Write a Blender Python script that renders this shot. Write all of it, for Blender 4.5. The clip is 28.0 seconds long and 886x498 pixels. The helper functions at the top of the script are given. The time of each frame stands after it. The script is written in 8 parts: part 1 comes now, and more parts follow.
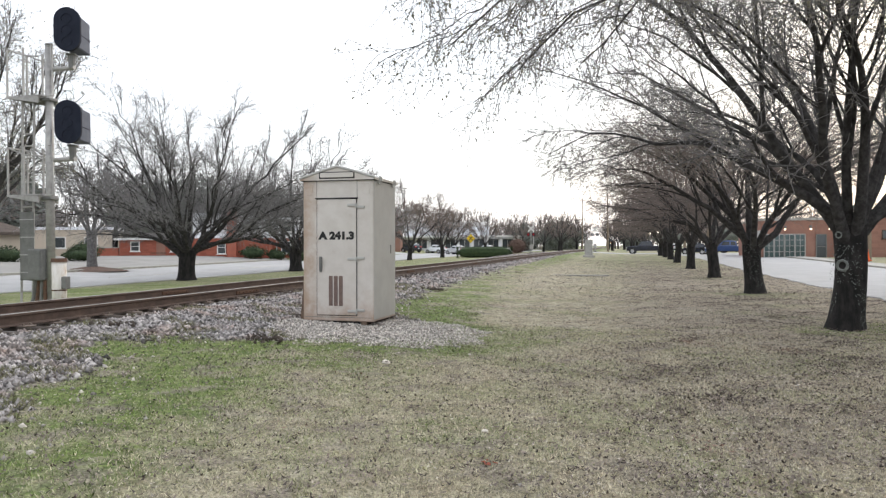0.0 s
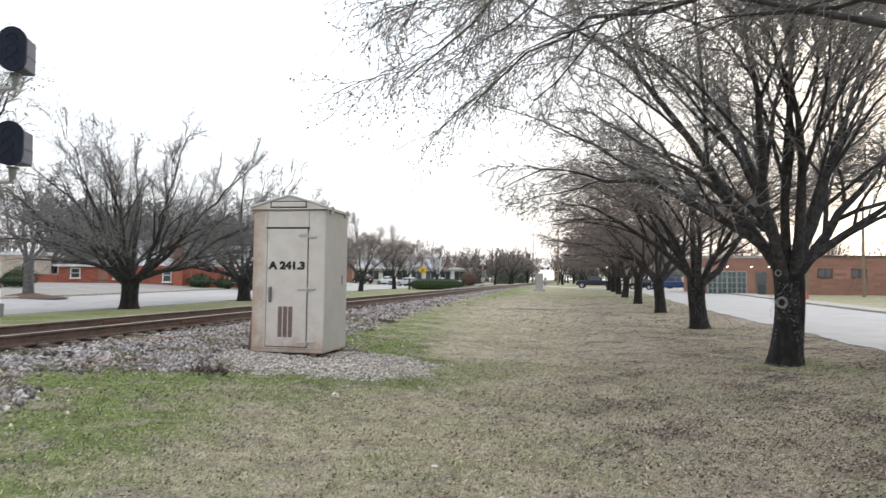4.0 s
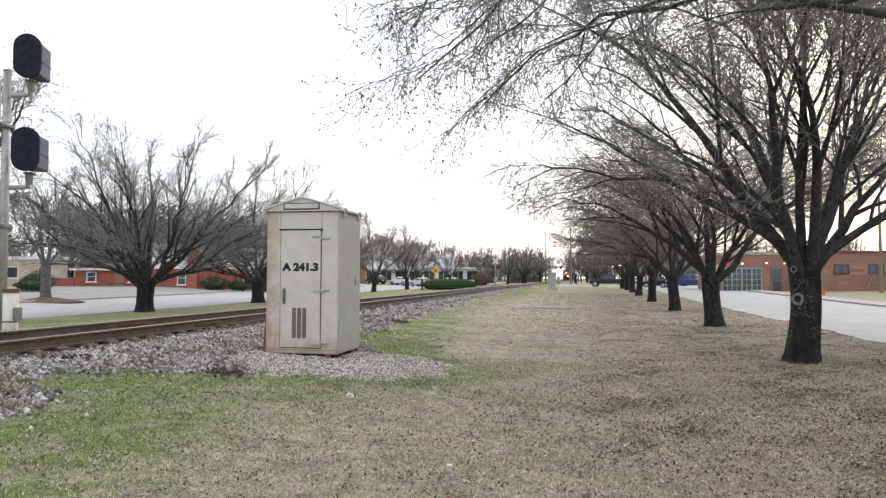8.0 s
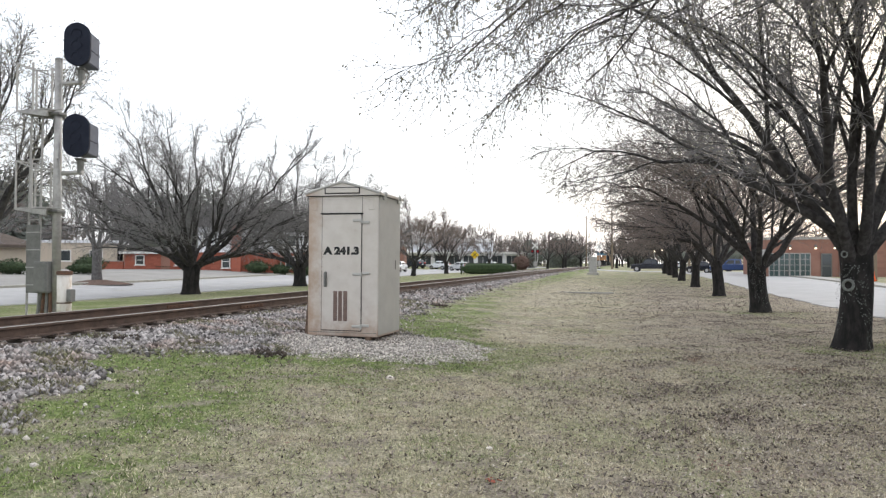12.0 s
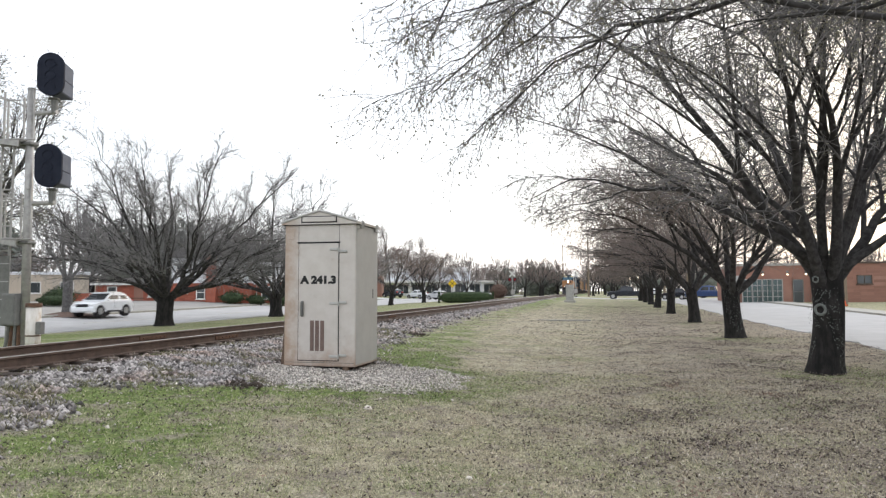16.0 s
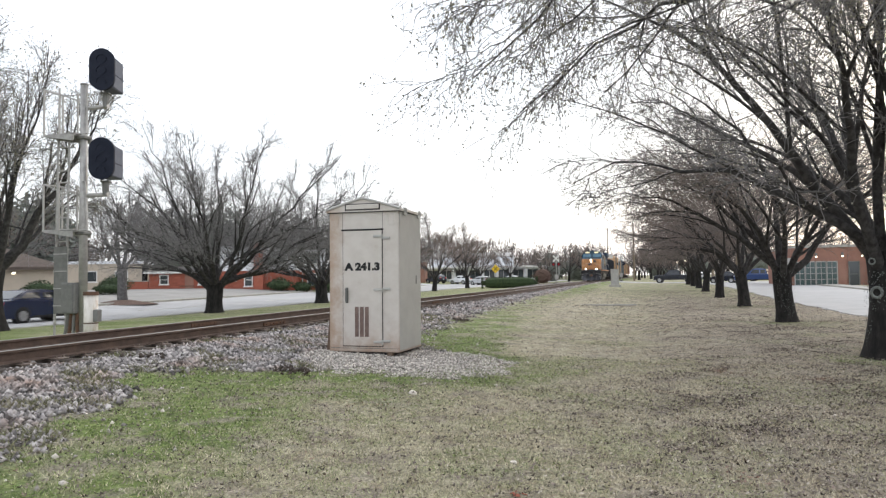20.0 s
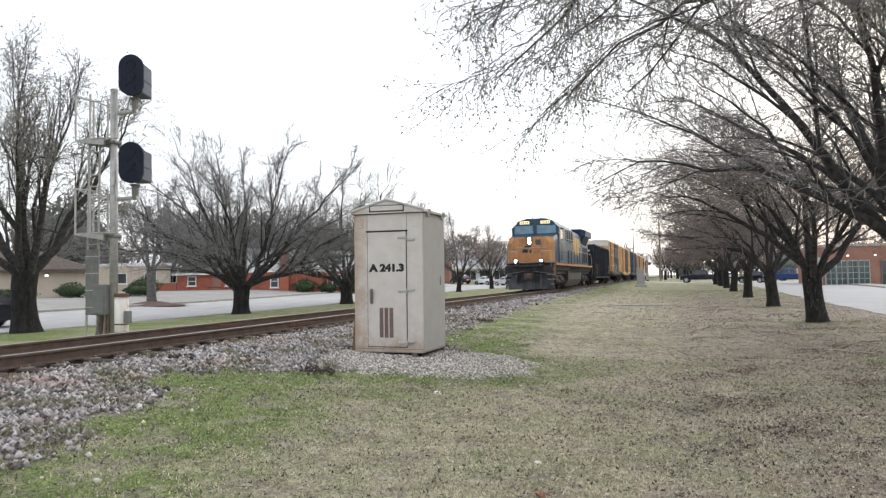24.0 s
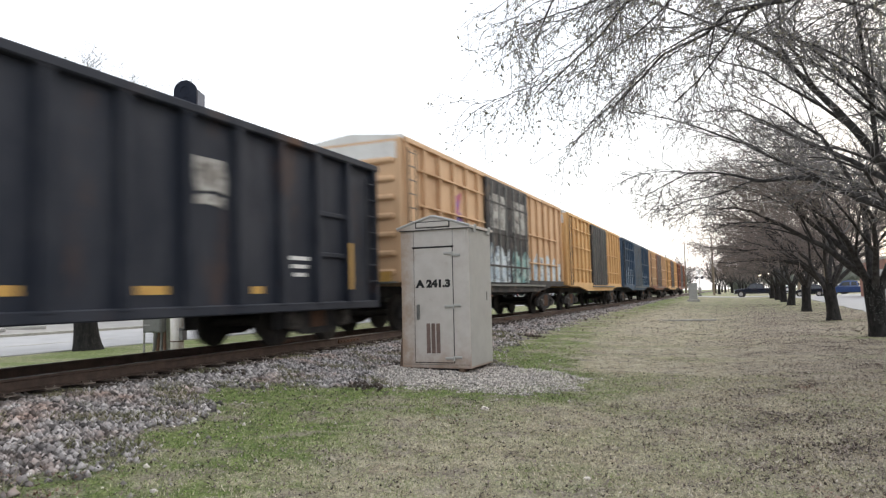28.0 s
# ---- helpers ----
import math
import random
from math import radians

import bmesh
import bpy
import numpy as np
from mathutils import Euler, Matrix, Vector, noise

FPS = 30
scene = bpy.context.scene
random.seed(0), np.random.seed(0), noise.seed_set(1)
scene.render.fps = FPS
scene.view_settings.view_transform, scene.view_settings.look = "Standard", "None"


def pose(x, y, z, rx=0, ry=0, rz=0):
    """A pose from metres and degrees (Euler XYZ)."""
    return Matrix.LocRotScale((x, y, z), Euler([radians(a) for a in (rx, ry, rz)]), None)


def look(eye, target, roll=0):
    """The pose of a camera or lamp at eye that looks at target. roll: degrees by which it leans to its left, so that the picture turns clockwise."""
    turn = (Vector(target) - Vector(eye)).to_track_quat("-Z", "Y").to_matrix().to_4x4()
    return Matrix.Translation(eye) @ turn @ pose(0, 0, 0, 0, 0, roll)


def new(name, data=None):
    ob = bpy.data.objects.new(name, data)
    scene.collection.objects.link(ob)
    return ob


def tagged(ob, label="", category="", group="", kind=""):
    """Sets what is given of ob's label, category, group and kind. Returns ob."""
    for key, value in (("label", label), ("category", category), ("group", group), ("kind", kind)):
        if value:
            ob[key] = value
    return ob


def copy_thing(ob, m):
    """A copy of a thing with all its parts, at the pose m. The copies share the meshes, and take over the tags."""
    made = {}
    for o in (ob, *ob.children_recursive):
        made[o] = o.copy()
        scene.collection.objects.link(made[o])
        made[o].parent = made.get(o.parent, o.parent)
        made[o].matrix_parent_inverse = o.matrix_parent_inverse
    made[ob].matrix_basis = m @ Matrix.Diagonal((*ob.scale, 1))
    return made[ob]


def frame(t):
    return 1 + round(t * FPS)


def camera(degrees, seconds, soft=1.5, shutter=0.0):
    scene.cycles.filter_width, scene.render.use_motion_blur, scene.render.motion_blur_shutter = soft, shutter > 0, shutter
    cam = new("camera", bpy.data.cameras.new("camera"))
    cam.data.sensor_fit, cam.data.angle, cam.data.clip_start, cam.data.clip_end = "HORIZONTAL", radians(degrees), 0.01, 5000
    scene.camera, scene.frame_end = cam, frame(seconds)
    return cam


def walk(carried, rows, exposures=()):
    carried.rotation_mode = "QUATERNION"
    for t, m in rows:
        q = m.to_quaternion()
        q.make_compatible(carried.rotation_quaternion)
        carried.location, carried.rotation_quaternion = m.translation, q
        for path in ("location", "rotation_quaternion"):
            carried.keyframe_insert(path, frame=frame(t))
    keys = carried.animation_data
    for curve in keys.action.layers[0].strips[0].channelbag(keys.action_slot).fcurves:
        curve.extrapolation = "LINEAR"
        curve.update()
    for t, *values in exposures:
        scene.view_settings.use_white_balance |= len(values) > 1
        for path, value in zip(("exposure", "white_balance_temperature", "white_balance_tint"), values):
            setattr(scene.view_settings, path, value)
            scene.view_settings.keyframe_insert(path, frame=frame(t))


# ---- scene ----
cam = camera(65.2, 28.0, soft=1.3, shutter=0.5)
PATH = [
    (0, (-0.01, 0.019, 1.416), (-0.516, 1.954, 1.409), -0.4),
    (0.5, (-0.01, 0.002, 1.427), (-0.513, 1.938, 1.417), -0.2),
    (1, (-0.015, 0.006, 1.415), (-0.498, 1.947, 1.423), -0.1),
    (1.5, (-0.019, 0.01, 1.411), (-0.515, 1.947, 1.376), -0.7),
    (2, (-0.029, 0.026, 1.408), (-0.477, 1.973, 1.325), -0.3),
    (2.5, (-0.016, 0.023, 1.417), (-0.516, 1.959, 1.362), -0.6),
    (3, (-0.012, 0.02, 1.415), (-0.492, 1.962, 1.384), -0.2),
    (3.5, (-0.016, 0.014, 1.42), (-0.471, 1.962, 1.432), 0.1),
    (4, (-0.018, 0.03, 1.421), (-0.389, 1.994, 1.506), 0.5),
    (4.5, (0.0, 0.033, 1.423), (-0.315, 2.005, 1.533), 0.4),
    (6.5, (-0.004, 0.016, 1.424), (-0.383, 1.976, 1.533), 0.1),
    (7, (-0.008, 0.014, 1.418), (-0.397, 1.973, 1.525), 0.2),
    (7.5, (-0.01, 0.022, 1.427), (-0.408, 1.979, 1.526), 0.1),
    (8, (-0.019, 0.016, 1.418), (-0.425, 1.973, 1.503), -0.1),
    (8.5, (-0.016, 0.021, 1.415), (-0.439, 1.974, 1.498), 0.1),
    (9, (-0.011, 0.01, 1.412), (-0.464, 1.956, 1.503), 0.1),
    (9.5, (-0.014, -0.002, 1.42), (-0.505, 1.935, 1.504), 0.1),
    (10, (-0.01, -0.003, 1.41), (-0.514, 1.931, 1.468), 0.2),
    (10.5, (-0.027, 0.009, 1.408), (-0.527, 1.945, 1.458), 0.5),
    (11, (-0.018, 0.009, 1.414), (-0.529, 1.942, 1.46), 0.4),
    (11.5, (-0.022, 0.009, 1.414), (-0.534, 1.942, 1.454), 0.2),
    (13.5, (-0.022, 0.004, 1.408), (-0.555, 1.932, 1.45), -0.2),
    (14, (-0.02, 0.003, 1.409), (-0.548, 1.931, 1.469), -0.2),
    (14.5, (-0.023, 0.014, 1.414), (-0.509, 1.952, 1.501), -0.2),
    (15, (-0.026, 0.014, 1.41), (-0.523, 1.949, 1.511), -0.4),
    (15.5, (-0.028, 0.006, 1.407), (-0.508, 1.944, 1.522), -0.3),
    (16, (-0.028, 0.014, 1.4), (-0.48, 1.958, 1.523), -0.4),
    (16.5, (-0.026, 0.011, 1.4), (-0.502, 1.949, 1.526), -0.3),
    (17, (-0.023, 0.006, 1.398), (-0.537, 1.935, 1.521), -0.6),
    (17.5, (-0.019, -0.002, 1.401), (-0.542, 1.925, 1.511), -0.7),
    (18, (-0.023, 0.01, 1.405), (-0.557, 1.934, 1.513), -0.7),
    (18.5, (-0.019, 0.008, 1.403), (-0.569, 1.927, 1.517), -0.6),
    (19, (-0.024, -0.013, 1.404), (-0.584, 1.904, 1.505), -0.7),
    (19.5, (-0.02, 0.0, 1.407), (-0.588, 1.916, 1.491), -0.9),
    (20, (-0.016, -0.002, 1.403), (-0.589, 1.913, 1.486), -0.9),
    (20.5, (-0.009, -0.017, 1.404), (-0.593, 1.893, 1.498), -0.7),
    (22.5, (-0.012, -0.033, 1.398), (-0.614, 1.873, 1.48), -0.9),
    (23, (-0.008, -0.027, 1.407), (-0.625, 1.873, 1.488), -1.1),
    (23.5, (-0.001, -0.022, 1.396), (-0.639, 1.872, 1.482), -1.0),
    (24, (-0.001, -0.035, 1.407), (-0.64, 1.858, 1.493), -1.1),
    (24.5, (0.004, -0.024, 1.401), (-0.645, 1.866, 1.493), -1.1),
    (25, (-0.005, -0.013, 1.393), (-0.67, 1.869, 1.52), -0.8),
    (25.5, (-0.002, -0.005, 1.393), (-0.703, 1.862, 1.546), -0.8),
    (26, (0.011, -0.026, 1.396), (-0.704, 1.836, 1.545), -0.9),
    (26.5, (0.009, -0.033, 1.397), (-0.74, 1.815, 1.544), -1.1),
    (27, (0.052, -0.071, 1.377), (-0.724, 1.766, 1.528), -1.4),
    (27.5, (0.064, -0.073, 1.392), (-0.709, 1.767, 1.521), -1.3),
    (28, (0.029, -0.061, 1.386), (-0.735, 1.782, 1.523), -1.6),
]
walk(cam, [(t, look(eye, to, roll)) for t, eye, to, roll in PATH])

# ---- sky and sun: bright overcast late afternoon ----
world = bpy.data.worlds.new("sky")
scene.world = world
world.use_nodes = True
wn, wl = world.node_tree.nodes, world.node_tree.links
wn.clear()
w_out = wn.new("ShaderNodeOutputWorld")
w_sky = wn.new("ShaderNodeTexSky")
w_sky.sky_type, w_sky.sun_disc = "NISHITA", False
w_sky.sun_elevation, w_sky.sun_rotation = radians(24), radians(28)
w_sky.air_density, w_sky.dust_density = 1.5, 2.5
w_bg1 = wn.new("ShaderNodeBackground")
w_bg1.inputs["Strength"].default_value = 0.042
w_bg2 = wn.new("ShaderNodeBackground")
w_bg2.inputs["Color"].default_value = (0.945, 0.972, 1.035, 1)
w_bg2.inputs["Strength"].default_value = 1.32
w_add = wn.new("ShaderNodeAddShader")
wl.new(w_sky.outputs["Color"], w_bg1.inputs["Color"])
wl.new(w_bg1.outputs[0], w_add.inputs[0])
wl.new(w_bg2.outputs[0], w_add.inputs[1])
wl.new(w_add.outputs[0], w_out.inputs["Surface"])

sun = new("sun", bpy.data.lights.new("sun", "SUN"))
sun.data.energy, sun.data.angle, sun.data.color = 0.5, radians(25), (1.0, 0.93, 0.84)
sun.matrix_world = look((10, 19, 14), (0, 0, 0))
scene.view_settings.exposure = 0.0


# ---- small helpers ----
def thing(name, label, category, group="", at=None, kind=""):
    ob = new(name)
    ob.empty_display_size = 0.2
    if at is not None:
        ob.matrix_basis = at
    return tagged(ob, label, category, group, kind)


def part(name, bm, material, parent=None, label="", smooth=False):
    me = bpy.data.meshes.new(name)
    bm.to_mesh(me)
    bm.free()
    me.materials.append(material)
    if smooth:
        me.polygons.foreach_set("use_smooth", [True] * len(me.polygons))
    ob = new(name, me)
    ob.parent = parent
    if label:
        ob["label"] = label
    return ob


def raw(name, verts, faces, material, parent=None, label="", smooth=False):
    me = bpy.data.meshes.new(name)
    me.from_pydata([tuple(v) for v in verts], [], faces)
    me.materials.append(material)
    if smooth:
        me.polygons.foreach_set("use_smooth", [True] * len(me.polygons))
    ob = new(name, me)
    ob.parent = parent
    if label:
        ob["label"] = label
    return ob


def tri_mesh(name, v, f, material, parent=None, label="", smooth=False):
    """A mesh from numpy arrays of corners and triangles."""
    me = bpy.data.meshes.new(name)
    v, f = np.asarray(v, np.float32), np.asarray(f, np.int32)
    me.vertices.add(len(v))
    me.vertices.foreach_set("co", v.ravel())
    k = f.shape[1]
    me.loops.add(f.size)
    me.loops.foreach_set("vertex_index", f.ravel())
    me.polygons.add(len(f))
    me.polygons.foreach_set("loop_start", np.arange(0, f.size, k, dtype=np.int32))
    if smooth:
        me.polygons.foreach_set("use_smooth", np.ones(len(f), bool))
    me.update(calc_edges=True)
    me.materials.append(material)
    ob = new(name, me)
    ob.parent = parent
    if label:
        ob["label"] = label
    return ob


def box(bm, c, s, bevel=0.0, m=None):
    r = bmesh.ops.create_cube(bm, size=1.0)
    bmesh.ops.scale(bm, vec=s, verts=r["verts"])
    if bevel:
        es = list({e for v in r["verts"] for e in v.link_edges})
        r2 = bmesh.ops.bevel(bm, geom=es, offset=bevel, segments=1, affect="EDGES", profile=0.5)
        vs = list({v for f in r2["faces"] for v in f.verts} | {v for v in r["verts"] if v.is_valid})
    else:
        vs = r["verts"]
    bmesh.ops.transform(bm, matrix=Matrix.Translation(c) @ (m or Matrix()), verts=vs)
    return bm


def rod(bm, a, b, r0, r1=None, n=8, caps=True):
    a, b = Vector(a), Vector(b)
    r1 = r0 if r1 is None else r1
    d = b - a
    q = d.to_track_quat("Z", "Y").to_matrix().to_4x4()
    bmesh.ops.create_cone(bm, cap_ends=caps, segments=n, radius1=r0, radius2=r1, depth=d.length,
                          matrix=Matrix.Translation((a + b) / 2) @ q)
    return bm


def pipe(bm, pts, r, n=6):
    for a, b in zip(pts, pts[1:]):
        rod(bm, a, b, r, r, n)
    return bm


def prism(bm, outline, axis, a, b):
    """A solid with the outline (two coordinates each) between a and b along the axis."""
    def put(p, t):
        return {"x": (t, p[0], p[1]), "y": (p[0], t, p[1]), "z": (p[0], p[1], t)}[axis]
    lo = [bm.verts.new(put(p, a)) for p in outline]
    hi = [bm.verts.new(put(p, b)) for p in outline]
    k = len(outline)
    fs = [bm.faces.new(lo), bm.faces.new(hi[::-1])]
    for i in range(k):
        fs.append(bm.faces.new((lo[i], hi[i], hi[(i + 1) % k], lo[(i + 1) % k])))
    bmesh.ops.recalc_face_normals(bm, faces=fs)
    return bm


def loft(bm, sections):
    """A closed skin through rings of equal length."""
    rings = [[bm.verts.new(p) for p in s] for s in sections]
    k = len(rings[0])
    fs = [bm.faces.new(rings[0]), bm.faces.new(rings[-1][::-1])]
    for r0, r1 in zip(rings, rings[1:]):
        for i in range(k):
            fs.append(bm.faces.new((r0[i], r1[i], r1[(i + 1) % k], r0[(i + 1) % k])))
    bmesh.ops.recalc_face_normals(bm, faces=fs)
    return bm


def B():
    return bmesh.new()


def smooth01(t):
    t = np.clip(t, 0, 1)
    return t * t * (3 - 2 * t)


# ---- materials ----
def mat(name, c1, c2=None, scale=6.0, rough=0.7, metal=0.0, bump=0.0, bscale=40.0, c3=None, s3=0.7, cut=(0.4, 0.65), cut3=(0.5, 0.7),
        spec=0.3, rand=0.0, island=0.0, stretch=(1, 1, 1), coat=0.0):
    m = bpy.data.materials.new(name)
    m.use_nodes = True
    nt = m.node_tree
    n, l = nt.nodes, nt.links
    bs = n["Principled BSDF"]
    bs.inputs["Roughness"].default_value, bs.inputs["Metallic"].default_value = rough, metal
    bs.inputs["Specular IOR Level"].default_value = spec
    bs.inputs["Coat Weight"].default_value = coat
    c2 = c2 or tuple(x * 0.8 for x in c1)
    tc, mp = n.new("ShaderNodeTexCoord"), n.new("ShaderNodeMapping")
    mp.inputs["Scale"].default_value = stretch
    l.new(tc.outputs["Object"], mp.inputs["Vector"])

    def fac(sc, lo, hi, det=5):
        t, r = n.new("ShaderNodeTexNoise"), n.new("ShaderNodeMapRange")
        t.inputs["Scale"].default_value, t.inputs["Detail"].default_value = sc, det
        t.inputs["Roughness"].default_value = 0.65
        r.inputs["From Min"].default_value, r.inputs["From Max"].default_value = lo, hi
        l.new(mp.outputs[0], t.inputs["Vector"])
        l.new(t.outputs["Fac"], r.inputs["Value"])
        return r.outputs[0], t.outputs["Fac"]

    def mix(f, a, b, mode="MIX"):
        x = n.new("ShaderNodeMix")
        x.data_type, x.blend_type = "RGBA", mode
        for sock, v in ((x.inputs[0], f), (x.inputs[6], a), (x.inputs[7], b)):
            if isinstance(v, (int, float)):
                sock.default_value = v
            elif isinstance(v, tuple):
                sock.default_value = (*v, 1)
            else:
                l.new(v, sock)
        return x.outputs[2]

    f1, _ = fac(scale, *cut)
    col = mix(f1, tuple(c1), tuple(c2))
    if c3:
        f3, _ = fac(s3, *cut3)
        col = mix(f3, col, tuple(c3))
    if rand or island:
        src = n.new("ShaderNodeObjectInfo").outputs["Random"] if rand else n.new("ShaderNodeNewGeometry").outputs["Random Per Island"]
        mr = n.new("ShaderNodeMapRange")
        mr.inputs["To Min"].default_value, mr.inputs["To Max"].default_value = 1 - (rand or island), 1 + (rand or island)
        l.new(src, mr.inputs["Value"])
        cm = n.new("ShaderNodeCombineXYZ")
        for i in range(3):
            l.new(mr.outputs[0], cm.inputs[i])
        col = mix(1.0, col, cm.outputs[0], "MULTIPLY")
    l.new(col, bs.inputs["Base Color"])
    if bump:
        _, b = fac(bscale, 0, 1, 6)
        bp = n.new("ShaderNodeBump")
        bp.inputs["Strength"].default_value, bp.inputs["Distance"].default_value = bump, 0.02
        l.new(b, bp.inputs["Height"])
        l.new(bp.outputs[0], bs.inputs["Normal"])
    return m


def glow(name, color, strength):
    m = bpy.data.materials.new(name)
    m.use_nodes = True
    bs = m.node_tree.nodes["Principled BSDF"]
    bs.inputs["Base Color"].default_value = (*color, 1)
    bs.inputs["Emission Color"].default_value = (*color, 1)
    bs.inputs["Emission Strength"].default_value = strength
    return m


def glass(name, tint, rough=0.05):
    m = bpy.data.materials.new(name)
    m.use_nodes = True
    bs = m.node_tree.nodes["Principled BSDF"]
    bs.inputs["Base Color"].default_value = (*tint, 1)
    bs.inputs["Roughness"].default_value = rough
    bs.inputs["Specular IOR Level"].default_value = 0.6
    return m


M_bark = mat("dark_bark", (0.013, 0.012, 0.012), (0.034, 0.031, 0.029), 9, 0.95, bump=0.9, bscale=28, stretch=(1, 1, 0.35), c3=(0.06, 0.06, 0.052), s3=2.2, cut3=(0.62, 0.78))
M_limb = mat("limb_bark", (0.032, 0.03, 0.029), (0.075, 0.07, 0.068), 9, 0.95, bump=0.6, bscale=28)
M_lichen = mat("lichen", (0.24, 0.255, 0.24), (0.13, 0.14, 0.13), 30, 0.95, bump=0.5)
M_branch = mat("branch_bark", (0.085, 0.081, 0.08), (0.155, 0.148, 0.146), 8, 0.9)
M_twig = mat("twig_bark", (0.195, 0.187, 0.186), (0.3, 0.287, 0.284), 8, 0.9)
M_twig_red = mat("reddish_twig_bark", (0.26, 0.2, 0.175), (0.2, 0.165, 0.15), 3, 0.9)
M_twig_brown = mat("brownish_twig_bark", (0.2, 0.165, 0.15), (0.27, 0.225, 0.2), 4, 0.9)
M_bud = mat("swelling_bud", (0.27, 0.25, 0.18), (0.35, 0.33, 0.26), 5, 0.8, island=0.3)
M_ballast = mat("ballast_stone", (0.37, 0.345, 0.33), (0.15, 0.135, 0.13), 9, 0.9, island=0.8, bump=0.3, c3=(0.3, 0.225, 0.19), s3=1.3)
M_pale_gravel = mat("pale_gravel_stone", (0.578, 0.537, 0.484), (0.366, 0.33, 0.295), 9, 0.9, island=0.6)
M_rail = mat("rusty_rail_side", (0.085, 0.06, 0.05), (0.13, 0.09, 0.07), 5, 0.75, 0.3, bump=0.2)
M_rail_top = mat("worn_rail_head", (0.27, 0.26, 0.25), (0.18, 0.165, 0.15), 12, 0.45, 0.8, stretch=(1, 0.1, 1))
M_tie = mat("weathered_tie_wood", (0.1, 0.08, 0.065), (0.055, 0.043, 0.036), 4, 0.95, bump=0.6, stretch=(0.3, 6, 6), rand=0.3)
M_rust = mat("rusty_iron", (0.15, 0.085, 0.055), (0.1, 0.065, 0.05), 12, 0.85, 0.2)
M_plate = mat("tie_plate", (0.24, 0.2, 0.17), (0.16, 0.12, 0.1), 14, 0.8, 0.2)
M_case = mat("greige_case_paint", (0.585, 0.548, 0.505), (0.53, 0.49, 0.445), 3.5, 0.45, 0.1, bump=0.04, bscale=8, c3=(0.47, 0.39, 0.32), s3=1.1, cut3=(0.55, 0.8), spec=0.45)


def rust_from_edge(m, x0, x1, color, axis=0):
    """Rust that creeps in from one edge of a painted sheet, with a ragged border."""
    nt = m.node_tree
    n, l = nt.nodes, nt.links
    bs = n["Principled BSDF"]
    base = bs.inputs["Base Color"].links[0].from_socket
    tc, sx, mr, nz, ad, cl, mx = (n.new(k) for k in ("ShaderNodeTexCoord", "ShaderNodeSeparateXYZ", "ShaderNodeMapRange", "ShaderNodeTexNoise", "ShaderNodeMath", "ShaderNodeMapRange", "ShaderNodeMix"))
    l.new(tc.outputs["Object"], sx.inputs[0])
    l.new(sx.outputs[axis], mr.inputs["Value"])
    mr.inputs["From Min"].default_value, mr.inputs["From Max"].default_value = x0, x1
    mr.inputs["To Min"].default_value, mr.inputs["To Max"].default_value = 0.62, 0.0
    nz.inputs["Scale"].default_value, nz.inputs["Detail"].default_value, nz.inputs["Roughness"].default_value = 3.5, 6, 0.7
    l.new(tc.outputs["Object"], nz.inputs["Vector"])
    ad.operation = "ADD"
    l.new(mr.outputs[0], ad.inputs[0])
    l.new(nz.outputs["Fac"], ad.inputs[1])
    cl.inputs["From Min"].default_value, cl.inputs["From Max"].default_value = 0.62, 1.15
    cl.inputs["To Max"].default_value = 0.75
    l.new(ad.outputs[0], cl.inputs["Value"])
    mx.data_type = "RGBA"
    l.new(cl.outputs[0], mx.inputs[0])
    l.new(base, mx.inputs[6])
    mx.inputs[7].default_value = (*color, 1)
    l.new(mx.outputs[2], bs.inputs["Base Color"])


rust_from_edge(M_case, -0.66, -0.3, (0.36, 0.23, 0.14))
rust_from_edge(M_case, 0.02, 0.42, (0.34, 0.22, 0.15), 2)
# greyer copy of the case paint: the side face's shade put into colour
M_case_side = mat("side_shade_case_paint", (0.47, 0.465, 0.44), (0.42, 0.415, 0.395), 2.5, 0.45, 0.2, bump=0.05, bscale=6, spec=0.4)
M_case_rust = mat("rusted_case_foot", (0.11, 0.075, 0.058), (0.2, 0.14, 0.1), 9, 0.85)
M_black = mat("black_paint", (0.012, 0.012, 0.014), (0.025, 0.024, 0.025), 8, 0.6)
M_letter = mat("stencil_black", (0.015, 0.015, 0.016), (0.03, 0.03, 0.03), 20, 0.7)
M_louvre = mat("brown_louvre", (0.2, 0.14, 0.12), (0.15, 0.105, 0.09), 10, 0.7)
M_galv = mat("galvanised_steel", (0.43, 0.42, 0.4), (0.33, 0.32, 0.31), 8, 0.5, 0.5)
M_galv_dark = mat("dull_grey_steel", (0.2, 0.2, 0.19), (0.15, 0.15, 0.14), 5, 0.6, 0.3)
M_sig_black = mat("matt_signal_black", (0.011, 0.014, 0.026), (0.016, 0.02, 0.034), 5, 0.85)
M_sig_grey = mat("signal_housing_grey", (0.085, 0.095, 0.125), (0.11, 0.12, 0.15), 5, 0.6)
M_white_rust = mat("rust_streaked_white_paint", (0.72, 0.69, 0.64), (0.6, 0.55, 0.48), 6, 0.7, c3=(0.42, 0.24, 0.12), s3=3.0, cut3=(0.54, 0.68), stretch=(1, 1, 0.4))
M_concrete = mat("concrete", (0.42, 0.4, 0.37), (0.34, 0.33, 0.3), 3, 0.9, bump=0.2)
M_asphalt = mat("pale_old_asphalt", (0.44, 0.435, 0.43), (0.39, 0.385, 0.38), 0.8, 0.9, bump=0.3, bscale=60, c3=(0.48, 0.47, 0.46), s3=0.15)
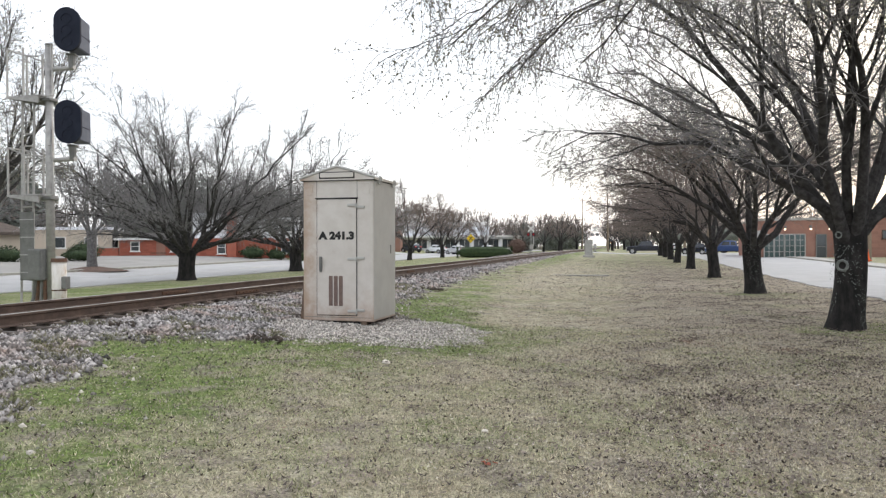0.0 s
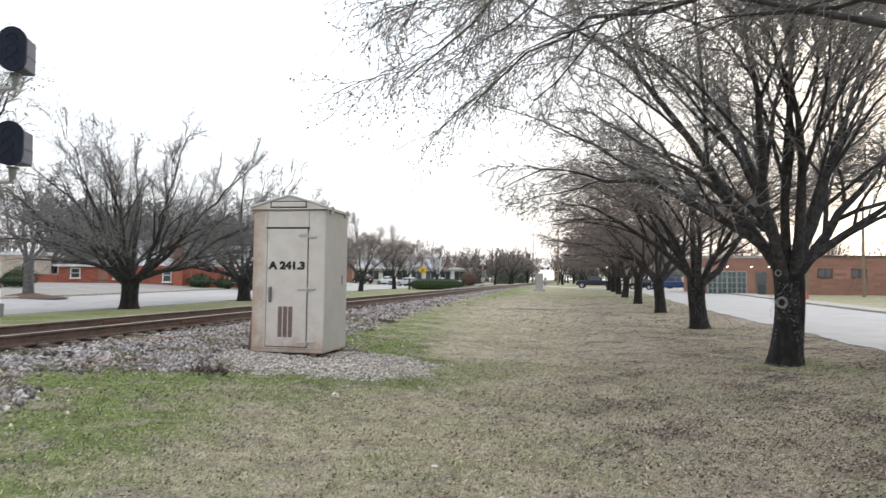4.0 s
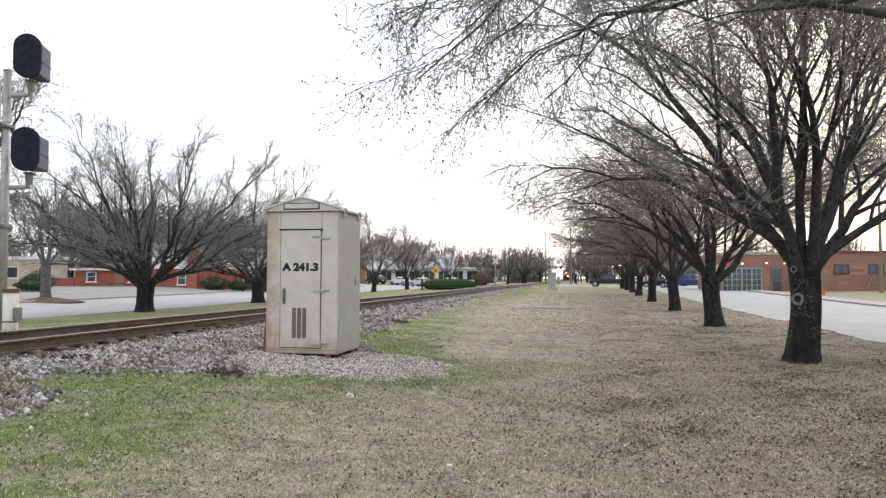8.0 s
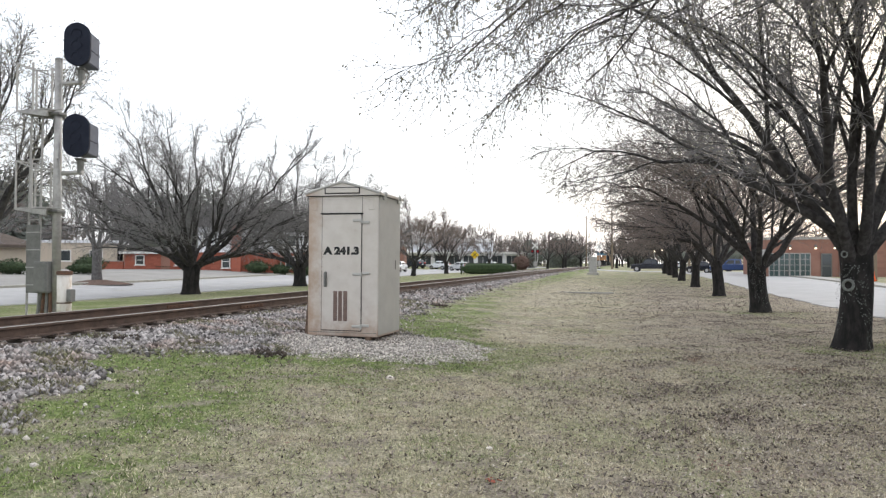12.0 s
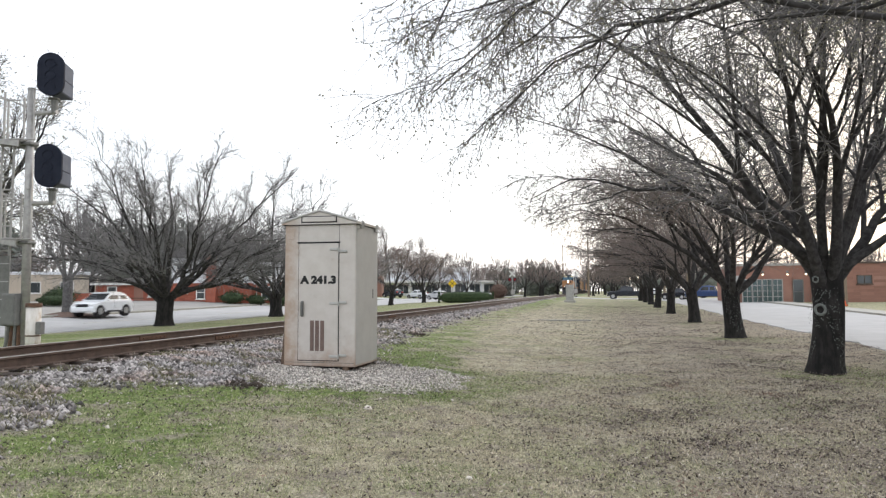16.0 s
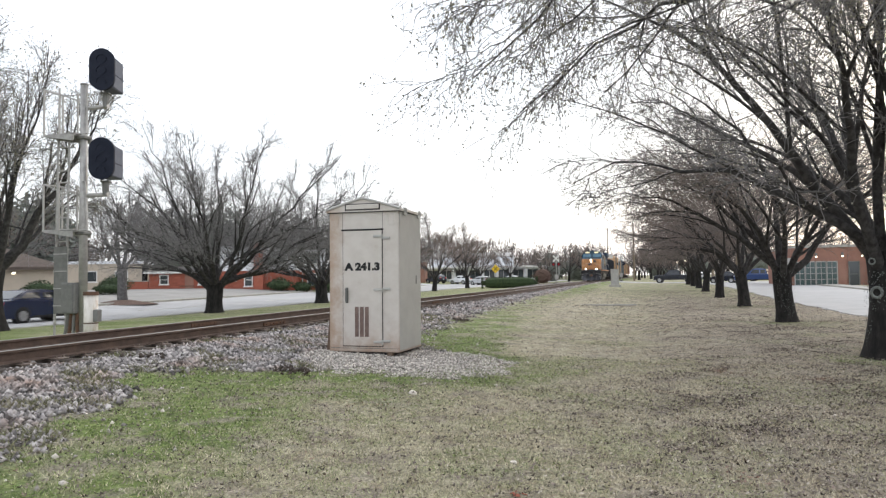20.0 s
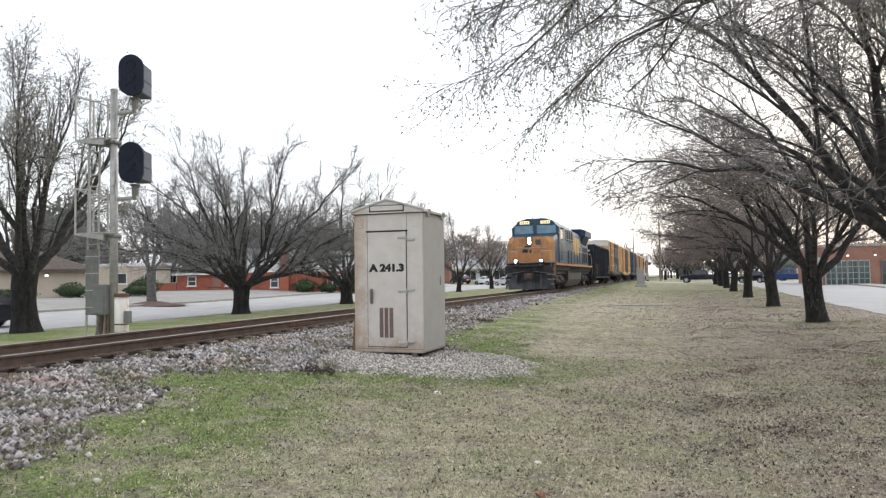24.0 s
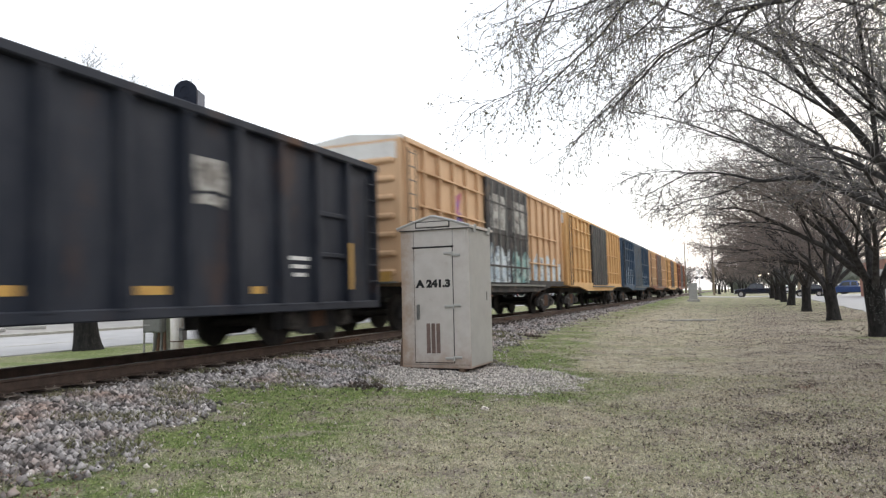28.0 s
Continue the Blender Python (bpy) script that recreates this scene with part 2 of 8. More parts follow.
M_asphalt2 = mat("grey_lot_asphalt", (0.33, 0.32, 0.3), (0.28, 0.27, 0.255), 0.5, 0.95, bump=0.3, bscale=60, c3=(0.36, 0.34, 0.31), s3=0.12)
M_line = mat("worn_road_paint", (0.55, 0.53, 0.45), (0.4, 0.38, 0.33), 5, 0.8)
M_mulch = mat("red_brown_mulch", (0.15, 0.1, 0.08), (0.1, 0.068, 0.055), 8, 1.0, bump=0.6)
M_brick_red = mat("red_brick", (0.36, 0.115, 0.075), (0.3, 0.1, 0.068), 2.0, 0.9, bump=0.15, rand=0.18)
M_brick_brown = mat("brown_red_brick", (0.3, 0.16, 0.12), (0.25, 0.135, 0.105), 1.2, 0.9, bump=0.15, rand=0.12, c3=(0.33, 0.19, 0.15), s3=0.25)
M_siding = mat("white_siding", (0.78, 0.79, 0.82), (0.7, 0.72, 0.75), 1.5, 0.6)
M_white = mat("white_trim_paint", (0.78, 0.77, 0.74), (0.7, 0.69, 0.66), 5, 0.6)
M_roof = mat("dark_shingle", (0.1, 0.09, 0.085), (0.07, 0.065, 0.06), 2.5, 0.95, bump=0.3, stretch=(1, 1, 4))
M_roof_brown = mat("brown_shingle", (0.12, 0.095, 0.08), (0.085, 0.068, 0.058), 2.5, 0.95, bump=0.3)
M_tan = mat("tan_block_wall", (0.55, 0.47, 0.38), (0.5, 0.43, 0.35), 1.2, 0.9)
M_pane = glass("window_pane", (0.05, 0.06, 0.065))
M_pane_teal = glass("teal_shop_pane", (0.045, 0.08, 0.08))
M_hedge = mat("dark_clipped_leaf", (0.024, 0.04, 0.018), (0.05, 0.07, 0.03), 5, 0.9, island=0.4)
M_bush = mat("evergreen_leaf", (0.03, 0.048, 0.024), (0.055, 0.075, 0.036), 4, 0.9, island=0.4)
# needle colour lightened to paint in the haze of distance
M_pine = mat("hazed_pine_needles", (0.16, 0.175, 0.155), (0.2, 0.212, 0.185), 0.6, 0.95, island=0.35)
M_haze_tree = mat("grey_brown_twig_mass", (0.17, 0.15, 0.135), (0.22, 0.19, 0.17), 0.3, 1.0, island=0.25)
M_grass_dry = mat("dormant_grass_blade", (0.56, 0.5, 0.375), (0.41, 0.365, 0.26), 0.9, 0.95, island=0.6, c3=(0.33, 0.345, 0.19), s3=0.55, cut3=(0.44, 0.62))
M_grass_green = mat("fresh_grass_blade", (0.21, 0.27, 0.085), (0.125, 0.18, 0.05), 2, 0.9, island=0.7)
M_weed = mat("olive_weed_blade", (0.17, 0.175, 0.085), (0.25, 0.225, 0.14), 1.2, 0.95, island=0.5)
M_leaf = mat("fallen_brown_leaf", (0.115, 0.093, 0.08), (0.25, 0.205, 0.17), 20, 0.9, island=0.7, c3=(0.2, 0.115, 0.08), s3=0.5, cut3=(0.56, 0.66))
M_leaf_dark = mat("blackened_fallen_leaf", (0.055, 0.043, 0.038), (0.125, 0.09, 0.07), 20, 0.85, island=0.6)
M_leaf_pale = mat("bleached_fallen_leaf", (0.5, 0.45, 0.38), (0.38, 0.33, 0.27), 20, 0.9, island=0.4)
M_tyre = mat("tyre_rubber", (0.018, 0.018, 0.018), (0.03, 0.029, 0.028), 8, 0.9)
M_rim = mat("alloy_rim", (0.45, 0.45, 0.46), (0.35, 0.35, 0.36), 8, 0.35, 0.8)
M_rim_steel = mat("painted_steel_wheel", (0.03, 0.028, 0.027), (0.06, 0.053, 0.048), 6, 0.7, 0.3)
M_chrome = mat("chrome", (0.6, 0.6, 0.6), (0.5, 0.5, 0.5), 5, 0.2, 1.0)
M_tail = mat("red_tail_lamp", (0.45, 0.02, 0.015), (0.35, 0.015, 0.012), 5, 0.3)
M_plate_white = mat("number_plate", (0.7, 0.7, 0.68), (0.6, 0.6, 0.6), 5, 0.5)
M_auto_glass = glass("dark_car_glass", (0.02, 0.024, 0.028), 0.03)
M_lamp_clear = mat("clear_lamp_lens", (0.7, 0.7, 0.7), (0.6, 0.6, 0.62), 5, 0.15)


def paint(name, c, rough=0.3, coat=0.6):
    return mat(name, c, tuple(x * 0.88 for x in c), 2.5, rough, 0.0, spec=0.5, coat=coat)


M_car_blue = paint("dark_blue_paint", (0.01, 0.018, 0.055), 0.18, 0.3)
M_car_navy = paint("navy_paint", (0.005, 0.008, 0.02), 0.16, 0.3)
M_car_bluebright = paint("blue_paint", (0.02, 0.06, 0.2))
M_car_white = paint("white_paint", (0.78, 0.8, 0.82))
M_car_silver = paint("silver_paint", (0.5, 0.51, 0.53))
M_truck_green = paint("black_green_paint", (0.012, 0.02, 0.018), 0.45, 0.2)

M_loco_blue = mat("weathered_blue_paint", (0.013, 0.048, 0.088), (0.02, 0.058, 0.096), 0.9, 0.34, bump=0.05, c3=(0.05, 0.074, 0.088), s3=0.6, cut3=(0.52, 0.78), spec=0.32, stretch=(1, 1, 0.4))
M_loco_dark = mat("dark_blue_roof_paint", (0.011, 0.026, 0.058), (0.017, 0.034, 0.066), 1.5, 0.6)
M_loco_orange = mat("weathered_orange_yellow_paint", (0.48, 0.235, 0.095), (0.4, 0.18, 0.07), 2.2, 0.6, c3=(0.22, 0.115, 0.06), s3=1.6, cut3=(0.52, 0.75), spec=0.4)
M_logo_yellow = mat("faded_yellow_paint", (0.6, 0.36, 0.1), (0.5, 0.29, 0.085), 2.5, 0.6)
M_cab_mark = mat("dull_yellow_marking", (0.2, 0.15, 0.05), (0.3, 0.22, 0.07), 5, 0.6)
# dark blotches, and paler grey patches that paint in skylight on the plough
M_plough = mat("blotched_skylit_plough_paint", (0.02, 0.02, 0.024), (0.075, 0.078, 0.088), 1.6, 0.6, bump=0.25, c3=(0.15, 0.15, 0.16), s3=1.1, cut3=(0.54, 0.75), stretch=(1, 1, 0.5))
M_loco_under = mat("grimy_underframe", (0.023, 0.023, 0.025), (0.054, 0.051, 0.05), 2.2, 0.85, bump=0.3, c3=(0.075, 0.066, 0.06), s3=1.3, cut3=(0.6, 0.8))
M_loco_frame = mat("dusty_bogie_frame", (0.115, 0.105, 0.096), (0.055, 0.05, 0.046), 3, 0.85, bump=0.2)
M_tank = mat("dusty_grey_tank", (0.065, 0.062, 0.058), (0.048, 0.045, 0.042), 1.2, 0.35, spec=0.3, c3=(0.05, 0.046, 0.042), s3=0.6)
M_gond = mat("worn_black_gondola_paint", (0.018, 0.022, 0.033), (0.039, 0.042, 0.053), 1.7, 0.7, bump=0.1, spec=0.22, c3=(0.085, 0.048, 0.035), s3=0.75, cut3=(0.56, 0.7), stretch=(1, 1, 0.4))
M_box_tan = mat("faded_tan_orange_paint", (0.62, 0.41, 0.245), (0.56, 0.36, 0.21), 1.2, 0.65, c3=(0.45, 0.27, 0.15), s3=0.6, cut3=(0.52, 0.75), stretch=(1, 1, 0.4))
M_box_yellow = mat("faded_yellow_boxcar_paint", (0.64, 0.4, 0.18), (0.58, 0.355, 0.16), 1.2, 0.65, c3=(0.45, 0.25, 0.1), s3=0.6, cut3=(0.55, 0.75), stretch=(1, 1, 0.4))
M_box_blue = mat("faded_blue_boxcar_paint", (0.035, 0.07, 0.125), (0.05, 0.08, 0.12), 1.2, 0.65, c3=(0.11, 0.13, 0.15), s3=0.6, stretch=(1, 1, 0.4))
M_box_brown = mat("oxide_brown_boxcar_paint", (0.24, 0.1, 0.06), (0.2, 0.085, 0.055), 1.2, 0.7, c3=(0.3, 0.16, 0.1), s3=0.6, stretch=(1, 1, 0.4))
M_box_roof = mat("pale_galvanised_roof", (0.66, 0.65, 0.62), (0.55, 0.53, 0.5), 1.5, 0.5, 0.2, c3=(0.4, 0.3, 0.2), s3=1.2, cut3=(0.6, 0.8))
M_door_dark = mat("grimy_dark_door", (0.024, 0.024, 0.027), (0.06, 0.052, 0.048), 2.2, 0.7, c3=(0.2, 0.15, 0.11), s3=1.8, cut3=(0.58, 0.72))
M_door_pale = mat("grimy_pale_door_panel", (0.46, 0.45, 0.42), (0.2, 0.18, 0.16), 3.0, 0.7, c3=(0.04, 0.035, 0.035), s3=3.6, cut3=(0.52, 0.62))
M_graf1 = mat("spray_paint_teal", (0.14, 0.32, 0.3), (0.5, 0.55, 0.52), 2.2, 0.6, c3=(0.03, 0.05, 0.06), s3=2.8, cut3=(0.52, 0.56))
M_graf2 = mat("spray_paint_pale", (0.62, 0.66, 0.68), (0.3, 0.4, 0.48), 2.4, 0.6, c3=(0.04, 0.05, 0.08), s3=3.1, cut3=(0.57, 0.61))
M_graf3 = mat("spray_paint_red_blue", (0.5, 0.09, 0.06), (0.05, 0.12, 0.45), 2.8, 0.6)
M_screen = mat("rusty_screen_shade", (0.03, 0.022, 0.022), (0.06, 0.04, 0.036), 4, 0.8)
# pale hood panels; on the wing sides this tone paints in sunlight
M_loco_pale = mat("pale_blue_panel_sunlit_wing", (0.13, 0.165, 0.2), (0.09, 0.12, 0.155), 2.5, 0.6, c3=(0.06, 0.08, 0.1), s3=2.0)
M_tread = mat("polished_wheel_tread", (0.3, 0.29, 0.28), (0.22, 0.21, 0.2), 6, 0.4, 0.8)
M_headlamp = glow("lit_headlamp", (1.0, 0.85, 0.6), 45.0)
M_numberlamp = glow("lit_number_board", (1.0, 0.86, 0.5), 0.9)
M_warm_lamp = glow("lit_warm_bulb", (1.0, 0.85, 0.65), 3.0)
M_sign_yellow = mat("sign_yellow", (0.75, 0.5, 0.03), (0.68, 0.45, 0.03), 4, 0.5)
M_cone = mat("cone_orange", (0.75, 0.13, 0.03), (0.65, 0.1, 0.03), 6, 0.6)
M_red = mat("sign_red", (0.5, 0.03, 0.03), (0.4, 0.03, 0.03), 6, 0.5)
M_pole = mat("weathered_pole_wood", (0.24, 0.19, 0.14), (0.17, 0.135, 0.1), 4, 0.95, bump=0.3, stretch=(4, 4, 0.4))
# the blue base colour paints in the sky's reflection on the glass
M_cab_glass = mat("sky_reflection_cab_glass", (0.16, 0.27, 0.36), (0.1, 0.2, 0.28), 3.0, 0.12, spec=0.6)


# ---- ground ----
TRACK_X, RAIL_Z = -8.7, 0.56
rng = np.random.default_rng(7)


def fbm(x, y, s, k=0.0):
    """Cheap smooth noise, -1 to 1, on arrays."""
    x, y = np.asarray(x, float) * s + k, np.asarray(y, float) * s - 1.7 * k
    v = (np.sin(1.7 * x + 1.3 * np.sin(1.1 * y + k)) + np.sin(2.3 * y + 1.7 * np.sin(1.3 * x - k)) + 0.6 * np.sin(4.1 * x - 3.3 * y + k)
         + 0.5 * np.sin(5.3 * y + 4.7 * x * 0.6 + 2 * np.sin(2.1 * x)))
    return v / 3.1


def gz(x, y):
    """Height of the ground."""
    x, y = np.asarray(x, float), np.asarray(y, float)
    right = np.interp(x, [-6.95, -6.1, -5.3, -4.1, -2.0, 0.5, 6.5, 7.2, 15.5, 40], [0.33, 0.22, 0.12, 0.05, -0.09, -0.15, -0.18, -0.2, -0.2, -0.1])
    left = np.interp(x, [-70, -42, -34.5, -31, -27, -22.5, -14, -12.5, -10.45], [0.6, 0.42, -0.04, -0.24, -0.32, -0.22, -0.12, 0.05, 0.33])
    z = np.where(x > TRACK_X, right, left)
    far = 0.28 * smooth01((y - 35) / 45) * np.where(np.abs(x - TRACK_X) < 2.4, 0, 1)
    bumps = 0.016 * fbm(x, y, 1.9) + 0.01 * fbm(x, y, 5.3, 2.0)
    bumps = bumps * np.where((x > -7) & (x < 6.6), 1, 0.3)
    z = z + far + bumps
    return np.where(np.abs(y) > 400, z - 0.0004 * (np.abs(y) - 400), z)


def gravel_edge(y):
    """Where the ballast ends towards the grass."""
    e = np.interp(y, [-60, 0, 4, 5.5, 6.3, 7.2, 8.4, 9.0, 9.6, 10.6, 11.4, 12.2, 12.9, 13.6, 14.7, 15.9, 25, 41, 63, 120],
                  [-5.6, -5.2, -5.0, -5.4, -5.5, -6.6, -6.0, -5.0, -4.0, -2.8, -2.8, -3.6, -4.5, -4.8, -5.1, -5.4, -5.9, -6.5, -6.4, -6.4])
    return e


xs = np.unique(np.concatenate([np.array([-2600, -900, -400, -220, -140, -100, -80, -66]), np.arange(-60, -14, 2.0), np.arange(-14, -7.5, 0.35), np.arange(-7.5, 6.8, 0.13),
                               np.arange(6.9, 17, 0.6), np.arange(17, 62, 3.0), np.array([70, 90, 130, 200, 400, 900, 2600])]))
ys = np.unique(np.concatenate([np.array([-2600, -600, -200, -80, -40, -20, -12, -8, -5, -3]), np.arange(-2, 1.6, 0.5), np.arange(1.6, 17, 0.13), np.arange(17, 30, 0.4), np.arange(30, 70, 1.0),
                               np.arange(70, 140, 3.0), np.array([150, 170, 200, 260, 340, 500, 900, 2600])]))
gx, gy = np.meshgrid(xs, ys)
gzz = gz(gx, gy)
gverts = np.stack([gx, gy, gzz], -1).reshape(-1, 3)
nx, ny = len(xs), len(ys)
ii = (np.arange(ny - 1)[:, None] * nx + np.arange(nx - 1)[None, :]).ravel()
gfaces = np.stack([ii, ii + 1, ii + nx + 1, ii + nx], -1)


def cover(x, y):
    """Green, gravel and leaf-litter shares of the ground, 0 to 1."""
    e = gravel_edge(y) + 0.42 * fbm(x, y, 1.3, 1.0) + 0.34 * fbm(x, y, 4.3, 3.0) + 0.22 * fbm(x, y, 11.0, 5.0)
    gravel = np.where(x > TRACK_X, smooth01((e - x) / 0.7 + 0.5), smooth01((x + 12.9 + 0.3 * fbm(x, y, 1.1)) / 0.6))
    d = x - e
    band = np.exp(-((d - 0.85) / 1.05) ** 2) * smooth01((y - 2) / 2) * (1 - 0.6 * smooth01((y - 14) / 14)) * (0.35 + 0.65 * smooth01((-2.2 - x) / 1.2))
    patch = smooth01((fbm(x, y, 0.55, 5.0) + 0.15) * 1.6) * smooth01((-0.5 - x) / 3.5) * smooth01((30 - y) / 8)
    tree_ring = sum(np.exp(-(((x - 4.0 - 0.35) / 1.7) ** 2 + ((y - ty + 0.3) / 1.0) ** 2)) for ty in (14.4, 24.3, 35.5))
    rim = np.exp(-(((x + 4.4) / 1.2) ** 2 + ((y - 8.0) / 0.75) ** 2)) + np.exp(-(((x + 2.9) / 1.0) ** 2 + ((y - 9.3) / 0.6) ** 2))
    green = np.clip(0.6 * rim * (1 + 0.8 * fbm(x, y, 1.9, 3.0)) + band * (1.15 + 0.9 * fbm(x, y, 1.4, 2.0)) + 0.42 * patch + 0.55 * tree_ring + 0.3 * smooth01(fbm(x, y, 0.8, 9.0) * 1.8 - 0.2) + 0.35 * smooth01((y - 35) / 25) * (x > -7) + 0.54 * (x < -13), 0, 1)
    litter = smooth01((x + 2.2 + 0.8 * fbm(x, y, 0.5, 4.0)) / 4.0) * (0.45 + 0.55 * smooth01(0.6 + fbm(x, y, 0.9, 6.0))) * (0.35 + 0.65 * smooth01((60 - y) / 25))
    return green, gravel, np.clip(litter, 0, 1)


def soil(x, y):
    """Thin worn spots in the turf, 0 to 1."""
    return smooth01((-fbm(x, y, 3.4, 6.0) - 0.2 - 0.25 * fbm(x, y, 0.7, 2.0)) * 2.4) * 0.8 * ((x > -7) & (x < 6.9))


cg, cv, cl = cover(gx.ravel(), gy.ravel())


def ground_material():
    m = mat("winter_turf", (0.47, 0.42, 0.305), (0.36, 0.325, 0.22), 2.2, 1.0, bump=1.0, bscale=38, c3=(0.42, 0.38, 0.29), s3=0.5, cut=(0.35, 0.68))
    nt = m.node_tree
    n, l = nt.nodes, nt.links
    bs = n["Principled BSDF"]
    base = bs.inputs["Base Color"].links[0].from_socket
    at, sp, tc = n.new("ShaderNodeAttribute"), n.new("ShaderNodeSeparateColor"), n.new("ShaderNodeTexCoord")
    at.attribute_name = "cover"
    l.new(at.outputs["Color"], sp.inputs[0])

    def noise_col(sc, a, b, lo=0.35, hi=0.65):
        t, r = n.new("ShaderNodeTexNoise"), n.new("ShaderNodeValToRGB")
        t.inputs["Scale"].default_value, t.inputs["Detail"].default_value, t.inputs["Roughness"].default_value = sc, 6, 0.7
        l.new(tc.outputs["Object"], t.inputs["Vector"])
        r.color_ramp.elements[0].position, r.color_ramp.elements[1].position = lo, hi
        r.color_ramp.elements[0].color, r.color_ramp.elements[1].color = (*a, 1), (*b, 1)
        l.new(t.outputs["Fac"], r.inputs[0])
        return t.outputs["Fac"], r.outputs["Color"]

    def over(f, a, b):
        x = n.new("ShaderNodeMix")
        x.data_type = "RGBA"
        l.new(f, x.inputs[0])
        l.new(a, x.inputs[6])
        l.new(b, x.inputs[7])
        return x.outputs[2]

    def mask(share, sc, soft):
        t, a, c = n.new("ShaderNodeTexNoise"), n.new("ShaderNodeMath"), n.new("ShaderNodeMapRange")
        t.inputs["Scale"].default_value, t.inputs["Detail"].default_value, t.inputs["Roughness"].default_value = sc, 5, 0.75
        l.new(tc.outputs["Object"], t.inputs["Vector"])
        a.operation = "SUBTRACT"
        inv = n.new("ShaderNodeMapRange")
        inv.inputs["To Min"].default_value, inv.inputs["To Max"].default_value = 0.75, 0.25
        l.new(share, inv.inputs["Value"])
        l.new(t.outputs["Fac"], a.inputs[0])
        l.new(inv.outputs[0], a.inputs[1])
        c.inputs["From Min"].default_value, c.inputs["From Max"].default_value = -soft, soft
        l.new(a.outputs[0], c.inputs["Value"])
        return c.outputs[0]

    _, green = noise_col(14, (0.105, 0.16, 0.042), (0.22, 0.255, 0.09))
    _, litter = noise_col(26, (0.27, 0.23, 0.185), (0.45, 0.39, 0.31))
    _, stone = noise_col(30, (0.13, 0.11, 0.1), (0.36, 0.32, 0.3))
    col = over(mask(sp.outputs[2], 11, 0.11), base, litter)
    _, thatch = noise_col(1.3, (0.3, 0.235, 0.165), (0.38, 0.33, 0.235))
    _, worn = noise_col(3.1, (0, 0, 0), (0.75, 0.75, 0.75), 0.45, 0.62)
    col = over(worn, col, thatch)
    col = over(mask(sp.outputs[0], 9, 0.2), col, green)
    _, earth = noise_col(22, (0.2, 0.168, 0.135), (0.38, 0.33, 0.265))
    col = over(at.outputs["Alpha"], col, earth)
    col = over(sp.outputs[1], col, stone)
    grain, _ = noise_col(40, (0, 0, 0), (1, 1, 1))
    mr, cx = n.new("ShaderNodeMapRange"), n.new("ShaderNodeMix")
    mr.inputs["From Min"].default_value, mr.inputs["From Max"].default_value = 0.33, 0.67
    mr.inputs["To Min"].default_value, mr.inputs["To Max"].default_value = 0.42, 1.55
    l.new(grain, mr.inputs["Value"])
    cx.data_type, cx.blend_type = "RGBA", "MULTIPLY"
    cx.inputs[0].default_value = 1.0
    gr = n.new("ShaderNodeCombineColor")
    for i in range(3):
        l.new(mr.outputs[0], gr.inputs[i])
    l.new(col, cx.inputs[6])
    l.new(gr.outputs[0], cx.inputs[7])
    clump, _ = noise_col(7.5, (0, 0, 0), (1, 1, 1))
    mr2, cx2, gr2 = n.new("ShaderNodeMapRange"), n.new("ShaderNodeMix"), n.new("ShaderNodeCombineColor")
    mr2.inputs["From Min"].default_value, mr2.inputs["From Max"].default_value = 0.36, 0.64
    mr2.inputs["To Min"].default_value, mr2.inputs["To Max"].default_value = 0.68, 1.2
    l.new(clump, mr2.inputs["Value"])
    cx2.data_type, cx2.blend_type = "RGBA", "MULTIPLY"
    cx2.inputs[0].default_value = 1.0
    for i in range(3):
        l.new(mr2.outputs[0], gr2.inputs[i])
    l.new(cx.outputs[2], cx2.inputs[6])
    l.new(gr2.outputs[0], cx2.inputs[7])
    l.new(cx2.outputs[2], bs.inputs["Base Color"])
    return m


ground = tri_mesh("ground", gverts, gfaces, ground_material(), smooth=True)
attr = ground.data.color_attributes.new("cover", "FLOAT_COLOR", "POINT")
attr.data.foreach_set("color", np.stack([cg, cv, cl, soil(gx.ravel(), gy.ravel())], -1).astype(np.float32).ravel())
tagged(ground, "dormant winter turf with green patches and leaf litter", "ground", kind="structure")


def strip(name, label, x0, x1, y0, y1, lift, material, category="road", dx=2.0, dy=6.0, edge=0.0, kind="structure", flat=None):
    """A paved sheet that follows the ground."""
    ax = np.linspace(x0, x1, max(2, int(abs(x1 - x0) / dx) + 1))
    ay = np.linspace(y0, y1, max(2, int(abs(y1 - y0) / dy) + 1))
    X_, Y_ = np.meshgrid(ax, ay)
    Z_ = gz(X_, Y_) + lift if flat is None else np.full_like(X_, flat)
    if edge:
        w = edge * fbm(Y_[:, 0], Y_[:, 0] * 0, 0.9, 3.0)
        X_[:, 0] += w
    v = np.stack([X_, Y_, Z_], -1).reshape(-1, 3)
    low = v - np.array([0, 0, 0.3])
    kx, ky = len(ax), len(ay)
    q = (np.arange(ky - 1)[:, None] * kx + np.arange(kx - 1)[None, :]).ravel()
    f = [tuple(a) for a in np.stack([q, q + 1, q + kx + 1, q + kx], -1).tolist()]
    o = len(v)
    rim = [j for j in range(kx)] + [j * kx + kx - 1 for j in range(1, ky)] + [(ky - 1) * kx + j for j in range(kx - 2, -1, -1)] + [j * kx for j in range(ky - 2, 0, -1)]
    f += [(a, a + o, b + o, b) for a, b in zip(rim, rim[1:] + rim[:1])]
    ob = raw(name, np.concatenate([v, low]), f, material)
    return tagged(ob, label, category, kind=kind)


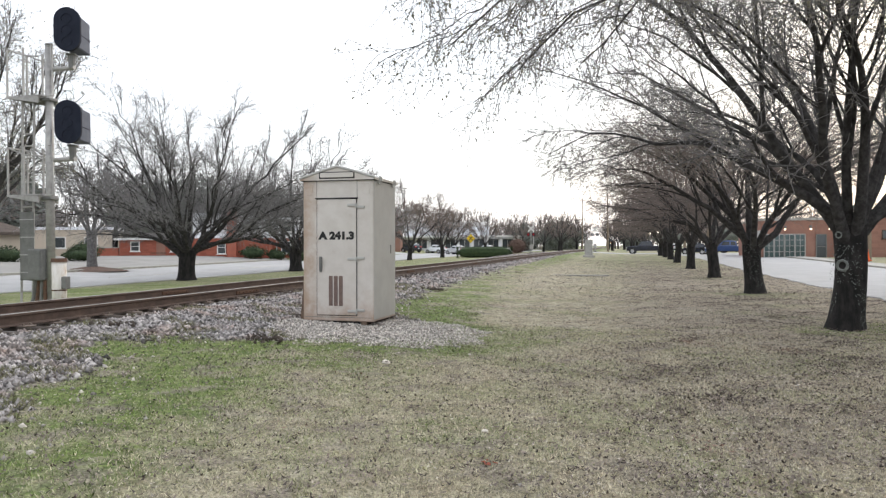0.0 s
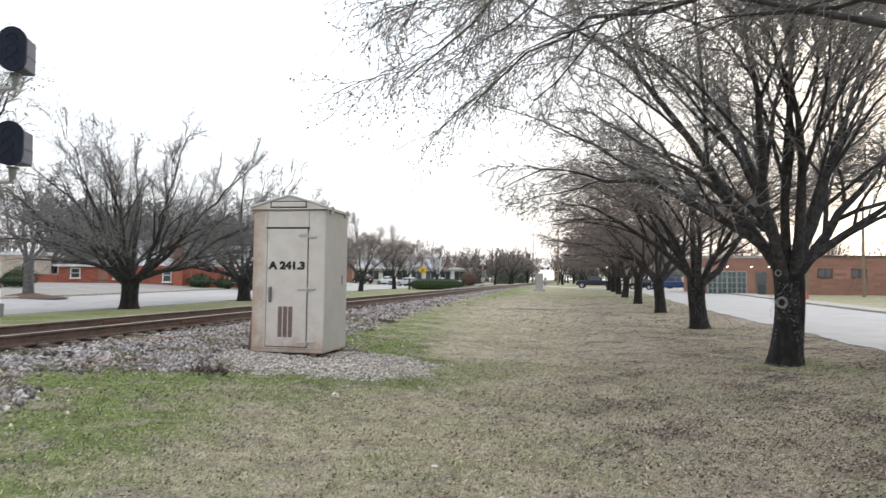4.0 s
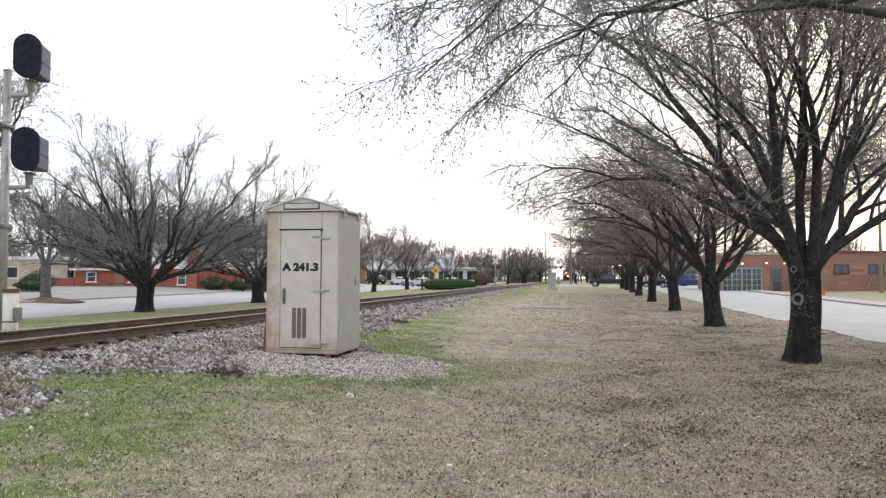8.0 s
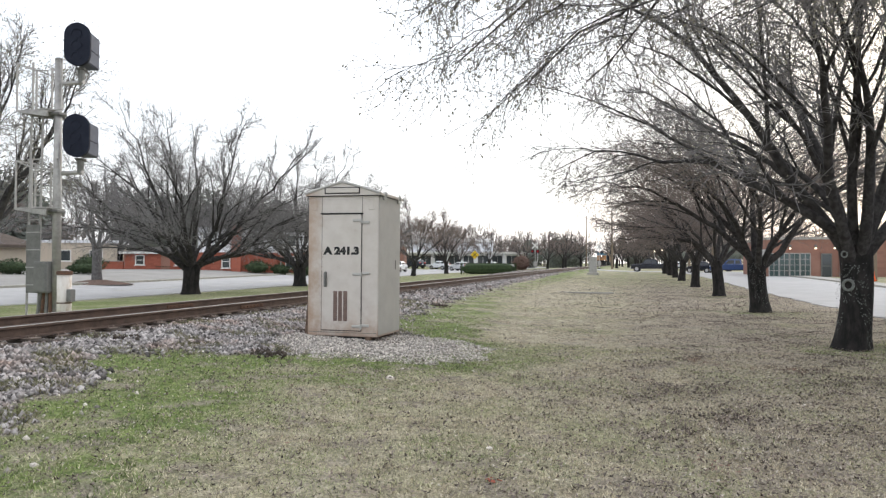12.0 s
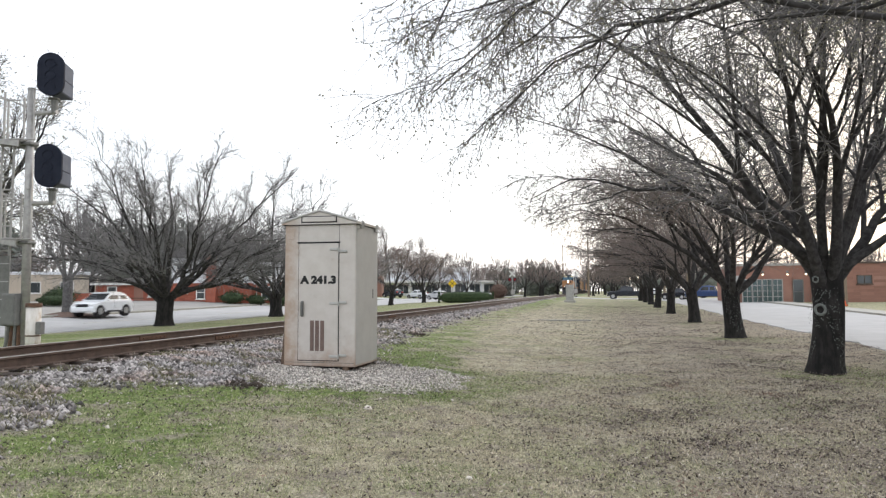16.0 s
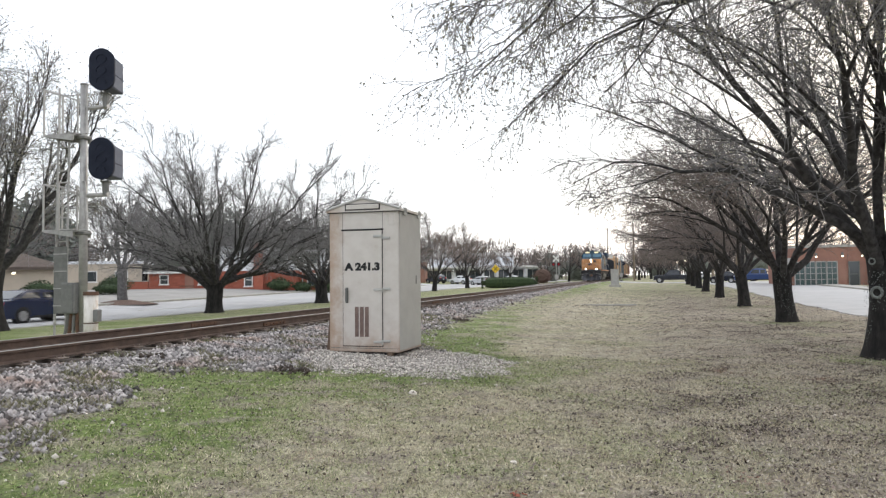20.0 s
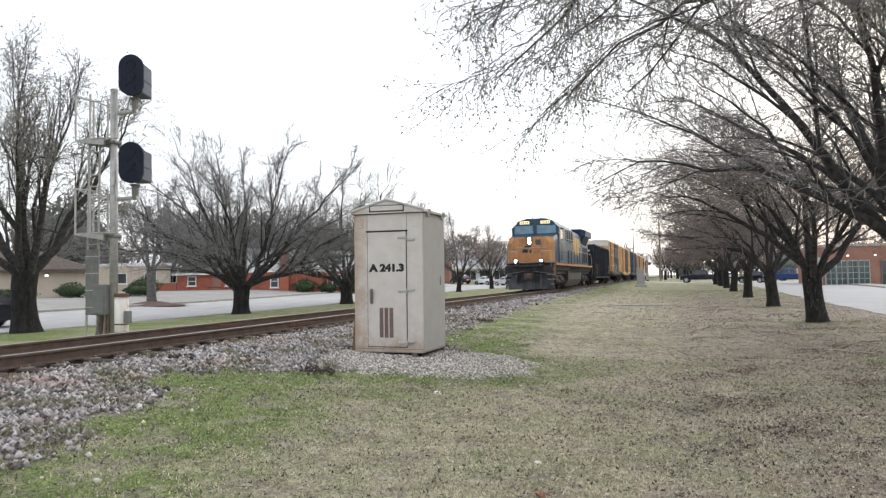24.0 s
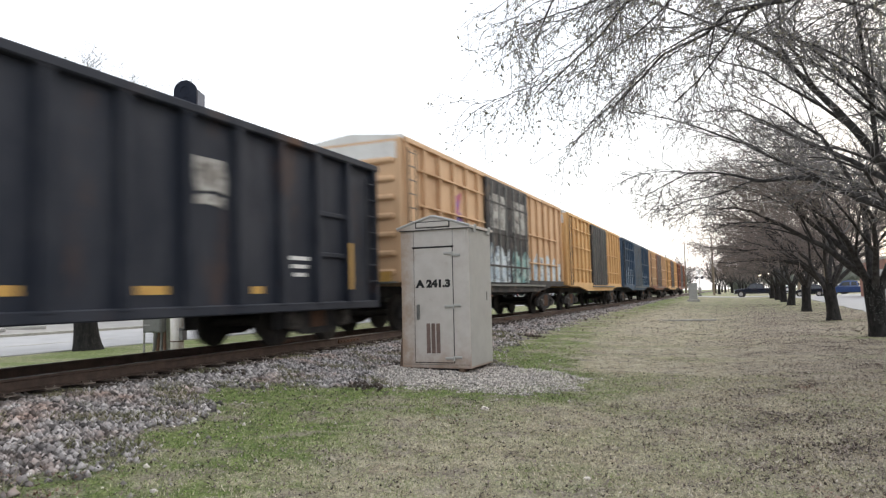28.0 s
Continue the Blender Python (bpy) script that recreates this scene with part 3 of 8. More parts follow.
strip("road_right", "pale worn asphalt side street beside the turf", 7.0, 15.4, -60, 103, 0.03, M_asphalt, edge=0.35, dy=0.8)
strip("road_left", "pale worn asphalt street beyond the track", -33.8, -22.6, -60, 240, 0.03, M_asphalt, dy=3, edge=0.1)
strip("parking_lot", "grey asphalt car park beside the brick building", -62, -34.4, 16, 66, 0.05, M_asphalt2, dx=3)
strip("cross_street", "pale asphalt street crossing the track", -90, 110, 104, 113, 0.05, M_asphalt, dx=1.5)
strip("pavement", "pale concrete pavement along the street", 15.6, 17.3, -60, 100, 0.12, M_concrete, "pavement", dy=3)
strip("kerb", "low concrete kerb of the car park", -34.4, -34.1, 16, 66, 0.14, M_concrete, "kerb", dy=3)
for k in range(7):
    strip("parking_line", "worn pale line painted on the car park", -48.0, -43.2, 24 + k * 2.8, 24.14 + k * 2.8, 0.056, M_line, "marking", dx=1.0, dy=0.1)
for k in range(6):
    strip("lane_line", "worn yellow centre line on the street", -29.0, -28.87, 6 + k * 14, 12 + k * 14, 0.036, M_line, "marking", dx=0.1, dy=2)

# ---- track ----
track = thing("railway_track", "single ballasted railway track with rusty rails on timber sleepers", "track", kind="structure")
RAIL_PROFILE = [(-0.07, 0), (0.07, 0), (0.07, 0.012), (0.012, 0.032), (0.012, 0.125), (0.035, 0.135), (0.035, 0.163), (-0.035, 0.163), (-0.035, 0.135), (-0.012, 0.125), (-0.012, 0.032), (-0.07, 0.012)]
for sx in (-0.752, 0.752):
    bm = B()
    prism(bm, [(TRACK_X + sx + a, RAIL_Z - 0.17 + b) for a, b in RAIL_PROFILE], "y", -90, 420)
    rail = part("rail", bm, M_rail, track)
    bm = B()
    prism(bm, [(TRACK_X + sx - 0.033, RAIL_Z - 0.0065), (TRACK_X + sx + 0.033, RAIL_Z - 0.0065), (TRACK_X + sx + 0.028, RAIL_Z), (TRACK_X + sx - 0.028, RAIL_Z)], "y", -90, 420)
    part("rail_head", bm, M_rail_top, rail, "worn bright running surface")
    for jy in (13.1, 25.0, 36.9):
        bm = B()
        for side in (-1, 1):
            box(bm, (TRACK_X + sx + side * 0.024, jy + (0.4 if sx > 0 else 0), RAIL_Z - 0.09), (0.022, 0.9, 0.075), 0.005)
            for k in range(6):
                rod(bm, (TRACK_X + sx + side * 0.03, jy + (0.4 if sx > 0 else 0) - 0.35 + 0.14 * k, RAIL_Z - 0.09), (TRACK_X + sx + side * 0.055, jy + (0.4 if sx > 0 else 0) - 0.35 + 0.14 * k, RAIL_Z - 0.09), 0.014, n=6)
        part("joint_bar", bm, M_rust, rail)


# sleepers: one mesh for all, with tie plates
bm = B()
box(bm, (0, 0, 0), (2.6, 0.23, 0.18), 0.012)
tie_me = bpy.data.meshes.new("sleeper")
bm.to_mesh(tie_me)
tie_me.materials.append(M_tie)
bm = B()
box(bm, (0, 0, 0.01), (0.34, 0.19, 0.02), 0.004)
for a, b in ((0.1, 0.06), (-0.1, 0.06), (0.1, -0.06), (-0.1, -0.06)):
    box(bm, (a, b, 0.032), (0.03, 0.025, 0.03), 0.003)
plate_me = bpy.data.meshes.new("tie_plate")
bm.to_mesh(plate_me)
plate_me.materials.append(M_plate)
r_tie = random.Random(3)
ty = -3.0
n_tie = 0
while ty < 76:
    t_ob = new("sleeper", tie_me)
    t_ob.parent = track
    t_ob.matrix_basis = pose(TRACK_X + r_tie.uniform(-0.05, 0.05), ty, RAIL_Z - 0.285 + r_tie.uniform(-0.012, 0.008), 0, 0, r_tie.uniform(-0.8, 0.8))
    if ty < 45:
        for sx in (-0.752, 0.752):
            p_ob = new("tie_plate", plate_me)
            p_ob.parent = t_ob
            p_ob.matrix_basis = pose(sx, 0, 0.092)
    ty += 0.53 + r_tie.uniform(-0.03, 0.03)
bm = B()
while ty < 200:
    box(bm, (TRACK_X, ty, RAIL_Z - 0.285), (2.6, 0.23, 0.18))
    ty += 0.53
tagged(part("sleepers", bm, M_tie, track, "far timber sleepers"), kind="stuff")


# ---- loose stones, joined ----
def stones(name, label, px_, py_, size, material, lift=0.3, zfun=gz):
    n = len(px_)
    base = np.array([[1, 0, 0], [-0.5, 0.87, 0], [-0.5, -0.87, 0], [0.1, 0.1, 0.85], [0.6, 0.75, -0.4], [-0.95, 0.05, -0.35], [0.45, -0.8, -0.3]])
    fcs = np.array([[0, 4, 3], [4, 1, 3], [1, 5, 3], [5, 2, 3], [2, 6, 3], [6, 0, 3], [0, 6, 4], [4, 5, 1], [6, 5, 4], [6, 2, 5]])
    v = base[None] * (1 + 0.45 * (rng.random((n, 7, 3)) - 0.5))
    s = size * (0.6 + 0.9 * rng.random(n) ** 2)
    v = v * s[:, None, None] * (0.7 + 0.6 * rng.random((n, 1, 3)))
    a = rng.random(n) * 6.283
    c, d = np.cos(a)[:, None], np.sin(a)[:, None]
    x, y = v[..., 0] * c - v[..., 1] * d, v[..., 0] * d + v[..., 1] * c
    tilt = (rng.random((n, 1)) - 0.5) * 1.4
    z = v[..., 2] + x * tilt
    z0 = zfun(px_, py_) + lift * s
    P_ = np.stack([x + px_[:, None], y + py_[:, None], z + z0[:, None]], -1).reshape(-1, 3)
    F_ = (fcs[None] + 7 * np.arange(n)[:, None, None]).reshape(-1, 3)
    return tagged(tri_mesh(name, P_, F_, material), label, "gravel", kind="stuff")


def scatter(n, x0, x1, y0, y1, keep):
    x, y = rng.uniform(x0, x1, n), rng.uniform(y0, y1, n)
    k = rng.random(n) < keep(x, y)
    return x[k], y[k]


def bed_z(x, y):
    """Ballast level: brim-full between the sleepers."""
    z = gz(x, y)
    return np.where(np.abs(x - TRACK_X) < 1.9, np.minimum(z, RAIL_Z - 0.245), z)


def off_rail(x):
    return (np.abs(np.abs(x - TRACK_X) - 0.752) > 0.12)


px_, py_ = scatter(74000, -7.5, -2.3, 2.0, 18, lambda x, y: cover(x, y)[1] ** 1.5)


def on_pad(x, y):
    """Inside the fine gravel pad round the case."""
    return (np.hypot((x + 4.0) / 1.75, (y - 10.85) / 1.6) + 0.16 * fbm(x, y, 2.0) + 0.12 * fbm(x, y, 6.0, 2.0) < 1) & (x > -5.7)


pale = on_pad(px_, py_)
stones("ballast_gravel", "coarse grey and pinkish railway ballast stones", px_[~pale], py_[~pale], 0.031, M_ballast)
px_, py_ = scatter(26000, -6.0, -2.1, 8.8, 13.2, on_pad)
stones("pale_gravel", "fine pale gravel pad round the metal case", px_, py_, 0.0155, M_pale_gravel)
px_, py_ = scatter(16000, -12.7, -7.5, 0.5, 18, lambda x, y: cover(x, y)[1] * off_rail(x))
stones("ballast_bed", "grey ballast stones between the sleepers", px_, py_, 0.036, M_ballast, zfun=bed_z)
px_, py_ = scatter(24000, -12.7, -3.5, 18, 52, lambda x, y: cover(x, y)[1] * off_rail(x))
stones("ballast_far", "grey ballast stones along the track", px_, py_, 0.045, M_ballast, zfun=bed_z)
px_, py_ = scatter(6000, -12.7, -5.5, 52, 104, lambda x, y: cover(x, y)[1] * off_rail(x))
stones("ballast_distant", "grey ballast stones along the far track", px_, py_, 0.07, M_ballast, zfun=bed_z)
px_, py_ = scatter(2600, -6.5, 5.5, 2.0, 18, lambda x, y: np.clip(np.exp(-((x - gravel_edge(y) - 0.4) / 0.7) ** 2) + 0.03, 0, 1))
stones("strewn_stones", "stray ballast stones strewn in the grass edge", px_, py_, 0.022, M_pale_gravel, lift=0.1)


for cx_, cy_, cn in ((-5.35, 19.6, 46), (-5.0, 8.85, 40), (-6.9, 8.3, 24)):
    stones("debris_clump", "dark rotten leaf and bark debris lying on the ballast", rng.normal(cx_, 0.16, cn), rng.normal(cy_, 0.14, cn), 0.036, M_tie, lift=0.9)


# ---- grass and fallen leaves, joined ----
def blades(name, label, px_, py_, h, w, material):
    n = len(px_)
    a = rng.random(n) * 6.283
    hh = h * (0.4 + 0.9 * rng.random(n))
    lean = hh * (0.4 + 1.0 * rng.random(n))
    b = rng.random(n) * 6.283
    z = gz(px_, py_)
    dx, dy = np.cos(a) * w / 2, np.sin(a) * w / 2
    lx, ly = np.cos(b) * lean, np.sin(b) * lean
    v = np.stack([np.stack([px_ - dx, py_ - dy, z - 0.004], -1), np.stack([px_ + dx, py_ + dy, z - 0.004], -1), np.stack([px_ + lx, py_ + ly, z + hh], -1)], 1).reshape(-1, 3)
    return tagged(tri_mesh(name, v, np.arange(3 * n).reshape(-1, 3), material), label, "grass", kind="stuff")


def in_view(x, y):
    return (np.abs(np.degrees(np.arctan2(x, y)) + 18) < 46)


px_, py_ = scatter(420000, -7.0, 6.8, 2.2, 13, lambda x, y: in_view(x, y) * (1 - cover(x, y)[1]) * np.clip(6.5 / y, 0, 1) ** 1.2 * (1 - 0.88 * cover(x, y)[0]) * (1 - 0.7 * soil(x, y)))
blades("dormant_grass", "short straw-coloured dormant turf", px_, py_, 0.021, 0.0105, M_grass_dry)
px_, py_ = scatter(190000, -7.2, 6.8, 2.2, 17, lambda x, y: in_view(x, y) * (1 - cover(x, y)[1]) * np.clip(9 / y, 0, 1) * smooth01((cover(x, y)[0] - 0.12) * 2.0) * (0.35 + 0.65 * smooth01(0.5 + 1.6 * fbm(x, y, 4.7, 1.0))))
blades("green_grass", "fresh green grass patches along the ballast edge", px_, py_, 0.035, 0.008, M_grass_green)
px_, py_ = scatter(170000, -7.6, -2.4, 2.2, 20, lambda x, y: in_view(x, y) * cover(x, y)[1] * ~on_pad(x, y) * smooth01(fbm(x, y, 2.3, 4.0) * 2.4 - 0.5 + 0.7 * np.exp(-((x - gravel_edge(y)) / 0.8) ** 2)))
blades("weed_tufts", "olive weeds growing through the ballast", px_, py_, 0.075, 0.011, M_weed)


def leaves(name, label, px_, py_, size, material):
    n = len(px_)
    base = np.array([[-0.5, 0.05, 0], [0.1, -0.24, 0.0], [0.6, -0.04, 0], [-0.05, 0.22, 0.0]])
    s = size * (0.6 + 0.8 * rng.random(n))
    v = base[None] * s[:, None, None]
    curl = (rng.random((n, 1)) * 0.55) * s[:, None]
    z = np.array([1.0, 0.1, 1.0, 0.1])[None] * curl
    a = rng.random(n) * 6.283
    c, d = np.cos(a)[:, None], np.sin(a)[:, None]
    x, y = v[..., 0] * c - v[..., 1] * d, v[..., 0] * d + v[..., 1] * c
    z = z + (rng.random((n, 1)) - 0.5) * 0.9 * y + gz(px_, py_)[:, None] + 0.018 + 0.016 * rng.random((n, 1))
    P_ = np.stack([x + px_[:, None], y + py_[:, None], z], -1).reshape(-1, 3)
    q = np.array([[0, 1, 3], [1, 2, 3]])
    F_ = (q[None] + 4 * np.arange(n)[:, None, None]).reshape(-1, 3)
    return tagged(tri_mesh(name, P_, F_, material), label, "leaves", kind="stuff")


px_, py_ = scatter(300000, -6, 7.0, 2.2, 22, lambda x, y: in_view(x, y) * (0.07 + 0.12 * soil(x, y) + cover(x, y)[2] ** 1.5 * (0.16 + 1.3 * smooth01(fbm(x, y, 1.3, 8.0) * 2.6) * smooth01(0.5 + 1.7 * fbm(x, y, 5.2, 3.0)))) * np.clip(8 / y, 0, 1) ** 1.3)
leaves("fallen_leaves", "curled dark brown fallen leaves on the turf", px_, py_, 0.038, M_leaf)
px_, py_ = scatter(60000, -6.2, 7.0, 20, 62, lambda x, y: (1 - cover(x, y)[1]) * 0.6 * (0.15 + cover(x, y)[2] * (0.3 + 0.7 * smooth01(fbm(x, y, 0.9, 8.0) * 2.0))))
leaves("fallen_leaves", "brown fallen leaves strewn under the row of trees", px_, py_, 0.06, M_leaf)
px_, py_ = scatter(110000, -6, 7.0, 2.2, 18, lambda x, y: in_view(x, y) * (0.1 + 0.5 * cover(x, y)[2]) * (1 - cover(x, y)[1]))
leaves("bleached_leaves", "pale bleached fallen leaves on the turf", px_, py_, 0.026, M_leaf_pale)
px_, py_ = scatter(165000, -5.2, 7.0, 2.2, 26, lambda x, y: in_view(x, y) * (1 - cover(x, y)[1]) * (0.05 + 0.16 * smooth01(fbm(x, y, 2.1, 7.0) * 2.2) + 0.3 * cover(x, y)[2] * smooth01(0.25 + fbm(x, y, 3.3, 1.0) * 1.6)) * np.clip(8 / y, 0, 1) ** 1.2)
leaves("dark_leaves", "blackened curled leaves scattered over the turf", px_, py_, 0.034, M_leaf_dark)
px_, py_ = scatter(60000, -5.6, 7.0, 24, 62, lambda x, y: (1 - cover(x, y)[1]) * (0.05 + 0.12 * smooth01(fbm(x, y, 1.1, 7.0) * 2.2)))
leaves("dark_leaves", "dark curled leaves on the turf under the row of trees", px_, py_, 0.06, M_leaf_dark)
bm = B()
lx, ly = -0.93, 4.7
for q in ((0, 0, 0.5), (0.05, 0.03, 2.0), (-0.03, 0.05, 3.6)):
    box(bm, (lx + q[0], ly + q[1], float(gz(lx, ly)) + 0.03), (0.05, 0.03, 0.006), 0.002, pose(0, 0, 0, 20, 15, 57 * q[2]))
tagged(part("litter_scrap", bm, M_brick_red), "crumpled orange-red scrap of litter on the turf", "litter")
for k, (sx, sy, s) in enumerate(((-2.88, 8.15, 0.055), (-1.12, 5.6, 0.03), (-2.1, 9.4, 0.025))):
    bm = B()
    bmesh.ops.create_icosphere(bm, subdivisions=2, radius=s)
    for v in bm.verts:
        v.co = v.co * (1 + 0.25 * noise.noise(v.co * 14 + Vector((k, 0, 0))))
        v.co.z *= 0.6
    st = part("stone", bm, M_pale_gravel)
    st.location = (sx, sy, float(gz(sx, sy)) + s * 0.25)
    tagged(st, "single pale rounded stone lying in the grass", "stone", "stray stones")


# ---- bare trees ----
def grow(seed, trunk_h, trunk_r, leaders, side=7, sub=6, per3=6.0, per4=7.0, thick=1.0, sag=0.5, guided=(), floor=2.6, kink=0.1, reach=0.8, rise=0.3, far=False, weep=0.0, inner=0.3):
    """Lines of a bare tree: (points, radii, level), level 0 the trunk, 1 limbs, 2 branches, 3 twigs, 4 spurs.
    leaders: rows of (azimuth, start tilt, end tilt, length, share of the trunk's radius); side, sub: boughs on a leader, branches on a bough;
    per3, per4: twigs and spurs for each metre; sag: how far the tips bow down; weep: how far the twigs hang; rise: share of boughs that turn up."""
    r = random.Random(seed)
    lines = []
    seg = 3 if far else 4

    def aim(az, t):
        return Vector((math.cos(az) * math.sin(t), math.sin(az) * math.sin(t), math.cos(t)))

    def bough(p, az, t0, t1, length, rad, depth):
        k = (13, 9, 6)[depth]
        pts, rads, tl, al = [p.copy()], [rad], [t0], [az]
        end = (0.011, 0.0075, 0.0055)[depth] * thick
        ka, kt = 0.0, 0.0
        for i in range(k):
            f = (i + 1) / k
            if r.random() < 0.6:
                ka, kt = r.gauss(0, kink * 2.2), r.gauss(0, kink * 1.3)
            az += ka * 0.5
            t = t0 + (t1 - t0) * f ** 1.15 + kt + sag * max(0.0, f - 0.55) * (0.4, 0.8, 1.1)[depth]
            if p.z < floor and t > 1.45:
                t = 1.45
            p = p + aim(az, t) * (length / k)
            pts.append(p.copy())
            rads.append(end + (rad - end) * (1 - f) ** (1.4, 1.15, 0.9)[depth])
            tl.append(t)
            al.append(az)
        grown(pts, rads, tl, al, length, depth)

    def grown(pts, rads, tl, al, length, depth):
        k = len(pts) - 1
        lines.append((pts, rads, 1 if depth < 2 else 2))
        if depth < 2:
            n = (side, sub)[depth]
            n = max(2, int(n * r.uniform(0.8, 1.2) + 0.5))
            sg = r.choice((-1, 1))
            f0 = (0.16, 0.12)[depth]
            for i in range(n):
                f = f0 + (0.95 - f0) * (i + r.random() * 0.8) / n
                j = min(int(f * k), k - 1)
                g = f * k - j
                p = pts[j].lerp(pts[j + 1], g)
                sg = -sg
                rad = max(rads[j] * r.uniform(0.42, 0.62), 0.0085 * thick)
                ln = (length * (1 - f) * r.uniform(0.6, 1.0) * reach + (0.9, 0.45)[depth]) * (1.0 if depth == 0 else 0.85)
                if r.random() < rise:
                    ta, tb = tl[j] - r.uniform(0.2, 0.55), tl[j] - r.uniform(-0.2, 0.3)
                else:
                    ta, tb = tl[j] + r.uniform(0.0, 0.45), tl[j] + r.uniform(0.15, 0.55)
                bough(p, al[j] + sg * r.uniform(0.35, 0.95), ta, min(tb, 1.9), ln, rad, depth + 1)
        twigs(pts, rads, length, (0.62, inner, 0.08)[depth], depth)

    def stroke(p, d, length, rad, end, k, wob, level, trop):
        pts, rads = [p.copy()], [rad]
        for i in range(k):
            d = (d + Vector((r.gauss(0, wob), r.gauss(0, wob), r.gauss(0, wob) + trop))).normalized()
            p = p + d * (length / k)
            pts.append(p.copy())
            rads.append(rad + (end - rad) * (i + 1) / k)
        lines.append((pts, rads, level))
        return pts

    def twigs(pts, rads, length, f0, depth):
        n = int(length * (1 - f0) * per3 * r.uniform(0.85, 1.15) + 0.5)
        k = len(pts) - 1
        for i in range(n):
            f = f0 + (1 - f0) * (i + r.random()) / n
            j = min(int(f * k), k - 1)
            p = pts[j].lerp(pts[j + 1], f * k - j)
            ax = (pts[j + 1] - pts[j]).normalized()
            out = ax.cross(Vector((r.gauss(0, 1), r.gauss(0, 1), r.gauss(0, 1)))).normalized()
            ang = r.uniform(0.45, 1.15)
            d = ax * math.cos(ang) + out * math.sin(ang) + Vector((0, 0, -weep))
            ln = r.uniform(0.25, 0.85) * (1.15 - 0.35 * f) * (1.35 if far else 1.0)
            tp = stroke(p, d.normalized(), ln, max(0.0062 * thick, min(rads[j] * 0.5, 0.009 * thick)), 0.0046 * thick, seg, 0.2, 3, r.uniform(-0.06, 0.1) - weep * 0.25)
            m = int(ln * per4 * r.uniform(0.7, 1.3) + 0.6)
            for q in range(m):
                g = (q + r.random()) / m * (seg - 0.01)
                a = int(g)
                sp = tp[a].lerp(tp[a + 1], g - a)
                sd = (tp[a + 1] - tp[a]).normalized()
                so = sd.cross(Vector((r.gauss(0, 1), r.gauss(0, 1), r.gauss(0, 1)))).normalized()
                an = r.uniform(0.5, 1.25)
                stroke(sp, (sd * math.cos(an) + so * math.sin(an)).normalized(), r.uniform(0.05, 0.22) * (1.5 if far else 1.0), 0.005 * thick, 0.004 * thick, 1, 0.3, 4, 0.06)

    p, pts, rads = Vector((0, 0, -0.08)), [], []
    for i in range(9):
        f = i / 8
        pts.append(p + Vector((0.05 * math.sin(3 * f + seed), 0.05 * math.sin(2.3 * f + 2 * seed), trunk_h * f)))
        rads.append(trunk_r * (1 + 0.42 * (1 - f) ** 6 + 0.12 * max(0, f - 0.6)))
    lines.append((pts, rads, 0))
    top = pts[-1]
    for az, a0, a1, length, share in leaders:
        az, t0, t1 = radians(az + r.uniform(-9, 9)), radians(a0 + r.uniform(-3, 3)), radians(a1 + r.uniform(-6, 6))
        p = top + Vector((math.cos(az), math.sin(az), 0)) * trunk_r * (0.25 + 0.5 * min(1, a0 / 40)) + Vector((0, 0, r.uniform(-0.3, 0.1))) - aim(az, t0) * 0.35
        bough(p, az, t0, t1, length * r.uniform(0.93, 1.07), trunk_r * share, 0)
    for row in guided:
        P_ = [Vector(q) for q in row]
        out = []
        for i in range(len(P_) - 1):
            p0, p1, p2, p3 = P_[max(i - 1, 0)], P_[i], P_[i + 1], P_[min(i + 2, len(P_) - 1)]
            for t in (0, 0.5):
                out.append(0.5 * ((2 * p1) + (p2 - p0) * t + (2 * p0 - 5 * p1 + 4 * p2 - p3) * t * t + (3 * p1 - p0 - 3 * p2 + p3) * t ** 3) + Vector((r.gauss(0, 0.05), r.gauss(0, 0.05), r.gauss(0, 0.05))))
        out.append(P_[-1])
        m = len(out) - 1
        rr = [0.008 + 0.03 * (1 - i / m) ** 0.9 for i in range(m + 1)]
        ds = [(out[min(i + 1, m)] - out[max(i - 1, 0)]).normalized() for i in range(m + 1)]
        grown(out, rr, [math.acos(d.z) for d in ds], [math.atan2(d.y, d.x) for d in ds], sum((b - a).length for a, b in zip(out, out[1:])), 0)
    return lines


def skin(lines, sides):
    """Tubes round the lines."""
    V, F, o = [], [], 0
    for pts, rads, level in lines:
        k = sides[level]
        P_ = np.array([tuple(p) for p in pts])
        T_ = np.gradient(P_, axis=0)
        T_ /= np.linalg.norm(T_, axis=1)[:, None] + 1e-9
        ref = np.array([0.31, 0.27, 0.91]) if abs(T_[0, 2]) < 0.9 else np.array([1.0, 0.1, 0])
        U_ = np.cross(T_, ref)
        U_ /= np.linalg.norm(U_, axis=1)[:, None] + 1e-9
        W_ = np.cross(T_, U_)
        a = np.arange(k) * 2 * math.pi / k
        wob = 1 + (0.09 * np.sin(3 * a[None] + P_[:, 2:3] * 2.1) if level == 0 else 0)
        ring = P_[:, None] + (np.array(rads)[:, None] * wob)[..., None] * (np.cos(a)[None, :, None] * U_[:, None] + np.sin(a)[None, :, None] * W_[:, None])
        m = len(pts)
        V.append(ring.reshape(-1, 3))
        i = (np.arange(m - 1)[:, None] * k + np.arange(k)[None]).ravel()
        j = (np.arange(m - 1)[:, None] * k + (np.arange(k)[None] + 1) % k).ravel()
        F.append(np.stack([i, j, j + k, i + k], -1) + o)
        o += m * k
    return np.concatenate(V), np.concatenate(F)


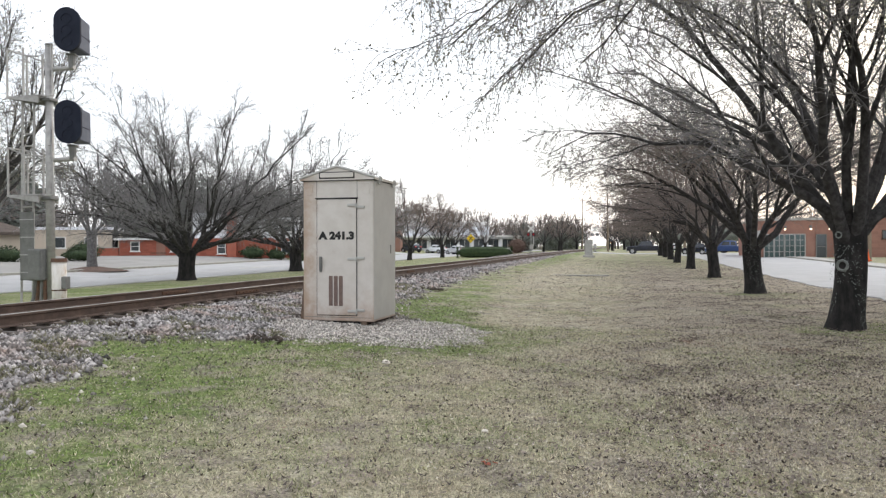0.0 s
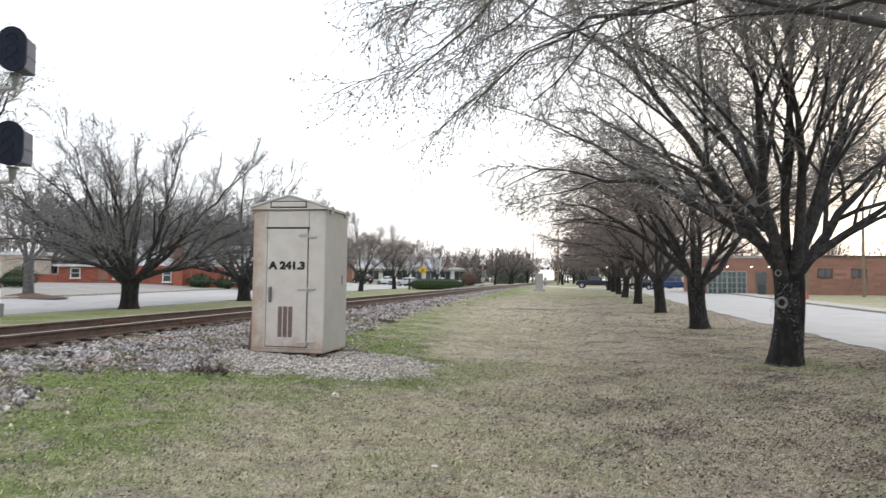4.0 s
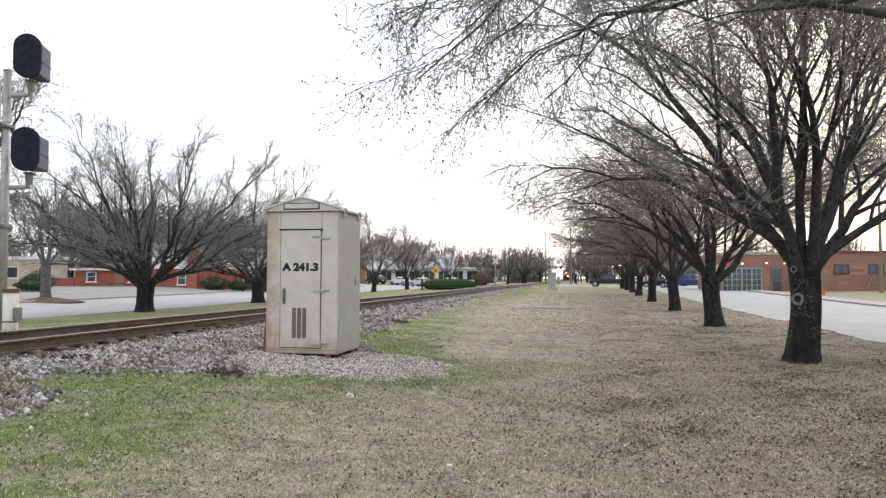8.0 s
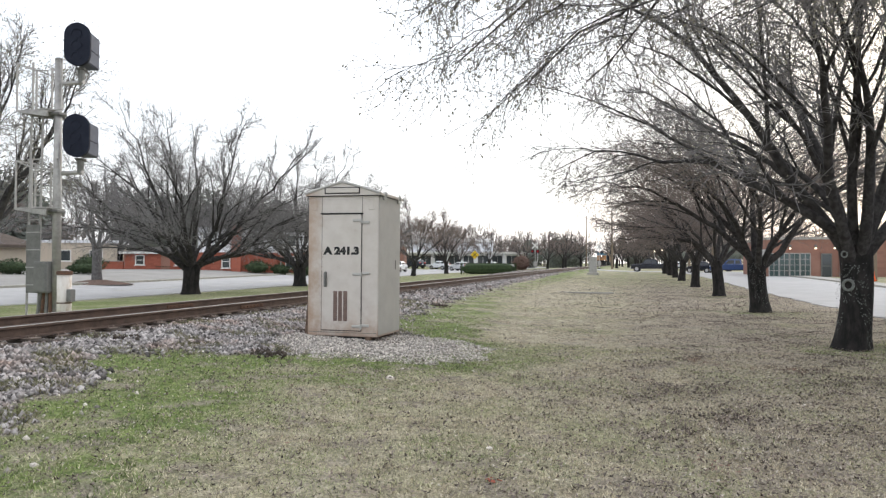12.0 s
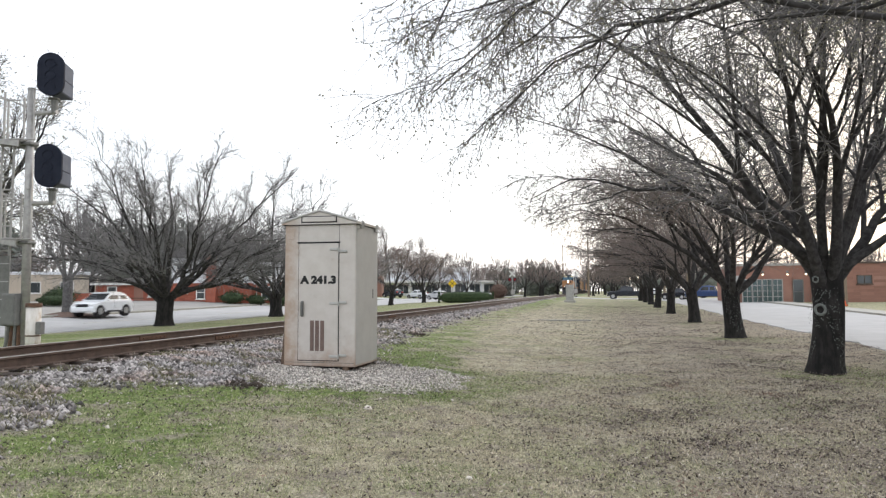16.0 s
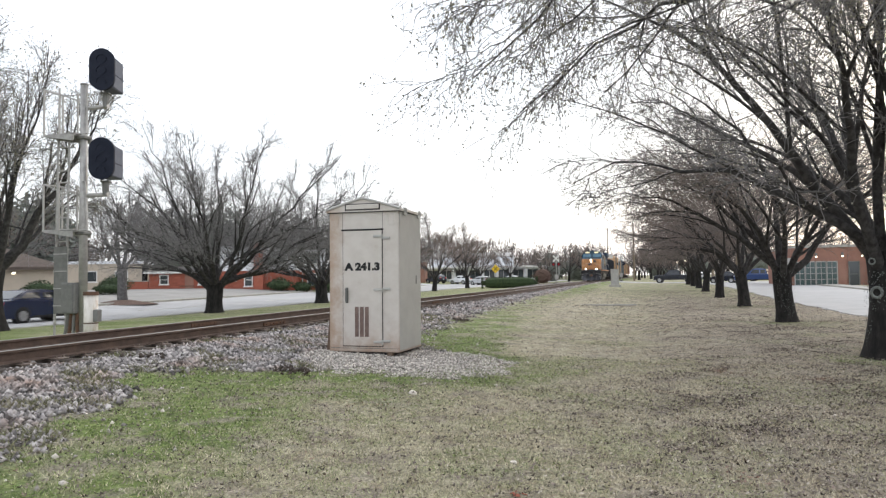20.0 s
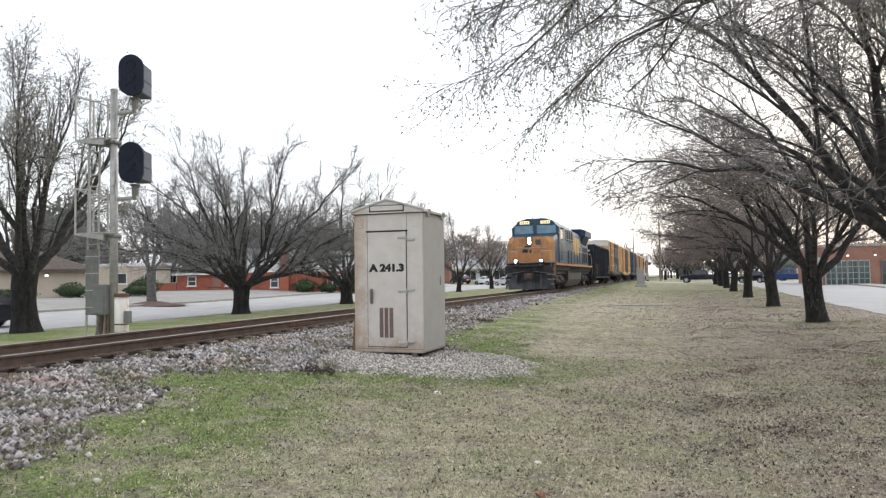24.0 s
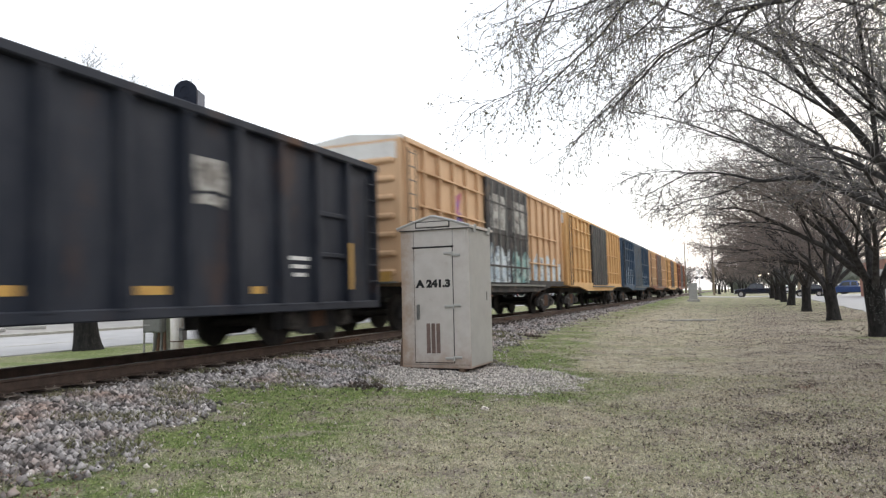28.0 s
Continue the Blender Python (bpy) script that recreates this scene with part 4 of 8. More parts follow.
def buds(lines, per, size, seed):
    g = np.random.default_rng(seed)
    C = []
    for pts, rads, level in lines:
        if level >= 3:
            for p in pts[1:]:
                if g.random() < per:
                    C.append(tuple(p))
            if level == 4:
                C.append(tuple(pts[-1]))
    C = np.array(C)
    n = len(C)
    base = np.array([[0.5, 0, 0], [-0.25, 0.45, 0], [-0.25, -0.45, 0], [0, 0, 1.1]])
    fc = np.array([[0, 1, 3], [1, 2, 3], [2, 0, 3], [0, 2, 1]])
    v = base[None] * (size * (0.6 + 0.9 * g.random((n, 1, 1))))
    ax = g.normal(size=(n, 3))
    ax /= np.linalg.norm(ax, axis=1)[:, None]
    v = v[:, :, :2] @ np.eye(2, 3)[None] + v[:, :, 2:] * ax[:, None]
    v = v + C[:, None]
    return v.reshape(-1, 3), (fc[None] + 4 * np.arange(n)[:, None, None]).reshape(-1, 3)


def tree(name, label, at, lines, seed, per=0.35, bud=0.028, sides=(14, 8, 5, 3, 3), twig=None, group="", category="tree", bark=None):
    ob = thing(name, label, category, group, at)
    v, f = skin([q for q in lines if q[2] == 0], sides)
    tri_mesh("trunk", v, f, bark or M_bark, ob, smooth=True)
    for q in lines:
        if q[2] == 1:
            v, f = skin([q], sides)
            tri_mesh("limb", v, f, bark or M_limb, ob, smooth=True)
    v, f = skin([q for q in lines if q[2] == 2], sides)
    tagged(tri_mesh("branchwork", v, f, M_branch, ob, smooth=True), kind="stuff")
    v, f = skin([q for q in lines if q[2] >= 3], sides)
    tagged(tri_mesh("crown", v, f, twig or M_twig, ob, "dense fine bare twigs"), kind="stuff")
    if per > 0:
        v, f = buds(lines, per, bud, seed)
        tagged(tri_mesh("bud_growth", v, f, M_bud, ob, "pale swelling buds"), kind="stuff")
    return ob


def ground_at(x, y, rz=0, s=1.0):
    return pose(x, y, float(gz(x, y)), 0, 0, rz)


RIGHT = "row of trees along the side street"
LEFT = "row of trees along the street beyond the track"
# the tree beside the viewpoint, whose boughs hang into the sky; guided boughs in its own space
over_lines = grow(21, 1.8, 0.31, ((350, 30, 70, 5.0, 0.4), (90, 12, 40, 5.0, 0.4)), 9, 6, 7.0, 7.2, 0.55, 0.8, floor=2.7, weep=0.5, rise=0.22, reach=0.36, guided=(
    [(0, 0, 1.8), (-0.8, 1.8, 3.6), (-1.8, 3.4, 4.7), (-3.0, 4.6, 5.1), (-3.9, 5.4, 4.8), (-4.6, 5.9, 4.2)],
    [(0, 0, 1.8), (-1.6, 0.7, 3.6), (-3.2, 1.4, 4.9), (-4.3, 2.2, 5.2), (-5.2, 2.8, 5.0), (-5.9, 3.2, 4.4)],
    [(0, 0, 1.8), (-1.2, 1.8, 4.4), (-2.8, 3.2, 5.9), (-4.1, 4.2, 6.3), (-5.2, 5.0, 6.0), (-5.9, 5.5, 5.4)],
    [(0, 0, 1.8), (-0.2, 1.9, 4.2), (-0.6, 3.6, 5.8), (-1.6, 5.0, 6.6), (-3.0, 6.2, 6.6), (-4.2, 7.0, 6.0)],
    [(0, 0, 1.8), (-1.5, 1.2, 3.6), (-3.0, 2.2, 4.5), (-4.5, 2.9, 4.7), (-5.2, 3.4, 4.5), (-6.0, 3.8, 4.0)],
    [(0, 0, 1.8), (-1.2, 1.6, 3.5), (-2.6, 2.9, 4.4), (-3.8, 3.8, 4.6), (-4.6, 4.4, 4.4), (-5.3, 4.7, 3.9)],
    [(0, 0, 1.8), (0.1, 2.0, 3.9), (0.0, 4.0, 5.2), (-0.6, 5.8, 5.7), (-1.6, 7.2, 5.4)],
    [(0, 0, 1.8), (0.8, 1.8, 4.0), (1.2, 3.6, 5.4), (1.0, 5.4, 6.0), (0.2, 7.0, 5.8)]))
tree("street_tree", "bare budding tree with boughs reaching over the turf", ground_at(4.0, 4.3), over_lines, 1, 0.4, 0.025, group=RIGHT)
a_lines = grow(5, 2.0, 0.265, ((182, 42, 82, 7.0, 0.42), (165, 24, 66, 8.0, 0.5), (205, 28, 74, 7.6, 0.46), (110, 14, 42, 7.0, 0.5), (265, 26, 70, 7.2, 0.45), (15, 30, 72, 6.4, 0.5), (335, 46, 80, 5.6, 0.4), (60, 34, 74, 6.2, 0.42), (300, 12, 44, 7.0, 0.46), (355, 20, 50, 7.2, 0.4), (230, 16, 50, 7.4, 0.4)), 9, 7, 7.6, 6.0, 0.86, 0.6, floor=2.9, kink=0.11)
tree_a = tree("street_tree", "bare budding street tree with a dark lichen-flecked trunk", ground_at(4.0, 14.4, 20), a_lines, 2, 0.2, 0.024, group=RIGHT)
b_lines = grow(9, 1.8, 0.27, ((186, 48, 84, 6.6, 0.5), (160, 26, 64, 6.8, 0.5), (215, 30, 72, 6.4, 0.46), (100, 12, 40, 6.4, 0.5), (262, 30, 70, 6.4, 0.45), (8, 36, 60, 6.2, 0.5), (320, 26, 70, 6.2, 0.45), (50, 34, 74, 6.2, 0.42)), 9, 7, 5.6, 4.4, 1.0, 0.55, floor=2.8, kink=0.1, far=True)
tree_b = tree("street_tree", "bare street tree with wide low limbs", ground_at(4.05, 24.3), b_lines, 3, 0.06, group=RIGHT, twig=M_twig_brown)
c_lines = grow(14, 1.75, 0.25, ((186, 48, 84, 6.6, 0.5), (160, 26, 64, 6.8, 0.5), (215, 30, 72, 6.4, 0.46), (80, 14, 40, 6.4, 0.5), (262, 30, 70, 6.4, 0.45), (8, 36, 60, 6.2, 0.5), (320, 26, 70, 6.2, 0.45), (50, 34, 74, 6.2, 0.42)), 9, 6, 5.0, 3.6, 1.4, 0.55, floor=2.8, kink=0.1, far=True)
tree_c = tree("street_tree", "bare grey-barked street tree with wide limbs", ground_at(4.1, 35.5), c_lines, 4, 0.0, group=RIGHT, sides=(10, 6, 3, 3, 3), twig=M_twig_brown)
for k, (x, y, rz) in enumerate(((4.1, 46.9, 70), (4.15, 58.5, 150), (4.2, 68.0, 260), (4.2, 77.5, 20), (4.3, 88, 200))):
    copy_thing(tree_c, ground_at(x, y, rz))
# marks left by cut boughs on the nearest trunk
for px_, pz_, rr in ((3.84, 1.02, 0.085), (3.79, 1.58, 0.05), (4.06, 2.08, 0.045)):
    bm = B()
    for k in range(14):
        a0, a1 = k * 2 * math.pi / 14, (k + 1) * 2 * math.pi / 14
        rod(bm, (math.cos(a0) * rr, 0, math.sin(a0) * rr * 1.1), (math.cos(a1) * rr, 0, math.sin(a1) * rr * 1.1), rr * 0.3, n=6)
    sc = part("bough_scar", bm, M_lichen, tree_a, "pale healed ring of a cut bough")
    dx_ = px_ - 4.0
    w = tree_a.matrix_basis.inverted() @ pose(px_, 14.4 - math.sqrt(0.35 ** 2 - dx_ ** 2), pz_, 0, 0, math.degrees(math.asin(dx_ / 0.35)))
    sc.matrix_basis = w
    part("hollow", rod(B(), (0, 0.0, 0), (0, 0.05, 0), rr * 0.8, n=12), M_bark, sc, "dark hollow inside the ring")
# lichen flecks on the nearest trunks
g_l = np.random.default_rng(4)
for tob, lx, ly, kn in ((tree_a, 4.0, 14.4, 620), (tree_b, 4.05, 24.3, 420)):
    V, F = [], []
    for k in range(kn):
        a, z = g_l.uniform(3.3, 6.1), g_l.uniform(0.05, 1.5) ** 1.15
        rr = 0.295 + 0.07 * max(0, 0.35 - z)
        c = np.array([math.cos(a) * rr, math.sin(a) * rr, z])
        s = g_l.uniform(0.003, 0.012)
        t1 = np.array([-math.sin(a), math.cos(a), 0])
        for da in range(5):
            an = da * 1.2566 + g_l.random()
            V.append(c + (t1 * math.cos(an) + np.array([0, 0, 1.3]) * math.sin(an)) * s + np.array([math.cos(a), math.sin(a), 0]) * 0.012)
        o = 5 * k
        F.append((o, o + 1, o + 2, o + 3, o + 4))
    lo = raw("lichen", V, F, M_lichen, tob, "pale lichen flecks")
    tagged(lo, kind="stuff")
    lo.matrix_basis = tob.matrix_basis.inverted() @ Matrix.Translation((lx, ly, float(gz(lx, ly))))

d_lines = grow(36, 1.5, 0.36, ((180, 64, 80, 7.6, 0.34), (188, 48, 62, 8.0, 0.38), (172, 34, 46, 8.2, 0.4), (200, 18, 30, 8.4, 0.36), (80, 10, 20, 7.6, 0.38), (250, 8, 16, 7.6, 0.34), (340, 22, 34, 8.4, 0.38), (6, 38, 48, 8.4, 0.4), (354, 52, 64, 8.0, 0.38), (2, 66, 80, 7.2, 0.34), (90, 44, 60, 7.2, 0.32), (270, 36, 54, 7.4, 0.32), (130, 56, 74, 7.0, 0.28), (235, 60, 76, 7.0, 0.28), (40, 50, 68, 7.2, 0.3), (310, 52, 70, 7.0, 0.3)), 10, 7, 5.4, 4.4, 0.95, 0.12, floor=2.2, kink=0.11, rise=0.5, reach=0.55, far=True, inner=0.4)
tree_d = tree("street_tree", "large bare tree with a spreading vase-shaped crown on the verge", ground_at(-21.6, 30.9, 35), d_lines, 6, 0.0, sides=(12, 7, 3, 3, 3), group=LEFT)
tree_d.scale = (1.1, 1.1, 1.06)
copy_thing(tree_d, ground_at(-21.6, 43.0, 205))
e_lines = grow(41, 2.3, 0.4, ((20, 38, 30, 8.2, 0.5), (200, 48, 66, 6.2, 0.42), (160, 26, 34, 7.6, 0.5), (90, 8, 10, 8.6, 0.5), (310, 24, 22, 8.0, 0.42), (260, 34, 52, 7.0, 0.4), (40, 52, 62, 5.6, 0.36)), 9, 7, 5.2, 4.4, 1.05, 0.15, floor=2.4, kink=0.13, rise=0.5, reach=0.72, far=True)
tree_e = tree("street_tree", "tall bare tree with a dark forked trunk on the verge", ground_at(-22.0, 18.6, 38), e_lines, 7, 0.45, 0.045, sides=(12, 7, 3, 3, 3), group=LEFT)
g_lines = grow(71, 1.6, 0.24, ((180, 50, 62, 6.0, 0.45), (120, 34, 46, 6.2, 0.45), (60, 48, 62, 6.0, 0.45), (0, 42, 56, 6.2, 0.45), (300, 50, 62, 6.0, 0.45), (240, 30, 42, 6.4, 0.45), (30, 8, 14, 6.8, 0.5)), 8, 6, 4.6, 3.6, 1.3, 0.1, floor=2.2, kink=0.1, rise=0.5, reach=0.7, far=True)
tree_g = tree("street_tree", "upright bare street tree with fine reddish-grey twigs", ground_at(-21.7, 56.0, 40), g_lines, 10, 0.0, sides=(10, 6, 3, 3, 3), twig=M_twig_red, group=LEFT)
for x, y, rz in ((-21.6, 69.0, 200), (-21.7, 82.5, 95)):
    copy_thing(tree_g, ground_at(x, y, rz))
copy_thing(tree_e, ground_at(-21.6, 6.5, 70))
# the tree on the mulch island of the car park and those behind the buildings
f_lines = grow(52, 2.6, 0.3, ((20, 34, 40, 4.6, 0.4), (110, 26, 36, 5.0, 0.4), (200, 32, 46, 4.6, 0.4), (290, 28, 38, 4.8, 0.4), (60, 8, 12, 5.6, 0.45)), 7, 5, 4.5, 3.0, 1.7, 0.1, rise=0.5, far=True)
tree_f = tree("lot_tree", "slender bare tree in a mulch bed of the car park", ground_at(-34.5, 39.0), f_lines, 8, 0.0, sides=(8, 5, 3, 3, 3), bark=M_branch)
n_lines = grow(61, 2.6, 0.33, ((20, 40, 50, 6.0, 0.4), (95, 30, 40, 6.4, 0.4), (170, 42, 54, 6.0, 0.4), (245, 28, 40, 6.6, 0.4), (310, 38, 48, 6.0, 0.4), (60, 8, 12, 7.0, 0.45)), 6, 5, 2.6, 1.6, 3.2, 0.1, rise=0.5, far=True)
far_tree = tree("distant_tree", "tall bare reddish-brown tree in the distance", ground_at(-52, 62, 0), n_lines, 9, 0.0, sides=(6, 4, 3, 3, 3), twig=M_twig_red, group="distant bare trees")
r_far = random.Random(12)
FAR = [(-60, 52), (-66, 66), (-44, 84), (-36, 92), (-52, 96), (-62, 88), (-24, 122), (-31, 128), (-20, 138), (-17, 152), (-38, 140), (-27, 165), (-16, 185), (-19, 205), (-34, 190),
       (14, 140), (0, 205), (3, 225), (7, 240), (-2, 245), (24, 150), (10, 170), (20, 190), (6, 215), (33, 165), (28, 128), (44, 140), (-70, 44), (-75, 80), (-46, 118), (-58, 130), (38, 118), (56, 120), (70, 112), (6, 262), (4, 236), (9, 300), (-15, 168), (-2.5, 160), (-14, 215), (-4, 190), (1.5, 150), (-3, 250), (-15, 260)]
for x, y in FAR:
    s = r_far.uniform(0.8, 1.15)
    c = copy_thing(far_tree, ground_at(x, y, r_far.uniform(0, 360)))
    c.scale = (s, s, s * r_far.uniform(0.8, 1.0))


def clump_mesh(n, size, leaf, seed, shape="round"):
    """Many small leaf blades filling a rounded body."""
    g = np.random.default_rng(seed)
    if shape == "round":
        d = g.normal(size=(n, 3))
        d /= np.linalg.norm(d, axis=1)[:, None]
        rad = 1.02 - 0.75 * g.random(n) ** 2
        rad *= 1 + 0.12 * np.sin(5 * d[:, 0] + 2) + 0.1 * np.sin(7 * d[:, 1]) + 0.08 * np.sin(6 * d[:, 2] + 1)
        c = d * rad[:, None] * np.array(size) / 2
    elif shape == "box":
        c = g.uniform(-0.5, 0.5, (n, 3))
        k = g.integers(0, 3, n)
        sgn = np.where(g.random(n) < 0.5, -0.5, 0.5)
        c[np.arange(n), k] = sgn * (1 - 0.06 * g.random(n))
        c = np.sign(c) * (np.abs(c * 2) ** 1.0) / 2
        rr = np.linalg.norm(c[:, :2], axis=1)
        c = c * np.array(size)
    else:
        h = g.random(n) ** 0.8
        a = g.random(n) * 6.283
        tier = 0.75 + 0.25 * np.abs(np.sin(h * 22))
        rad = (1 - h) ** 0.75 * tier * (0.55 + 0.45 * g.random(n))
        c = np.stack([np.cos(a) * rad * size[0] / 2, np.sin(a) * rad * size[1] / 2, h * size[2]], -1)
    u, w = g.normal(size=(n, 3)), g.normal(size=(n, 3))
    u /= np.linalg.norm(u, axis=1)[:, None]
    w = np.cross(u, w)
    w /= np.linalg.norm(w, axis=1)[:, None]
    s = leaf * (0.6 + 0.8 * g.random((n, 1)))
    v = np.stack([c - u * s, c + w * s * 0.55, c + u * s], 1).reshape(-1, 3)
    return v, np.arange(3 * n).reshape(-1, 3)


def shrub(name, label, at, size, n, leaf, seed, material, shape="round", group="", core=True):
    ob = thing(name, label, "shrub" if shape != "cone" else "tree", group, at)
    v, f = clump_mesh(n, size, leaf, seed, shape)
    if shape != "cone":
        v[:, 2] += size[2] / 2
    tri_mesh("foliage", v, f, material, ob)
    bm = B()
    if shape == "cone":
        rod(bm, (0, 0, -size[2] * 0.25), (0, 0, size[2] * 0.85), size[0] * 0.03, 0.02, 8)
        part("trunk", bm, M_branch, ob)
    elif shape == "box":
        box(bm, (0, 0, size[2] / 2), (size[0] * 0.95, size[1] * 0.95, size[2] * 0.95), 0.2)
        part("inner_growth", bm, material, ob)
    elif core:
        bmesh.ops.create_icosphere(bm, subdivisions=2, radius=0.5, matrix=Matrix.Translation((0, 0, size[2] / 2)) @ Matrix.Diagonal((size[0] * 0.82, size[1] * 0.82, size[2] * 0.82, 1)))
        part("inner_growth", bm, material, ob)
    else:
        rod(bm, (0, 0, -1.2), (0, 0, size[2] * 0.8), 0.25, 0.05, 7)
        part("trunk", bm, M_branch, ob)
    return ob


# clipped hedge by the far street
hb = thing("hedge", "low dark green clipped hedge with rounded ends", "hedge", at=pose(-15.6, 78.5, float(gz(-15.6, 78.5)) - 0.05, 0, 0, 11))
bm = B()
hs = []
for u in np.linspace(-1, 1, 13):
    w = math.sqrt(max(0.02, 1 - abs(u) ** 5))
    hs.append([(u * 3.15, math.cos(a) * 0.9 * w, 0.62 + (0.62 * w) * (abs(math.sin(a)) ** 0.6) * (1 if math.sin(a) > 0 else -1)) for a in np.arange(12) * math.pi / 6])
loft(bm, hs)
part("inner_growth", bm, M_hedge, hb)
hv, hf = clump_mesh(7000, (6.4, 1.9, 1.3), 0.05, 5, "box")
hv[:, 2] += 0.62
hv = hv[: len(hv)]
tri_mesh("foliage", hv, hf, M_hedge, hb)


# ---- writing ----
def words(text, height, material, parent, at, name="lettering", bold=0.0):
    cu = bpy.data.curves.new(name, "FONT")
    cu.body, cu.size, cu.extrude, cu.offset = text, height / 0.7, 0.0015, bold
    cu.align_x, cu.align_y = "LEFT", "BOTTOM_BASELINE"
    tmp = bpy.data.objects.new(name, cu)
    me = bpy.data.meshes.new_from_object(tmp)
    bpy.data.objects.remove(tmp)
    me.materials.clear()
    me.materials.append(material)
    ob = new(name, me)
    ob.parent = parent
    ob.matrix_basis = at
    return ob


# ---- metal instrument case by the track ----
case = thing("instrument_case", "tall greige sheet-metal railway instrument case standing on pale gravel", "cabinet",
             at=pose(-4.828, 11.785, 0.1, 0, 0.35, 0))
W, D, H = 1.31, 1.17, 2.52
bm = B()
box(bm, (0, 0, 0.035 + (H - 0.035) / 2), (W, D, H - 0.035), 0.012)
body = part("body", bm, M_case, case)
bm = B()
box(bm, (W / 2 + 0.003, 0, 1.27), (0.006, D - 0.05, 2.4), 0.002)
part("side_panel", bm, M_case_side, case, "smooth side sheet with its shade painted grey")
bm = B()
box(bm, (0.42 + W / 2 - 0.42 + 0.009, 0.3, 1.28), (0.01, 0.035, 0.16), 0.003)
part("side_latch", bm, M_galv_dark, case)
# lid: shallow arch with overhang
bm = B()
arch = [(-W / 2 - 0.045, H - 0.04)] + [(-W / 2 - 0.045 + (W + 0.09) * t, H + 0.2 * (1 - abs(2 * t - 1) ** 1.12)) for t in np.linspace(0, 1, 9)] + [(W / 2 + 0.045, H - 0.04)]
prism(bm, arch, "y", -D / 2 - 0.05, D / 2 + 0.05)
lid = part("lid", bm, M_case, case)
bm = B()
rim = [(p[0], p[1] - 0.005) for p in arch[1:-1]]
for a, b in zip(rim, rim[1:]):
    rod(bm, (a[0], -D / 2 - 0.055, a[1]), (b[0], -D / 2 - 0.055, b[1]), 0.022, n=6)
part("lid_edge", bm, M_case_side, lid)
bm = B()
box(bm, (0, -D / 2 - 0.055, H + 0.045), (0.62, 0.02, 0.085), 0.008)
part("vent_flap", bm, M_case, lid, "shallow vent flap under the lid")
# black sheet behind the flap stands in for its shadow outline
bm = B()
box(bm, (0, -D / 2 - 0.0525, H + 0.043), (0.66, 0.008, 0.116))
part("vent_gap", bm, M_black, lid, "black outline painted as the vent flap's shadow")
# black strip added for the shadow that the lid rim casts
part("lid_gap", box(B(), (0, -0.005, H - 0.045), (W + 0.03, D + 0.06, 0.012)), M_black, case, "black strip painted as the shadow under the lid")
for sy in (-0.36, 0.4):
    bm = B()
    pipe(bm, [(W / 2 + 0.05, sy - 0.035, H - 0.05), (W / 2 + 0.05, sy - 0.035, H + 0.02), (W / 2 + 0.05, sy + 0.035, H + 0.02), (W / 2 + 0.05, sy + 0.035, H - 0.05)], 0.014)
    box(bm, (W / 2 + 0.03, sy, H - 0.06), (0.03, 0.12, 0.1), 0.006)
    part("lifting_eye", bm, M_case_side, case)
for cx in (-0.54, 0.53):
    bm = B()
    box(bm, (cx, -D / 2 - 0.004, H - 0.19), (0.12, 0.01, 0.2), 0.004)
    part("corner_plate", bm, M_case, case)
bm = B()
box(bm, (W / 2 + 0.008, -D / 2 + 0.06, H - 0.19), (0.008, 0.08, 0.2), 0.003)
part("corner_plate", bm, M_case_side, case)
# door
DX0, DX1, DZ0, DZ1 = -0.385, 0.345, 0.14, 2.15
bm = B()
box(bm, ((DX0 + DX1) / 2, -D / 2 - 0.002, (DZ0 + DZ1) / 2), (DX1 - DX0 + 0.025, 0.006, DZ1 - DZ0 + 0.025))
part("door_gap", bm, M_black, case, "dark joint round the door")
bm = B()
box(bm, ((DX0 + DX1) / 2, -D / 2 - 0.012, (DZ0 + DZ1) / 2), (DX1 - DX0, 0.022, DZ1 - DZ0), 0.006)
door = part("door", bm, M_case, case, "closed flush sheet-metal door")
bm = B()
box(bm, ((DX0 + DX1) / 2, -D / 2 - 0.012, DZ1 + 0.016), (DX1 - DX0 + 0.06, 0.04, 0.022), 0.004)
part("drip_rail", bm, M_black, case, "dark drip rail over the door")
for hz in (2.03, 1.1, 0.2):
    bm = B()
    box(bm, (DX1 - 0.075, -D / 2 - 0.036, hz + 0.015), (0.15, 0.026, 0.045), 0.008)
    box(bm, (DX1 + 0.08, -D / 2 - 0.02, hz - 0.02 if hz > 1.5 else hz + 0.03), (0.15, 0.026, 0.045), 0.008)
    rod(bm, (DX1 + 0.01, -D / 2 - 0.036, hz - 0.03), (DX1 + 0.01, -D / 2 - 0.036, hz + 0.05), 0.016, n=8)
    part("hinge", bm, M_case_side, door, "strap hinge")
bm = B()
box(bm, (-0.31, -D / 2 - 0.03, 1.02), (0.05, 0.02, 0.27), 0.008)
rod(bm, (-0.31, -D / 2 - 0.03, 1.12), (-0.31, -D / 2 - 0.075, 1.12), 0.018, n=8)
box(bm, (-0.305, -D / 2 - 0.075, 1.02), (0.035, 0.022, 0.24), 0.008)
part("door_handle", bm, M_galv_dark, door, "dark lever handle with a padlock hasp")
